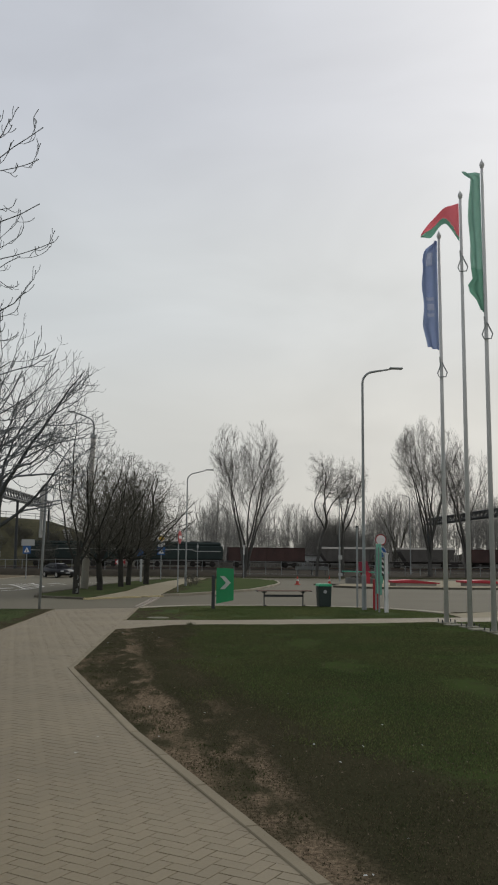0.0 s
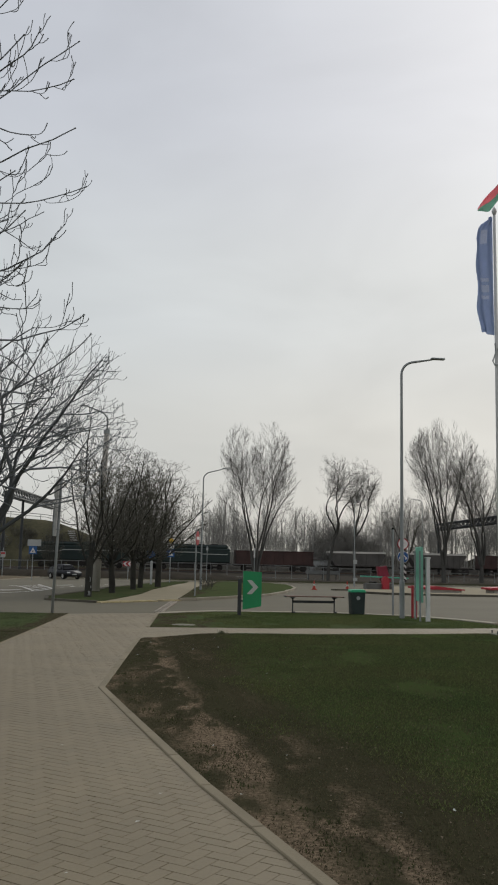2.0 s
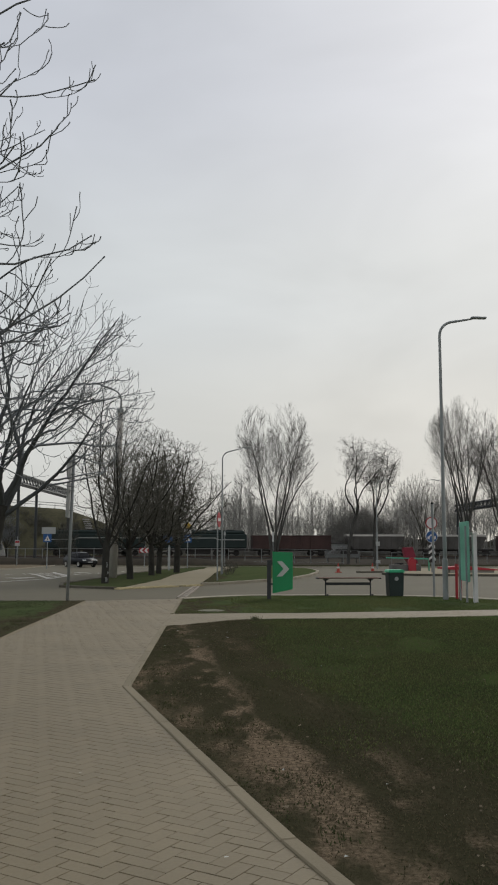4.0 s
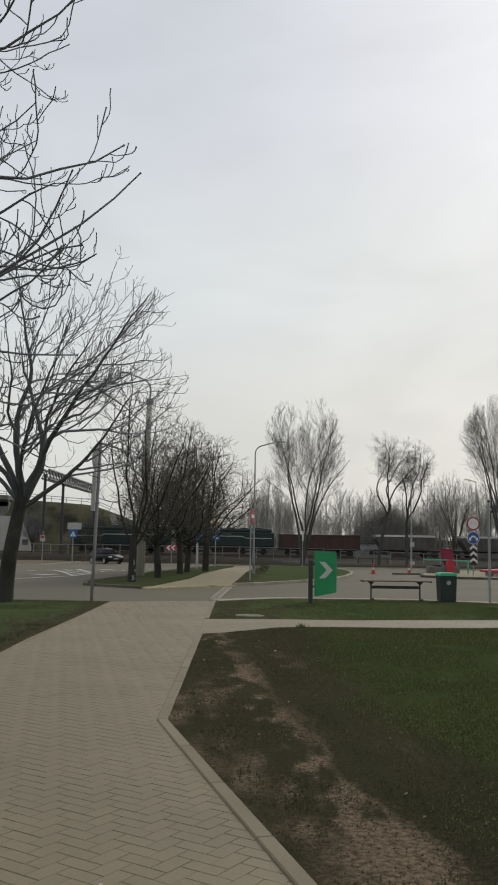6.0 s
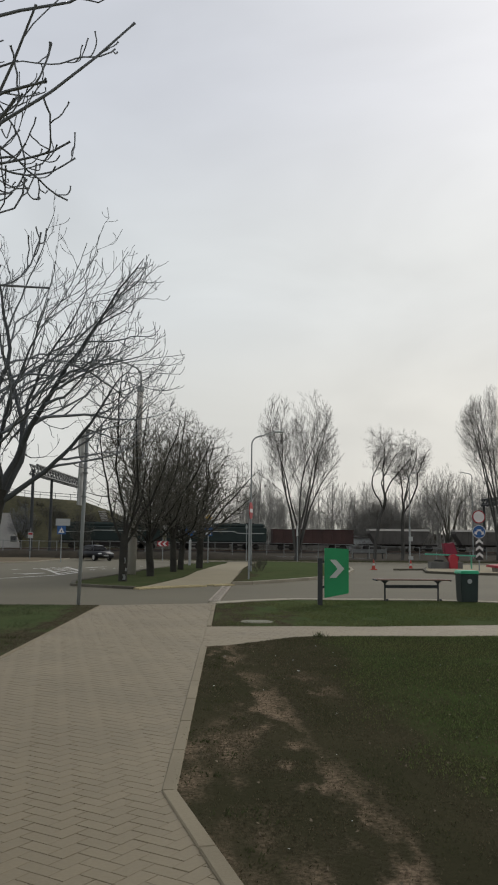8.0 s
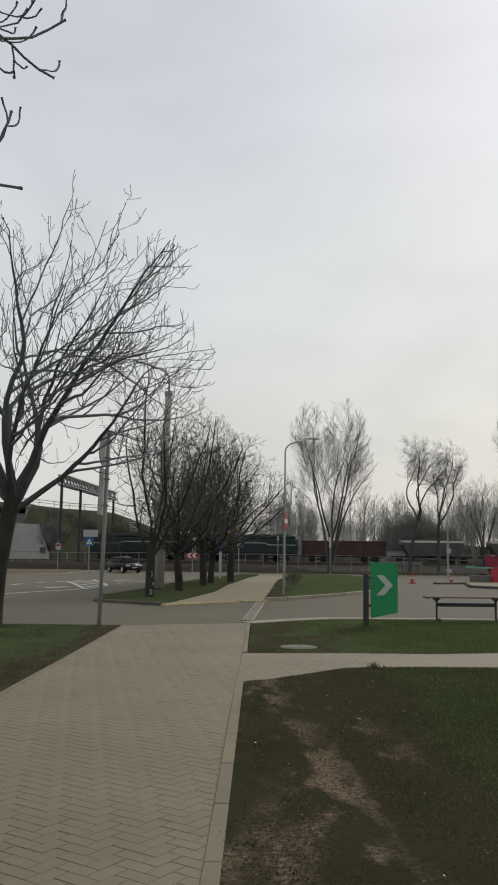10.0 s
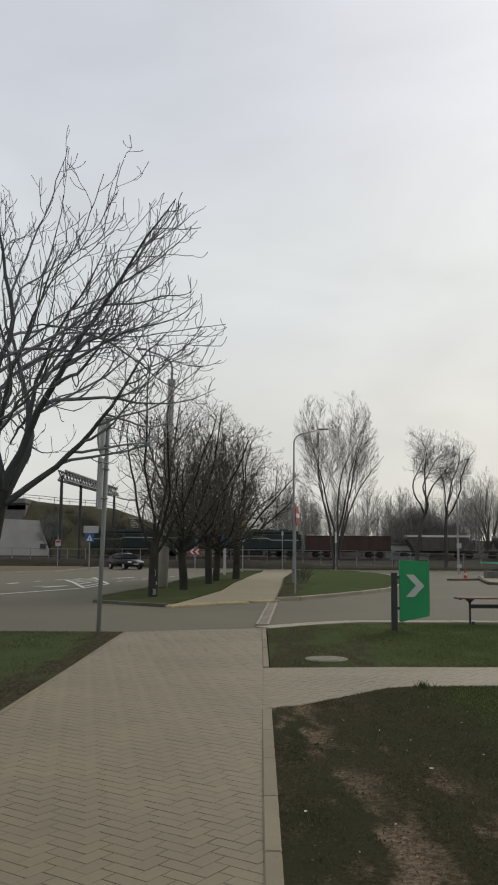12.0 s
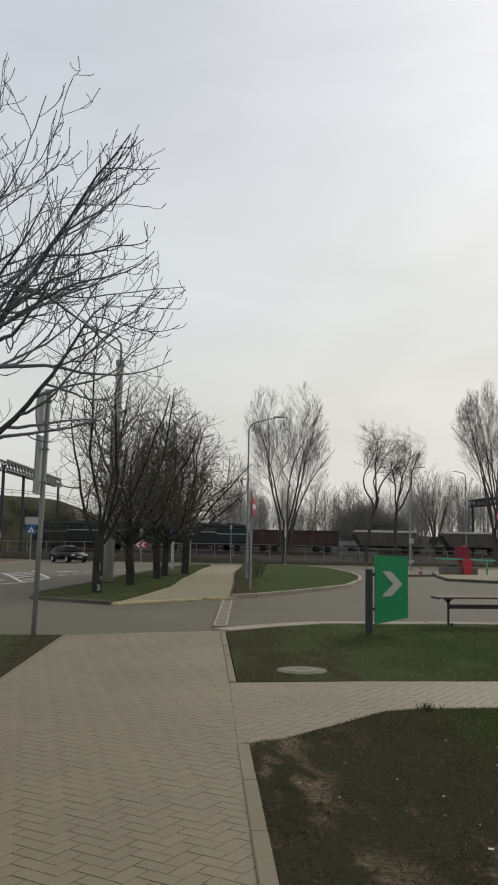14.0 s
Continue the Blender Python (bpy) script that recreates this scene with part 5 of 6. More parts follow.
part("rail", bm, M_FENCE, rail)
for i in range(34):
    x = -60 + i * 3
    z = float(np.interp(x, (-60, 15, 24.8, 28.4, 37, 39.3, 42), (1.6, 1.2, 0.5, 0.1, -0.45, -0.85, -2.0)))
    bm = bmesh.new()
    tube(bm, [(x, 0, z - 1.4), (x, 0, z)], 0.06, 5)
    part("post", bm, M_FENCE, rail)
bm = bmesh.new()
plate(bm, [(-40, -0.7), (-30.3, -0.7), (-32.5, 5.6), (-40, 5.9)], 0.5, Matrix.Translation((0, 169.4, 0)))
tagged(part("abutment_wall", bm, M_WALLWHITE), "pale sloping abutment wall of the overpass", "wall", "", "structure")
grate = thing("wall_grate", -31.6, 169.05, 0.6, 0, "dark square grate low in the abutment wall", "grate")
bm = bmesh.new()
box(bm, (0, 0, 0.45), (1.1, 0.14, 1.0), None, 0.02)
part("frame", bm, M_FENCE, grate)
for k in range(5):
    bm = bmesh.new()
    box(bm, (0, -0.08, 0.09 + k * 0.18), (0.96, 0.05, 0.13))
    part("louvre", bm, M_DARKSTEEL, grate)
stair = thing("embankment_stair", -13.95, 170.9, -0.3, 0, "pale concrete stair up the embankment", "stairs")
for i in range(16):
    bm = bmesh.new()
    box(bm, (-i * 0.23, i * 0.78, 0.18 + i * 0.44), (1.3, 0.9, 0.24), None, 0.02)
    part("step", bm, M_WALLWHITE, stair)


def gantry(name, a, b, legs, depth, label, steel):
    """A lattice portal over the tracks."""
    a, b = Vector(a), Vector(b)
    g = thing(name, a.x, a.y, 0, 0, label, "gantry", "railway gantries")
    d, up = b - a, Vector((0, 0, depth))
    side = Vector((-d.y, d.x, 0)).normalized() * 0.45
    for nm, off in (("chord", side), ("chord", -side), ("chord", side + up), ("chord", -side + up)):
        bm = bmesh.new()
        tube(bm, [off + Vector((0, 0, a.z)), off + d + Vector((0, 0, a.z))], 0.16, 5)
        part(nm, bm, steel, g)
    n = 20
    for i in range(n):
        bm = bmesh.new()
        p, q = d * (i / n) + Vector((0, 0, a.z)), d * ((i + 1) / n) + Vector((0, 0, a.z))
        for s in (side, -side):
            tube(bm, [p + s, q + s + up], 0.09, 4)
            tube(bm, [p + s + up, q + s], 0.09, 4)
        part("brace", bm, steel, g)
    for f in legs:
        p = d * f
        bm = bmesh.new()
        tube(bm, [(p.x, p.y, -0.8), (p.x, p.y, a.z + p.z + depth * 0.5)], [0.24, 0.2], 8)
        part("leg", bm, M_DARKSTEEL, g)
    return g


gantry("railway_gantry", (-21.8, 130, 9.95), (-19.5, 170, 10.2), (0, 0.3, 1.0), 1.25, "weathered grey lattice gantry on dark legs over the railway", M_FENCE)
gantry("railway_gantry", (50.5, 158, 7.6), (53, 128, 8.2), (0, 1.0), 1.0, "dark steel lattice gantry over the railway", M_DARKSTEEL)

shed = thing("low_shed", 31.4, 166, -0.7, 0, "low blue-grey shed with a dark roof beyond the railway", "shed")
bm = bmesh.new()
box(bm, (0, 0, 1.25), (6.6, 3.2, 2.5), None, 0.02)
part("wall", bm, M_SIGNBACK, shed)
for k in range(9):
    bm = bmesh.new()
    box(bm, (-3.0 + k * 0.75, -1.62, 1.25), (0.06, 0.04, 2.46))
    part("rib", bm, M_SIGNBACK, shed)
bm = bmesh.new()
plate(bm, [(-1.9, 2.5), (1.9, 2.5), (1.9, 2.65), (0.1, 3.05), (-1.9, 2.65)], 7.1, Matrix.Rotation(math.pi / 2, 4, "Z"))
part("roof", bm, M_HOPPER, shed, "dark sloping roof")

# ---- lamps and poles ----


def street_lamp(x, y, height, arm, rise, rz, label, r=0.075, foot=(1.1, 1.28)):
    lamp = thing("street_lamp", x, y, ground_z(y), rz, label, "street lamp", "street lamps")
    bm = bmesh.new()
    bend = [(0, 0, 0)] + [(0, 0, height * k / 5) for k in range(1, 6)]
    R = 0.42
    for k in range(1, 7):
        a = k / 6 * (math.pi / 2 - math.atan2(rise, arm))
        bend.append((R - R * math.cos(a), 0, height + R * math.sin(a)))
    bx, bz = bend[-1][0], bend[-1][2]
    bend.append((arm, 0, bz + (arm - bx) * rise / arm))
    rad = [r * (1 - 0.35 * min(1, p[2] / height)) for p in bend]
    rad[-1] = r * 0.45
    tube(bm, bend, rad, 12)
    part("pole", bm, M_STEEL, lamp, "", True)
    bm = bmesh.new()
    tube(bm, [(0, 0, 0), (0, 0, foot[0]), (0, 0, foot[0] + 0.06)], [r * foot[1], r * foot[1], r], 12)
    part("base", bm, M_STEEL, lamp)
    bm = bmesh.new()
    end = bend[-1]
    box(bm, (end[0] + 0.18, 0, end[2] + 0.03), (0.46, 0.15, 0.06), None, 0.02)
    part("lamp_head", bm, M_STEEL, lamp, "flat grey lamp head")
    return lamp


street_lamp(7.0, 30.45, 7.55, 1.0, 0.18, 0, "grey steel street lamp with one short arm by the road", 0.060)
street_lamp(1.92, 50.6, 5.85, 1.05, 0.28, 0, "grey steel street lamp beside the far path", 0.05)
lamp = street_lamp(16.55, 78.2, 6.95, 0.75, 0.2, 0, "thin grey street lamp with two small plates beside the parking island", 0.055, (3.0, 1.4))
for z, wd, ht in ((2.1, 0.34, 0.36), (0.62, 0.38, 0.26)):
    bm = bmesh.new()
    box(bm, (0.05, -0.09, z), (wd, 0.03, ht), None, 0.008)
    part("plate", bm, M_SIGNBACK, lamp, "small pale plate")
street_lamp(35.0, 118, 10.2, 1.1, 0.2, 180, "thin grey street lamp by the far road edge")

pole = thing("concrete_lamp_pole", -3.3, 47.0, 0.02, 0, "thick weathered concrete pole with a curved steel lamp arm", "lamp pole")
bm = bmesh.new()
tube(bm, [(0, 0, 0), (0.02, 0, 3.8), (0.04, 0, 7.75)], [0.20, 0.165, 0.125], 14)
part("shaft", bm, M_CONCRETE, pole, "", True)
bm = bmesh.new()
tube(bm, [(0.04, 0, 7.7), (0.05, 0, 8.22), (0.01, 0, 8.44), (-0.14, 0, 8.62), (-0.42, 0, 8.75), (-0.98, 0, 8.93)], [0.045, 0.045, 0.043, 0.04, 0.038, 0.034], 8)
part("arm", bm, M_STEEL, pole, "", True)
bm = bmesh.new()
tube(bm, [(0.04, 0, 7.62), (0.04, 0, 7.82)], 0.16, 14)
part("collar", bm, M_STEEL, pole)
bm = bmesh.new()
box(bm, (-1.15, 0, 8.96), (0.42, 0.15, 0.07), None, 0.02)
part("lamp_head", bm, M_STEEL, pole)
pole.matrix_basis = pole.matrix_basis @ Matrix.Rotation(radians(1.3), 4, "Y")

# tall sign post seen edge-on, round plate over a narrow one
post = thing("road_sign", -3.52, 30.85, 0, 0, "tall galvanised post with a round and a narrow road sign", "road sign")
bm = bmesh.new()
tube(bm, [(0, 0, -0.05), (0, 0, 4.0)], 0.042, 12)
part("post", bm, M_STEEL, post, "", True)
turn = Matrix.Rotation(radians(81), 4, "Z")
bm = bmesh.new()
plate(bm, disc(0.35, 28, 0, 3.62), 0.03, turn @ Matrix.Translation((0, 0.09, 0)))
part("round_plate", bm, M_SIGNBACK, post, "grey back of a round sign")
bm = bmesh.new()
plate(bm, [(-0.22, 2.25), (0.22, 2.25), (0.22, 3.22), (-0.22, 3.22)], 0.03, turn @ Matrix.Translation((0, 0.09, 0)))
part("lower_plate", bm, M_SIGNBACK, post, "grey back of a narrow sign")
for z in (2.45, 3.0, 3.45, 3.8):
    bm = bmesh.new()
    box(bm, (0, 0, z), (0.12, 0.12, 0.03), None, 0.006)
    part("clamp", bm, M_STEEL, post)
bm = bmesh.new()
box(bm, (0.0, -0.02, 3.98), (0.14, 0.1, 0.05), None, 0.01)
part("cap", bm, M_SIGNBACK, post)

post.matrix_basis = pose(-3.50, 30.85, 0, 0, 1.3, 0)

# green arrow panel on a dark post
sign = thing("direction_sign", 2.06, 30.85, 0, -3, "green direction panel with a pale chevron beside a dark post", "sign")
bm = bmesh.new()
box(bm, (0, 0, 0.53), (0.11, 0.11, 1.12), None, 0.008)
part("post", bm, M_DARKSTEEL, sign)
bm = bmesh.new()
plate(bm, [(0.10, 0.18), (0.115, 0.168), (0.635, 0.275), (0.658, 0.29), (0.665, 0.315), (0.665, 1.295), (0.655, 1.305), (0.11, 1.325), (0.10, 1.315)], 0.07)
part("panel", bm, M_GREEN, sign)
bm = bmesh.new()
plate(bm, [(0.22, 1.055), (0.37, 1.055), (0.565, 0.845), (0.37, 0.635), (0.215, 0.635), (0.405, 0.845)], 0.012, Matrix.Translation((0, -0.042, 0)))
part("chevron", bm, M_CHEVRON, sign, "pale grey chevron pointing aside")
for z in (0.42, 1.0):
    bm = bmesh.new()
    box(bm, (0.08, 0, z), (0.07, 0.05, 0.05))
    part("bracket", bm, M_DARKSTEEL, sign)

# bench
bench = thing("bench", 4.6, 32.28, 0, 0.5, "slatted brown wooden bench on a dark steel frame", "bench")
for k in range(4):
    bm = bmesh.new()
    box(bm, (0.01, -0.18 + k * 0.12, 0.54 - 0.004 * (k % 2)), (1.9, 0.095, 0.034), None, 0.014)
    part("slat", bm, M_WOOD, bench)
for s in (-0.68, 0.68):
    bm = bmesh.new()
    tube(bm, [(s, -0.21, 0.508), (s, 0.21, 0.508)], 0.016, 6)
    tube(bm, [(s, -0.12, 0.505), (s, 0, 0.40), (s, 0.12, 0.505)], 0.016, 6)
    tube(bm, [(s - 0.085, 0, 0.505), (s - 0.05, 0, 0.485), (s, 0, 0.44), (s + 0.05, 0, 0.485), (s + 0.085, 0, 0.505)], 0.014, 6)
    part("seat_bracket", bm, M_DARKSTEEL, bench)
    bm = bmesh.new()
    box(bm, (s, 0, 0.22), (0.036, 0.04, 0.54), None, 0.004)
    part("leg", bm, M_DARKSTEEL, bench)
    bm = bmesh.new()
    box(bm, (s + 0.04, -0.08, 0.02), (0.05, 0.05, 0.09), None, 0.004)
    part("foot", bm, M_DARKSTEEL, bench)
bm = bmesh.new()
box(bm, (0, 0, 0.365), (1.36, 0.05, 0.08), None, 0.005)
part("beam", bm, M_DARKSTEEL, bench)
for s in (-0.925, 0.945):
    bm = bmesh.new()
    box(bm, (s, 0, 0.528), (0.05, 0.46, 0.04), None, 0.015)
    part("end_cap", bm, M_DARKSTEEL, bench)

# litter bin
bin_ = thing("litter_bin", 6.0, 32.2, 0, 2, "dark green litter bin with a mint-green lid", "litter bin")
bm = bmesh.new()
plate(bm, [(-0.205, 0.0), (0.205, 0.0), (0.235, 0.70), (-0.235, 0.70)], 0.42)
bmesh.ops.bevel(bm, geom=bm.edges[:], offset=0.02, segments=2, affect="EDGES")
part("body", bm, M_BIN, bin_)
bm = bmesh.new()
plate(bm, [(-0.25, 0.70), (0.25, 0.70), (0.245, 0.735), (0.215, 0.785), (-0.215, 0.785), (-0.245, 0.735)], 0.46)
bmesh.ops.bevel(bm, geom=bm.edges[:], offset=0.01, segments=1, affect="EDGES")
part("lid", bm, M_MINT, bin_, "bright mint-green lid")
bm = bmesh.new()
plate(bm, disc(0.06, 18, 0.0, 0.52), 0.008, Matrix.Translation((0, -0.213, 0)))
part("emblem", bm, M_SIGNBACK, bin_, "small pale round emblem")

# posts and panel right of the bench
w = thing("bollard_post", 7.38, 29.1, 0, 0, "white square post in the grass", "post")
bm = bmesh.new()
box(bm, (0, 0, 0.9), (0.11, 0.11, 1.84), None, 0.008)
part("shaft", bm, M_WHITE, w)
bm = bmesh.new()
box(bm, (0, 0, 1.83), (0.15, 0.15, 0.04), None, 0.006)
part("cap", bm, M_WHITE, w)
w = thing("marker_post", 7.42, 30.6, 0, 0, "red painted steel marker posts", "post")
for dx in (-0.05, 0.06):
    bm = bmesh.new()
    box(bm, (dx, 0, 0.49), (0.065, 0.07, 1.0), None, 0.008)
    part("upright", bm, M_SIGNRED, w)
w = thing("info_panel", 7.28, 29.6, 0, 81, "narrow green information panel on posts seen from the side", "sign")
bm = bmesh.new()
box(bm, (0, 0, 1.35), (1.2, 0.06, 1.6), None, 0.01)
part("panel", bm, M_FLAGGREEN2, w)
for s in (-0.5, 0.5):
    bm = bmesh.new()
    box(bm, (s, 0.05, 1.0), (0.05, 0.05, 2.06), None, 0.005)
    part("post", bm, M_STEEL, w)
for k, (zz, ww) in enumerate(((1.95, 0.7), (1.8, 0.9), (1.55, 0.8), (1.42, 0.85), (1.29, 0.6))):
    bm = bmesh.new()
    box(bm, (0, -0.033, zz), (ww, 0.006, 0.05))
    part("text_bar", bm, M_CHEVRON, w)
w = thing("steel_post", 7.13, 31.95, 0, 0, "thin grey steel post by the kerb", "post")
bm = bmesh.new()
tube(bm, [(0, 0, 0), (0, 0, 2.75)], 0.035, 10)
part("shaft", bm, M_STEEL, w)
bm = bmesh.new()
tube(bm, [(0, 0, 2.74), (0, 0, 2.79)], 0.045, 10)
part("cap", bm, M_DARKSTEEL, w)

bm = bmesh.new()
bmesh.ops.create_cone(bm, cap_ends=True, segments=28, radius1=0.325, radius2=0.30, depth=0.05)
cover = thing("manhole_cover", 0.25, 26.75, -0.016, 0, "round pale concrete manhole cover in the grass", "manhole cover")
part("rim", bm, M_COVER, cover)
bm = bmesh.new()
bmesh.ops.create_cone(bm, cap_ends=True, segments=24, radius1=0.23, radius2=0.22, depth=0.05, matrix=Matrix.Translation((0, 0, 0.006)))
part("lid", bm, M_COVER, cover)

# ---- flagpoles and flags ----


def flagpole(x, y, height):
    p = thing("flagpole", x, y, 0, 0, "tall tapered white flagpole on a bolted base", "flagpole", "flagpoles")
    bm = bmesh.new()
    tube(bm, [(0, 0, 0.02), (0, 0, height * 0.5), (0, 0, height)], [0.066, 0.052, 0.036], 14)
    part("pole", bm, M_WHITEPOLE, p, "", True)
    bm = bmesh.new()
    prof = [(0.03, 0), (0.05, 0.04), (0.065, 0.09), (0.06, 0.13), (0.025, 0.2), (0.005, 0.25)]
    tube(bm, [(0, 0, height + z) for _, z in prof], [r for r, _ in prof], 12)
    part("finial", bm, M_WHITEPOLE, p, "", True)
    bm = bmesh.new()
    box(bm, (0, 0, 0.0), (0.46, 0.46, 0.05), None, 0.01)
    part("base_plate", bm, M_COVER, p)
    for sx in (-0.17, 0.17):
        for sy in (-0.17, 0.17):
            bm = bmesh.new()
            tube(bm, [(sx, sy, 0.02), (sx, sy, 0.10)], 0.016, 8)
            part("bolt", bm, M_DARKSTEEL, p)
    bm = bmesh.new()
    box(bm, (-0.01, -0.75, 0.0), (0.55, 0.4, 0.06), None, 0.015)
    part("footing", bm, M_COVER, p)
    return p


POLES = [(7.87, 24.9, 10.62), (8.0, 23.5, 11.22), (8.1, 22.2, 11.48)]
for x, y, h in POLES:
    flagpole(x, y, h)


def cloth(name, x, y, z, rows, cols, shape, colour, parent):
    """A cloth whose point (u, v) in 0..1 lies at shape(u, v); colour(u, v) picks the piece it belongs to."""
    groups = {}
    pts = [[Vector(shape(i / cols, j / rows)) for i in range(cols + 1)] for j in range(rows + 1)]
    for j in range(rows):
        for i in range(cols):
            groups.setdefault((*colour((i + 0.5) / cols, (j + 0.5) / rows), 0)[:3], []).append((i, j))
    for (nm, material, _), cells in groups.items():
        bm = bmesh.new()
        got = {}

        def vert(i, j):
            if (i, j) not in got:
                got[i, j] = bm.verts.new(pts[j][i])
            return got[i, j]

        for i, j in cells:
            bm.faces.new((vert(i, j), vert(i + 1, j), vert(i + 1, j + 1), vert(i, j + 1)))
        ext = bmesh.ops.solidify(bm, geom=bm.faces[:], thickness=0.006)
        part(nm, bm, material, parent, "", True)


def hang(length, profile, phase, fold=0.07):
    """A flag that hangs in folds beside its pole; profile: (share of the drop, width) from top to bottom."""
    shares, widths = [p[0] for p in profile], [p[1] for p in profile]

    def f(u, v):
        w = float(np.interp(v, shares, widths)) * (1 + 0.05 * math.sin(v * 17 + phase))
        return (-0.05 - u * w, fold * math.sin(u * 10 + phase + v * 2.5) * (0.3 + 0.7 * u), -v * length + 0.08 * u * v)
    return f


x, y, h = POLES[0]
fl = thing("flag", x, y, h - 0.05, 0, "dark blue flag with pale markings hanging slack from its pole", "flag", "flags")
cloth("cloth", x, y, h, 34, 16, hang(3.15, ((0, 0.10), (0.03, 0.12), (0.10, 0.38), (0.2, 0.48), (0.8, 0.44), (1, 0.34)), 0.4),
      lambda u, v: ("marking", M_FLAGMARK, int(v * 12.5)) if (0.35 < u < 0.7 and 0.12 < v < 0.24) or (0.3 < u < 0.75 and (0.52 < v < 0.55 or 0.60 < v < 0.64 or 0.69 < v < 0.72)) else ("cloth", M_FLAGBLUE), fl)
x, y, h = POLES[1]
fl = thing("flag", x, y, h - 0.12, 0, "red and green flag with a pale hoist band blowing out", "flag", "flags")


def blown(u, v):
    """A flag lifted by the wind: a rounded upper edge that falls away to the fly."""
    top = -0.9 * u ** 1.8
    low = -1.06 + 0.09 * u + 0.4 * math.sin(math.pi * min(1.0, u / 0.75))
    return (-0.05 - u * 1.02, 0.12 * math.sin(u * 7 + v * 1.5) * u, top + (min(low, top - 0.08) - top) * v - 0.02 * math.sin(u * 12))


cloth("cloth", x, y, h, 18, 22, blown, lambda u, v: ("red_field", M_FLAGRED) if v < 0.48 + 0.44 * (1 - u) ** 2 else ("green_field", M_FLAGGREEN), fl)
x, y, h = POLES[2]
fl = thing("flag", x, y, h - 0.12, 0, "green flag hanging slack from its pole", "flag", "flags")
cloth("cloth", x, y, h, 40, 12, hang(3.62, ((0, 0.48), (0.03, 0.40), (0.05, 0.26), (0.2, 0.33), (0.6, 0.30), (0.78, 0.24), (0.82, 0.38), (0.88, 0.34), (0.93, 0.16), (1, 0.06)), 2.1, 0.05), lambda u, v: ("cloth", M_FLAGGREEN2) if v < 0.7 else ("lower_cloth", M_FLAGGREEN), fl)
for (x, y, h), dz in zip(POLES, (3.85, 1.9, 4.3)):
    r = thing("flag_rope", x, y, h - dz, 0, "loop of grey rope on the flagpole", "rope", "flag ropes")
    bm = bmesh.new()
    tube(bm, [(-0.06, -0.05, 0.45), (-0.05, -0.06, 0.2), (-0.13, -0.06, -0.02), (-0.08, -0.06, -0.12), (0.1, -0.06, -0.1), (0.14, -0.06, 0.02), (0.04, -0.07, 0.2), (0, -0.07, 0.3)], 0.016, 6)
    part("loop", bm, M_STEEL, r)

# ---- road signs farther off ----


def sign_post(x, y, height, label, r=0.035, rz=0):
    p = thing("road_sign", x, y, ground_z(y) + (0.05 if x > 12 and y < 84 else 0), rz, label, "road sign", "road signs")
    bm = bmesh.new()
    tube(bm, [(0, 0.03, -0.1), (0, 0.03, height)], r, 10)
    part("post", bm, M_STEEL, p)
    return p


def face(p, name, outline, material, y, depth=0.012, label=""):
    bm = bmesh.new()
    plate(bm, outline, depth, Matrix.Translation((0, y, 0)))
    return part(name, bm, material, p, label)


def rect(w, h, cx=0.0, cz=0.0):
    return [(cx - w / 2, cz - h / 2), (cx + w / 2, cz - h / 2), (cx + w / 2, cz + h / 2), (cx - w / 2, cz + h / 2)]


p = sign_post(13.95, 54.4, 3.1, "post with white round, blue round and chevron signs on the island")
face(p, "round_sign", disc(0.34, 28, 0, 2.75), M_SIGNRED, -0.02, 0.02, "red-rimmed white round sign")
face(p, "round_field", disc(0.285, 28, 0, 2.75), M_WHITE, -0.034)
face(p, "blue_sign", disc(0.34, 28, 0, 1.99), M_WHITE, -0.02, 0.02, "blue round sign with two white arrows")
face(p, "blue_field", disc(0.315, 28, 0, 1.99), M_BLUE, -0.034)
face(p, "arrow", [(-0.25, 1.87), (-0.12, 1.83), (-0.13, 1.93), (-0.06, 2.02), (0.06, 2.02), (0.13, 1.93), (0.12, 1.83), (0.25, 1.87), (0.23, 2.02), (0.17, 1.98), (0.08, 2.11), (-0.08, 2.11), (-0.17, 1.98), (-0.23, 2.02)], M_WHITE, -0.044)
face(p, "chevron_board", rect(0.40, 1.02, 0, 1.06), M_BLACK, -0.02, 0.02, "black and white chevron board")
for k in range(3):
    z = 0.65 + k * 0.34
    face(p, "chevron", [(-0.19, z), (0, z + 0.15), (0.19, z), (0.19, z + 0.14), (0, z + 0.29), (-0.19, z + 0.14)], M_WHITE, -0.034)

p = sign_post(1.28, 42.6, 2.95, "thin post with a red no-entry disc turned aside", 0.03, 74)
face(p, "disc", disc(0.31, 28, 0, 2.55), M_SIGNRED, -0.03, 0.02)
face(p, "bar", rect(0.48, 0.13, 0, 2.55), M_WHITE, -0.045)


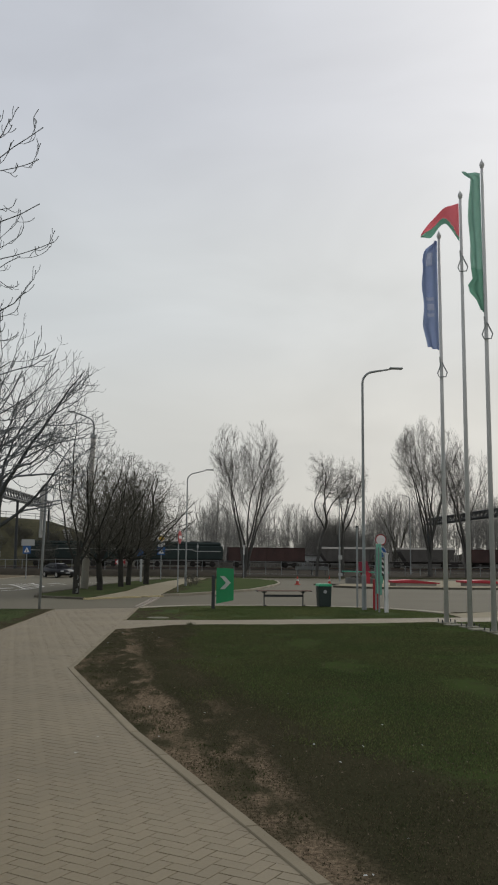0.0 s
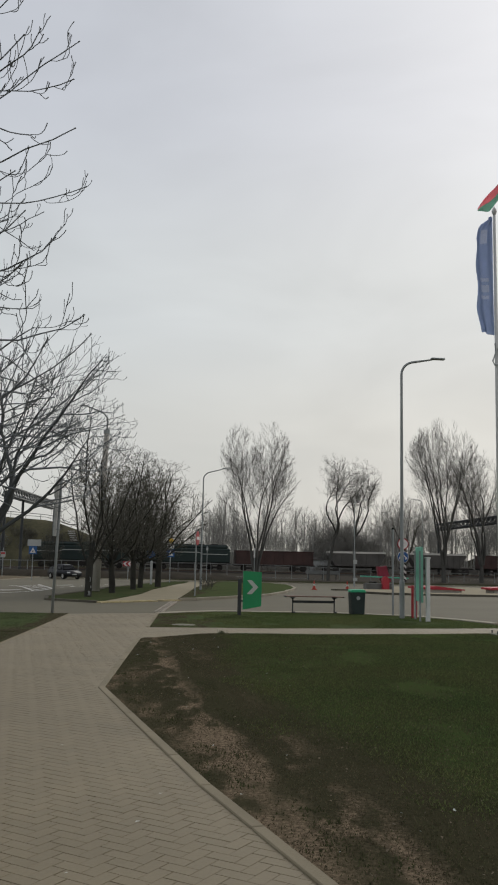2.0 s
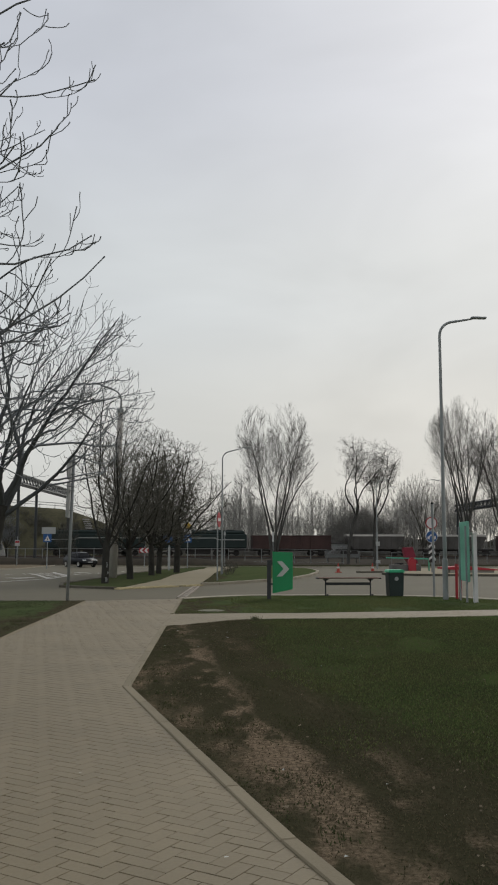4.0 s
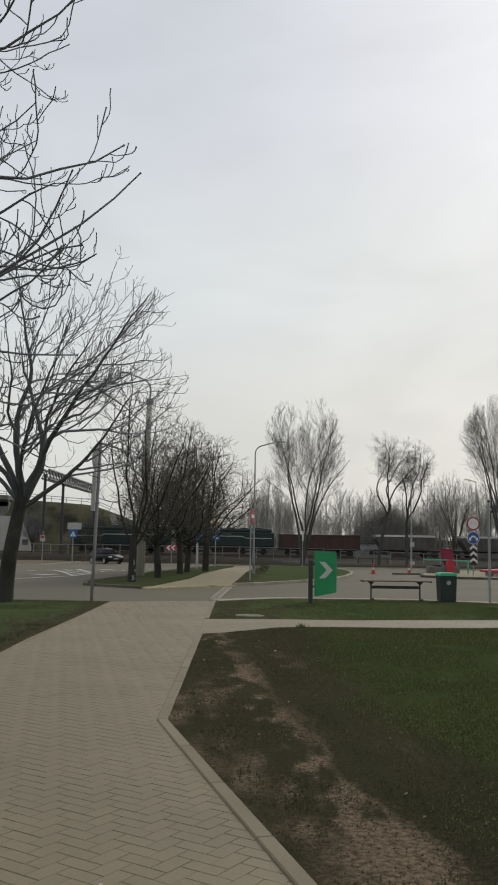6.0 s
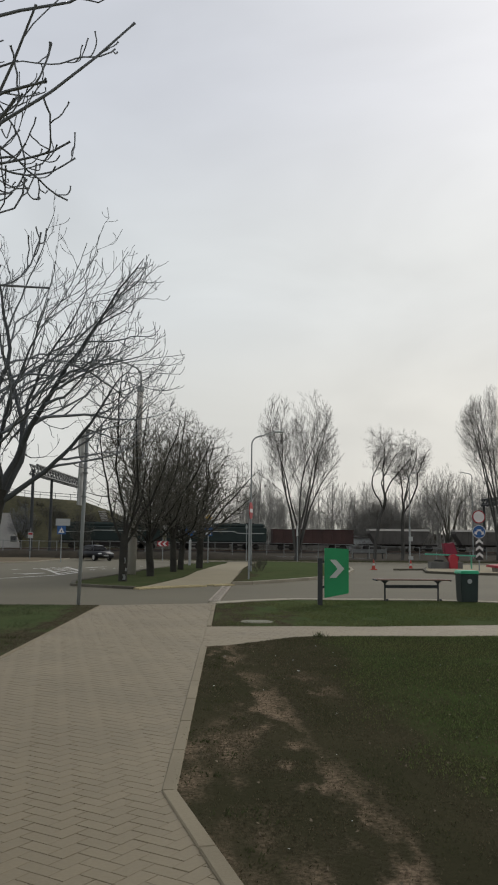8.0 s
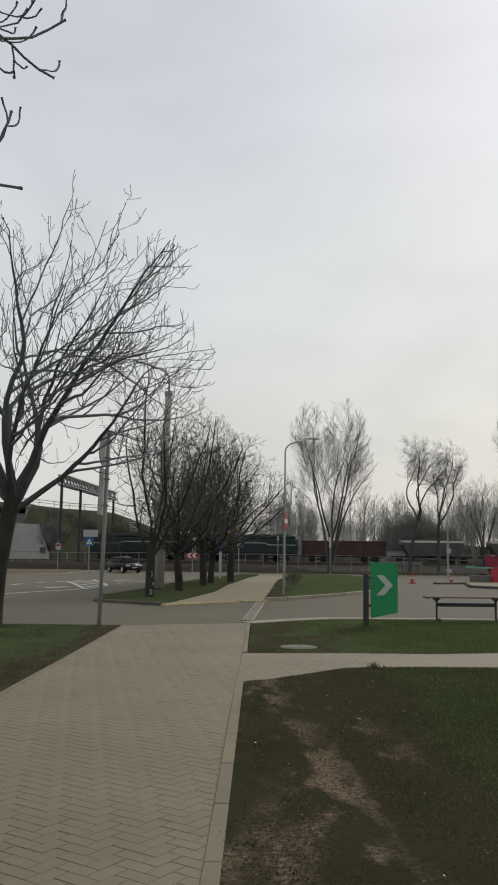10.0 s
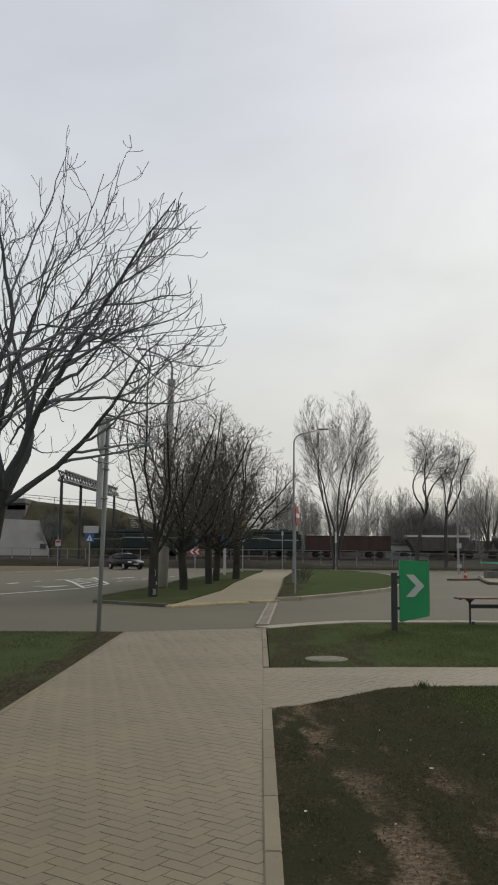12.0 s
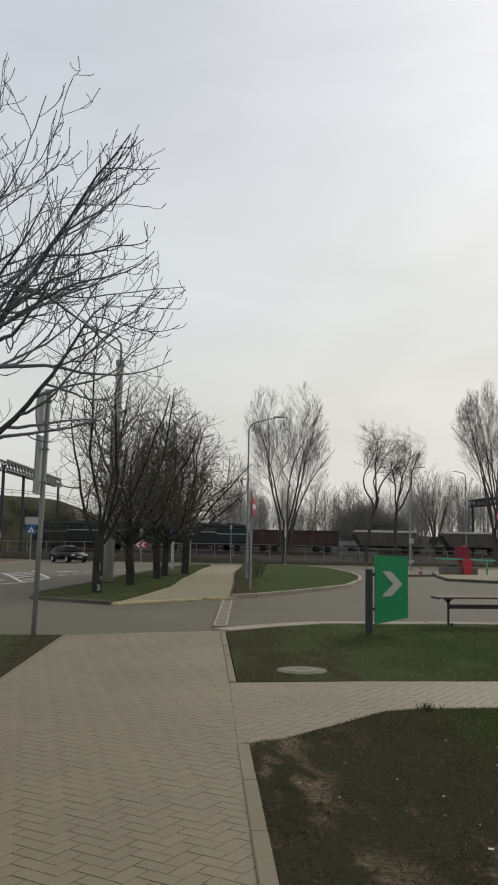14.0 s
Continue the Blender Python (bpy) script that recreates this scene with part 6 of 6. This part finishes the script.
def crossing(x, y, rz, extra, label):
    p = sign_post(x, y, 3.5, label, 0.045, rz)
    face(p, "blue_plate", rect(0.74, 0.74, 0, 2.75), M_BLUE, -0.03, 0.02, "blue pedestrian crossing sign")
    face(p, "triangle", [(-0.27, 2.5), (0.27, 2.5), (0, 3.0)], M_WHITE, -0.045)
    face(p, "mark", rect(0.07, 0.2, 0, 2.66), M_BLACK, -0.055)
    if extra:
        face(p, "diamond", [(0, 3.52), (0.44, 3.96), (0, 4.4), (-0.44, 3.96)], M_WHITE, -0.03, 0.02, "yellow priority diamond")
        face(p, "diamond_field", [(0, 3.62), (0.34, 3.96), (0, 4.3), (-0.34, 3.96)], M_YELLOW, -0.045)
        face(p, "white_plate", rect(0.66, 0.36, 0, 3.34), M_WHITE, -0.03, 0.02)
        face(p, "black_line", [(-0.2, 3.2), (-0.12, 3.2), (-0.12, 3.4), (0.15, 3.4), (0.15, 3.22), (0.2, 3.22), (0.2, 3.46), (-0.2, 3.46)], M_BLACK, -0.045)
        bm = bmesh.new()
        tube(bm, [(0, 0.03, 3.4), (0, 0.03, 4.3)], 0.045, 8)
        part("upper_post", bm, M_STEEL, p)
    else:
        face(p, "grey_plate", rect(1.25, 0.6, 0.1, 3.44), M_SIGNBACK, -0.03, 0.02, "grey back of another sign")
    return p


crossing(-11.9, 88, 0, False, "post with a blue pedestrian crossing sign by the road")
crossing(0.95, 88, 0, True, "post with a yellow priority diamond and blue crossing sign")
p = sign_post(-3.2, 94.5, 2.0, "red chevron board with white arrows at the bend", 0.04)
face(p, "board", rect(1.05, 0.5, 0, 1.6), M_SIGNRED, -0.03, 0.03)
for k in range(2):
    x = -0.5 + k * 0.46
    face(p, "arrow", [(x + 0.24, 1.37), (x, 1.6), (x + 0.24, 1.83), (x + 0.46, 1.83), (x + 0.22, 1.6), (x + 0.46, 1.37)], M_WHITE, -0.05)
p = sign_post(-16.3, 98, 3.0, "small grey plate on a post by the verge", 0.04)
face(p, "plate", rect(0.5, 0.6, 0, 2.3), M_SIGNBACK, -0.03, 0.02)
face(p, "red_plate", rect(0.4, 0.2, 0, 2.42), M_SIGNRED, -0.045)
p = sign_post(-0.75, 70, 2.6, "white cabinet post with a blue round sign on the island", 0.04)
bm = bmesh.new()
box(bm, (0, 0, 0.85), (0.17, 0.17, 1.7), None, 0.02)
part("cabinet", bm, M_SIGNBACK, p, "pale grey painted cabinet")
face(p, "blue_disc", disc(0.34, 24, -0.1, 2.25), M_BLUE, -0.03, 0.02)
p = sign_post(4.95, 96.5, 3.6, "plain thin post at the end of the far path", 0.04)
face(p, "plate", rect(0.2, 0.3, 0, 3.3), M_SIGNBACK, -0.03, 0.02)

# ---- parking barrier and what stands round it ----
bar = thing("parking_barrier", 14.75, 62, ground_z(62) + 0.05, 0, "parking barrier with a tilted crimson cabinet and a teal boom", "barrier")
bm = bmesh.new()
box(bm, (-0.28, 0, 0.19), (1.9, 0.8, 0.4), None, 0.02)
part("base", bm, M_GREYBLOCK, bar, "dull grey concrete base")
rng = random.Random(77)
bm = bmesh.new()
for k in range(11):
    bmesh.ops.create_icosphere(bm, subdivisions=1, radius=rng.uniform(0.05, 0.09), matrix=Matrix.Translation((rng.uniform(-0.95, -0.45), rng.uniform(-0.25, 0.2), 0.42 + rng.uniform(0, 0.06))) @ Matrix.Diagonal((1.2, 1.0, 0.7, 1)))
part("rubble", bm, M_TYRE, bar, "dark heap on the base")
bm = bmesh.new()
plate(bm, [(-0.42, 1.50), (-0.36, 1.12), (-0.28, 0.74), (-0.02, 0.40), (0.33, 0.40), (0.53, 0.53), (0.32, 1.15), (0.20, 1.55), (-0.05, 1.50)], 0.5, Matrix.Translation((0.02, 0.1, 0)))
bmesh.ops.bevel(bm, geom=bm.edges[:], offset=0.025, segments=2, affect="EDGES")
part("cabinet", bm, M_CRIMSON, bar)
bm = bmesh.new()
out = [(-0.23, 0.0), (0.23, 0.0), (0.23, 0.62)] + [(0.23 * math.cos(a), 0.62 + 0.23 * math.sin(a)) for a in (0.5, 1.05, 1.57, 2.1, 2.65)] + [(-0.23, 0.62)]
plate(bm, out, 0.4, Matrix.Translation((0.05, -0.45, 0)))
part("pedestal", bm, M_RED, bar, "bright red rounded pedestal")
bm = bmesh.new()
box(bm, (0.05, -0.2, 0.80), (3.3, 0.06, 0.085), Matrix.Rotation(radians(1.6), 4, "Y"), 0.01)
part("boom", bm, M_TEAL, bar, "teal boom")
bm = bmesh.new()
tube(bm, [(1.25, -0.2, 0), (1.25, -0.2, 0.74)], 0.05, 8)
part("rest_post", bm, M_FLAGGREEN, bar)

for x, y, wd in ((15.4, 52.6, 2.8), (20.2, 53.6, 3.0)):
    b = thing("covered_block", x, y, ground_z(y) + 0.05, 3, "low concrete block with a sloping red cover", "block", "red-covered blocks")
    bm = bmesh.new()
    box(bm, (0, 0, 0.09), (wd - 0.3, 1.1, 0.2), None, 0.02)
    part("block", bm, M_CONCRETE, b)
    bm = bmesh.new()
    plate(bm, [(-wd / 2 - 0.1, 0.20), (wd / 2, 0.14), (wd / 2, 0.20), (-wd * 0.1, 0.37), (-wd / 2 - 0.1, 0.31)], 1.3)
    part("cover", bm, M_RED, b, "bright red cover")


def cone(x, y):
    c = thing("traffic_cone", x, y, ground_z(y) - 0.05, 0, "orange traffic cone with a pale band", "traffic cone", "traffic cones")
    bm = bmesh.new()
    box(bm, (0, 0, 0.02), (0.36, 0.36, 0.05), None, 0.01)
    part("base", bm, M_ORANGE, c)
    bm = bmesh.new()
    tube(bm, [(0, 0, 0.03), (0, 0, 0.26)], [0.125, 0.08], 14)
    tube(bm, [(0, 0, 0.38), (0, 0, 0.6)], [0.06, 0.025], 14)
    part("body", bm, M_ORANGE, c)
    bm = bmesh.new()
    tube(bm, [(0, 0, 0.26), (0, 0, 0.38)], [0.082, 0.062], 14)
    part("band", bm, M_CHEVRON, c)
    return c


cone(9.9, 61.0)
cone(12.1, 61.0)
kerb_run("kerb", [(10.9, 59.6), (14.5, 61.8)], 0.5, 0.2, 0.05, 1.2, M_DARKKERB, "low dark divider of concrete slabs by the cones", "kerb")

# ---- car ----


def car(x, y, rz):
    c = thing("car", x, y, ground_z(y) - 0.05, rz, "black hatchback standing on the road", "car")
    # side profile (length, height); front at negative y
    body = [(-2.05, 0.30), (-2.08, 0.55), (-1.98, 0.74), (-1.15, 0.93), (1.75, 0.98), (2.0, 0.86), (2.06, 0.5), (2.0, 0.28)]
    roof = [(-1.15, 0.90), (-0.45, 1.40), (0.2, 1.48), (0.95, 1.43), (1.5, 1.22), (1.93, 0.95)]
    side = Matrix.Rotation(math.pi / 2, 4, "Z")
    bm = bmesh.new()
    plate(bm, body, 1.74, side)
    bmesh.ops.bevel(bm, geom=[e for e in bm.edges], offset=0.07, segments=3, affect="EDGES")
    part("body", bm, M_CAR, c, "", True)
    bm = bmesh.new()
    plate(bm, roof, 1.62, side)
    for v in bm.verts:
        if v.co.z > 1.1:
            v.co.x *= 0.78
    bmesh.ops.bevel(bm, geom=[e for e in bm.edges], offset=0.05, segments=2, affect="EDGES")
    part("roof", bm, M_CAR, c, "", True)
    bm = bmesh.new()
    q = [bm.verts.new(p) for p in ((-0.66, -1.02, 1.0), (0.66, -1.02, 1.0), (0.53, -0.53, 1.36), (-0.53, -0.53, 1.36))]
    bm.faces.new(q)
    bmesh.ops.solidify(bm, geom=bm.faces[:], thickness=0.02)
    bmesh.ops.translate(bm, vec=(0, -0.035, 0.03), verts=bm.verts[:])
    part("windscreen", bm, M_GLASS, c)
    for s in (-1, 1):
        bm = bmesh.new()
        q = [bm.verts.new((s * px, py, pz)) for px, py, pz in ((0.815, -0.85, 1.02), (0.815, 1.35, 1.04), (0.67, 0.95, 1.34), (0.655, -0.38, 1.37))]
        bm.faces.new(q)
        bmesh.ops.solidify(bm, geom=bm.faces[:], thickness=0.015)
        bmesh.ops.translate(bm, vec=(s * 0.012, 0, 0), verts=bm.verts[:])
        part("side_window", bm, M_GLASS, c)
        bm = bmesh.new()
        box(bm, (s * 0.62, -1.99, 0.68), (0.36, 0.16, 0.14), None, 0.04)
        part("headlight", bm, M_LENS, c)
        bm = bmesh.new()
        box(bm, (s * 0.95, -0.72, 1.0), (0.18, 0.1, 0.13), None, 0.03)
        part("mirror", bm, M_CAR, c)
        for yy in (-1.28, 1.3):
            wheel = new("wheel")
            wheel.parent = c
            wheel.matrix_basis = pose(s * 0.79, yy, 0.31, 0, 90, 0)
            bm = bmesh.new()
            bmesh.ops.create_cone(bm, cap_ends=True, segments=22, radius1=0.31, radius2=0.31, depth=0.2)
            part("tyre", bm, M_TYRE, wheel)
            bm = bmesh.new()
            bmesh.ops.create_cone(bm, cap_ends=True, segments=16, radius1=0.2, radius2=0.2, depth=0.215)
            part("rim", bm, M_CHROME, wheel)
    bm = bmesh.new()
    box(bm, (0, -2.05, 0.52), (0.9, 0.05, 0.16), None, 0.02)
    part("grille", bm, M_BLACK, c)
    bm = bmesh.new()
    box(bm, (0, -2.09, 0.50), (0.5, 0.02, 0.11))
    part("plate", bm, M_SIGNBACK, c, "pale number plate")
    return c


car(-9.6, 95.0, 34)

# ---- paving, turf and litter ----
lay("pavement", PATH_A, radians(53.5), "wide path of grey-brown herringbone concrete bricks", (12.2, 15.0))
lay("pavement", SIDE, radians(-36.5), "side path of herringbone concrete bricks", (24.4, 25.8))


def edge_x(y):
    return float(np.interp(y, (-3, 6.9, 11, 14.03, 16, 23, 26), (3.36, 1.02, -0.06, -0.715, -1.12, -0.77, -0.6)))


def lawn_wear(x, y):
    return x - edge_x(y)


def strip_wear(x, y):
    return 1.2 * (x + 0.6 - 0.05 * (y - 25.9))


def verge_wear(x, y):
    return 2.0 * (-3.41 + 0.046 * (y - 21.8) - x)


def turf(name, outline, count, near, tall, seed, wear, label, material=M_BLADE, band=99.0, beyond=None):
    """Blades of short grass over a lawn, thicker near the paths, thin where it is worn."""
    rng = random.Random(seed)
    vs, fs = [], []
    x0, x1 = min(p[0] for p in outline), max(p[0] for p in outline)
    y0, y1 = min(p[1] for p in outline), max(p[1] for p in outline)
    x0, x1, y0, y1 = max(x0, near[0]), min(x1, near[1]), max(y0, near[2]), min(y1, near[3])
    tries = 0
    while len(fs) < count and tries < count * 6:
        tries += 1
        x, y = rng.uniform(x0, x1), rng.uniform(y0, y1)
        if not inside(x, y, outline):
            continue
        if rng.random() < max((x - 4.0) / 9.0, (6.5 - y) / 5.0):
            continue
        if beyond and lawn_wear(x, y) + 0.9 * noise.noise((x * 0.9, y * 0.6, 3.0)) + rng.uniform(-0.3, 0.3) < beyond:
            continue
        if band < 99 and (rng.random() < wear(x, y) / band or (rng.random() < 0.8 and (min(abs(x - 0.94 + 0.065 * y), wear(x, y)) < 0.3 + 0.9 * noise.noise((x * 2, y * 1.2, 7.0))))):
            continue
        if wear and band == 99:
            away = wear(x, y)
            if wear is lawn_wear and min(abs(x - 0.94 + 0.065 * y), abs(x - 1.55 + 0.062 * y)) < 0.2 and rng.random() < 0.75:
                continue
            bare = noise.noise((x * 0.9, y * 0.9, 2.0)) * 0.6 + noise.noise((x * 3, y * 3, 5.0)) * 0.4
            if away < 3.2 and rng.random() < 0.95 - 0.25 * away + 0.9 * bare:
                continue
        if band == 99 and rng.random() < 2.2 * noise.noise((x * 0.8 + 4, y * 0.5, 9.0)) + 1.0 * noise.noise((x * 2.2, y * 1.6, 1.0)):
            continue
        h = tall * rng.uniform(0.5, 1.3)
        a = rng.uniform(0, 6.28)
        w = rng.uniform(0.003, 0.007)
        lean = rng.uniform(0.1, 1.1) * h
        b = rng.uniform(0, 6.28)
        z = ground_z(y) + 0.0
        k = len(vs)
        vs += [(x - w * math.cos(a), y - w * math.sin(a), z), (x + w * math.cos(a), y + w * math.sin(a), z), (x + lean * math.cos(b), y + lean * math.sin(b), z + h)]
        fs.append((k, k + 1, k + 2))
    ob = new(name, mesh_from(name, vs, fs, material))
    return tagged(ob, label, "grass", "", "stuff")


turf("dead_grass", LAWN, 85000, (-1.3, 8.5, 2.0, 24.5), 0.013, 6, lawn_wear, "brown dead grass and stalks on the bare earth", M_THATCH, 5.2)
turf("grass", LAWN, 300000, (-1.3, 13.0, 1.5, 25.5), 0.015, 1, lawn_wear, "thin short grass on the worn lawn", M_WORNBLADE)
turf("grass", LAWN, 190000, (0.2, 11.0, 7.5, 25.5), 0.021, 12, None, "denser green grass away from the path", beyond=1.85)
turf("grass", LAWN_B, 60000, (-1, 10, 25, 33), 0.024, 2, strip_wear, "short green grass between path and road")
turf("grass", LAWN_C, 90000, (-9, -2.9, 17, 30.5), 0.045, 3, verge_wear, "shaggy dull green grass beside the path", M_SHAGBLADE)

# small tufts along the edges
rng = random.Random(9)
vs, fs = [], []
for cx, cy, n, h in [(1.05, 24.28, 40, 0.085)] + [(e[0], e[1], 14, 0.025) for e in [(edge_x(y) + rng.uniform(0.14, 0.5), y) for y in [rng.uniform(8, 23) for _ in range(40)]]] + [(-3.55 - rng.uniform(0, 0.3), rng.uniform(20, 24), 16, 0.06) for _ in range(30)]:
    for k in range(n):
        a, r = rng.uniform(0, 6.28), rng.uniform(0, 0.12)
        x, y = cx + r * math.cos(a), cy + r * math.sin(a)
        b, l = rng.uniform(0, 6.28), h * rng.uniform(0.5, 1.2)
        i = len(vs)
        vs += [(x - 0.006, y, 0), (x + 0.006, y, 0), (x + 0.5 * l * math.cos(b), y + 0.5 * l * math.sin(b), l)]
        fs.append((i, i + 1, i + 2))
tagged(new("grass_tufts", mesh_from("grass_tufts", vs, fs, M_WORNBLADE)), "taller grass tufts along the path edges", "grass", "", "stuff")

# dry leaves, chips and scraps lying on the lawn
vs, fs = [], []
for k in range(620):
    y = rng.uniform(6.5, 25)
    x = edge_x(y) + abs(rng.gauss(0, 2.6)) + 0.1
    if not inside(x, y, LAWN):
        continue
    s, a = rng.uniform(0.005, 0.011) * (1.8 if rng.random() < 0.04 else 1), rng.uniform(0, 6.28)
    z = 0.012 + rng.uniform(0, 0.012)
    i = len(vs)
    for j, (u, v) in enumerate(((-1, -0.6), (1, -0.5), (0.8, 0.6), (-0.7, 0.55))):
        vs.append((x + s * (u * math.cos(a) - v * math.sin(a)), y + s * (u * math.sin(a) + v * math.cos(a)), z + rng.uniform(-0.006, 0.012)))
    fs.append((i, i + 1, i + 2, i + 3))
tagged(new("leaf_litter", mesh_from("leaf_litter", vs, fs, M_STRAW)), "dry leaf scraps and chips on the worn lawn", "litter", "", "stuff")
# white scraps trodden into the lawn and lying on the paving
vs, fs = [], []
for k in range(48):
    y = rng.uniform(6.5, 23)
    x = edge_x(y) + abs(rng.gauss(0, 1.7)) + 0.1
    if not inside(x, y, LAWN):
        continue
    s, a = rng.uniform(0.006, 0.013) * (1.7 if rng.random() < 0.12 else 1), rng.uniform(0, 6.28)
    i = len(vs)
    for u, v in ((-1, -0.4), (1, -0.5), (0.8, 0.4), (-0.7, 0.45)):
        vs.append((x + s * (u * math.cos(a) - v * math.sin(a)), y + s * (u * math.sin(a) + v * math.cos(a)), 0.018 + rng.uniform(0, 0.012)))
    fs.append((i, i + 1, i + 2, i + 3))
for x, y, s in ((-0.59, 10.1, 0.016), (-0.09 - 0.35, 10.76, 0.012), (-1.3, 12.4, 0.010), (-0.95, 9.2, 0.009)):
    i = len(vs)
    vs += [(x - s, y - 0.5 * s, 0.016), (x + s, y - 0.6 * s, 0.019), (x + 0.8 * s, y + 0.6 * s, 0.017), (x - 0.7 * s, y + 0.5 * s, 0.018)]
    fs.append((i, i + 1, i + 2, i + 3))
tagged(new("paper_bits", mesh_from("paper_bits", vs, fs, M_CHEVRON)), "small pale scraps scattered on the worn lawn", "litter", "", "stuff")
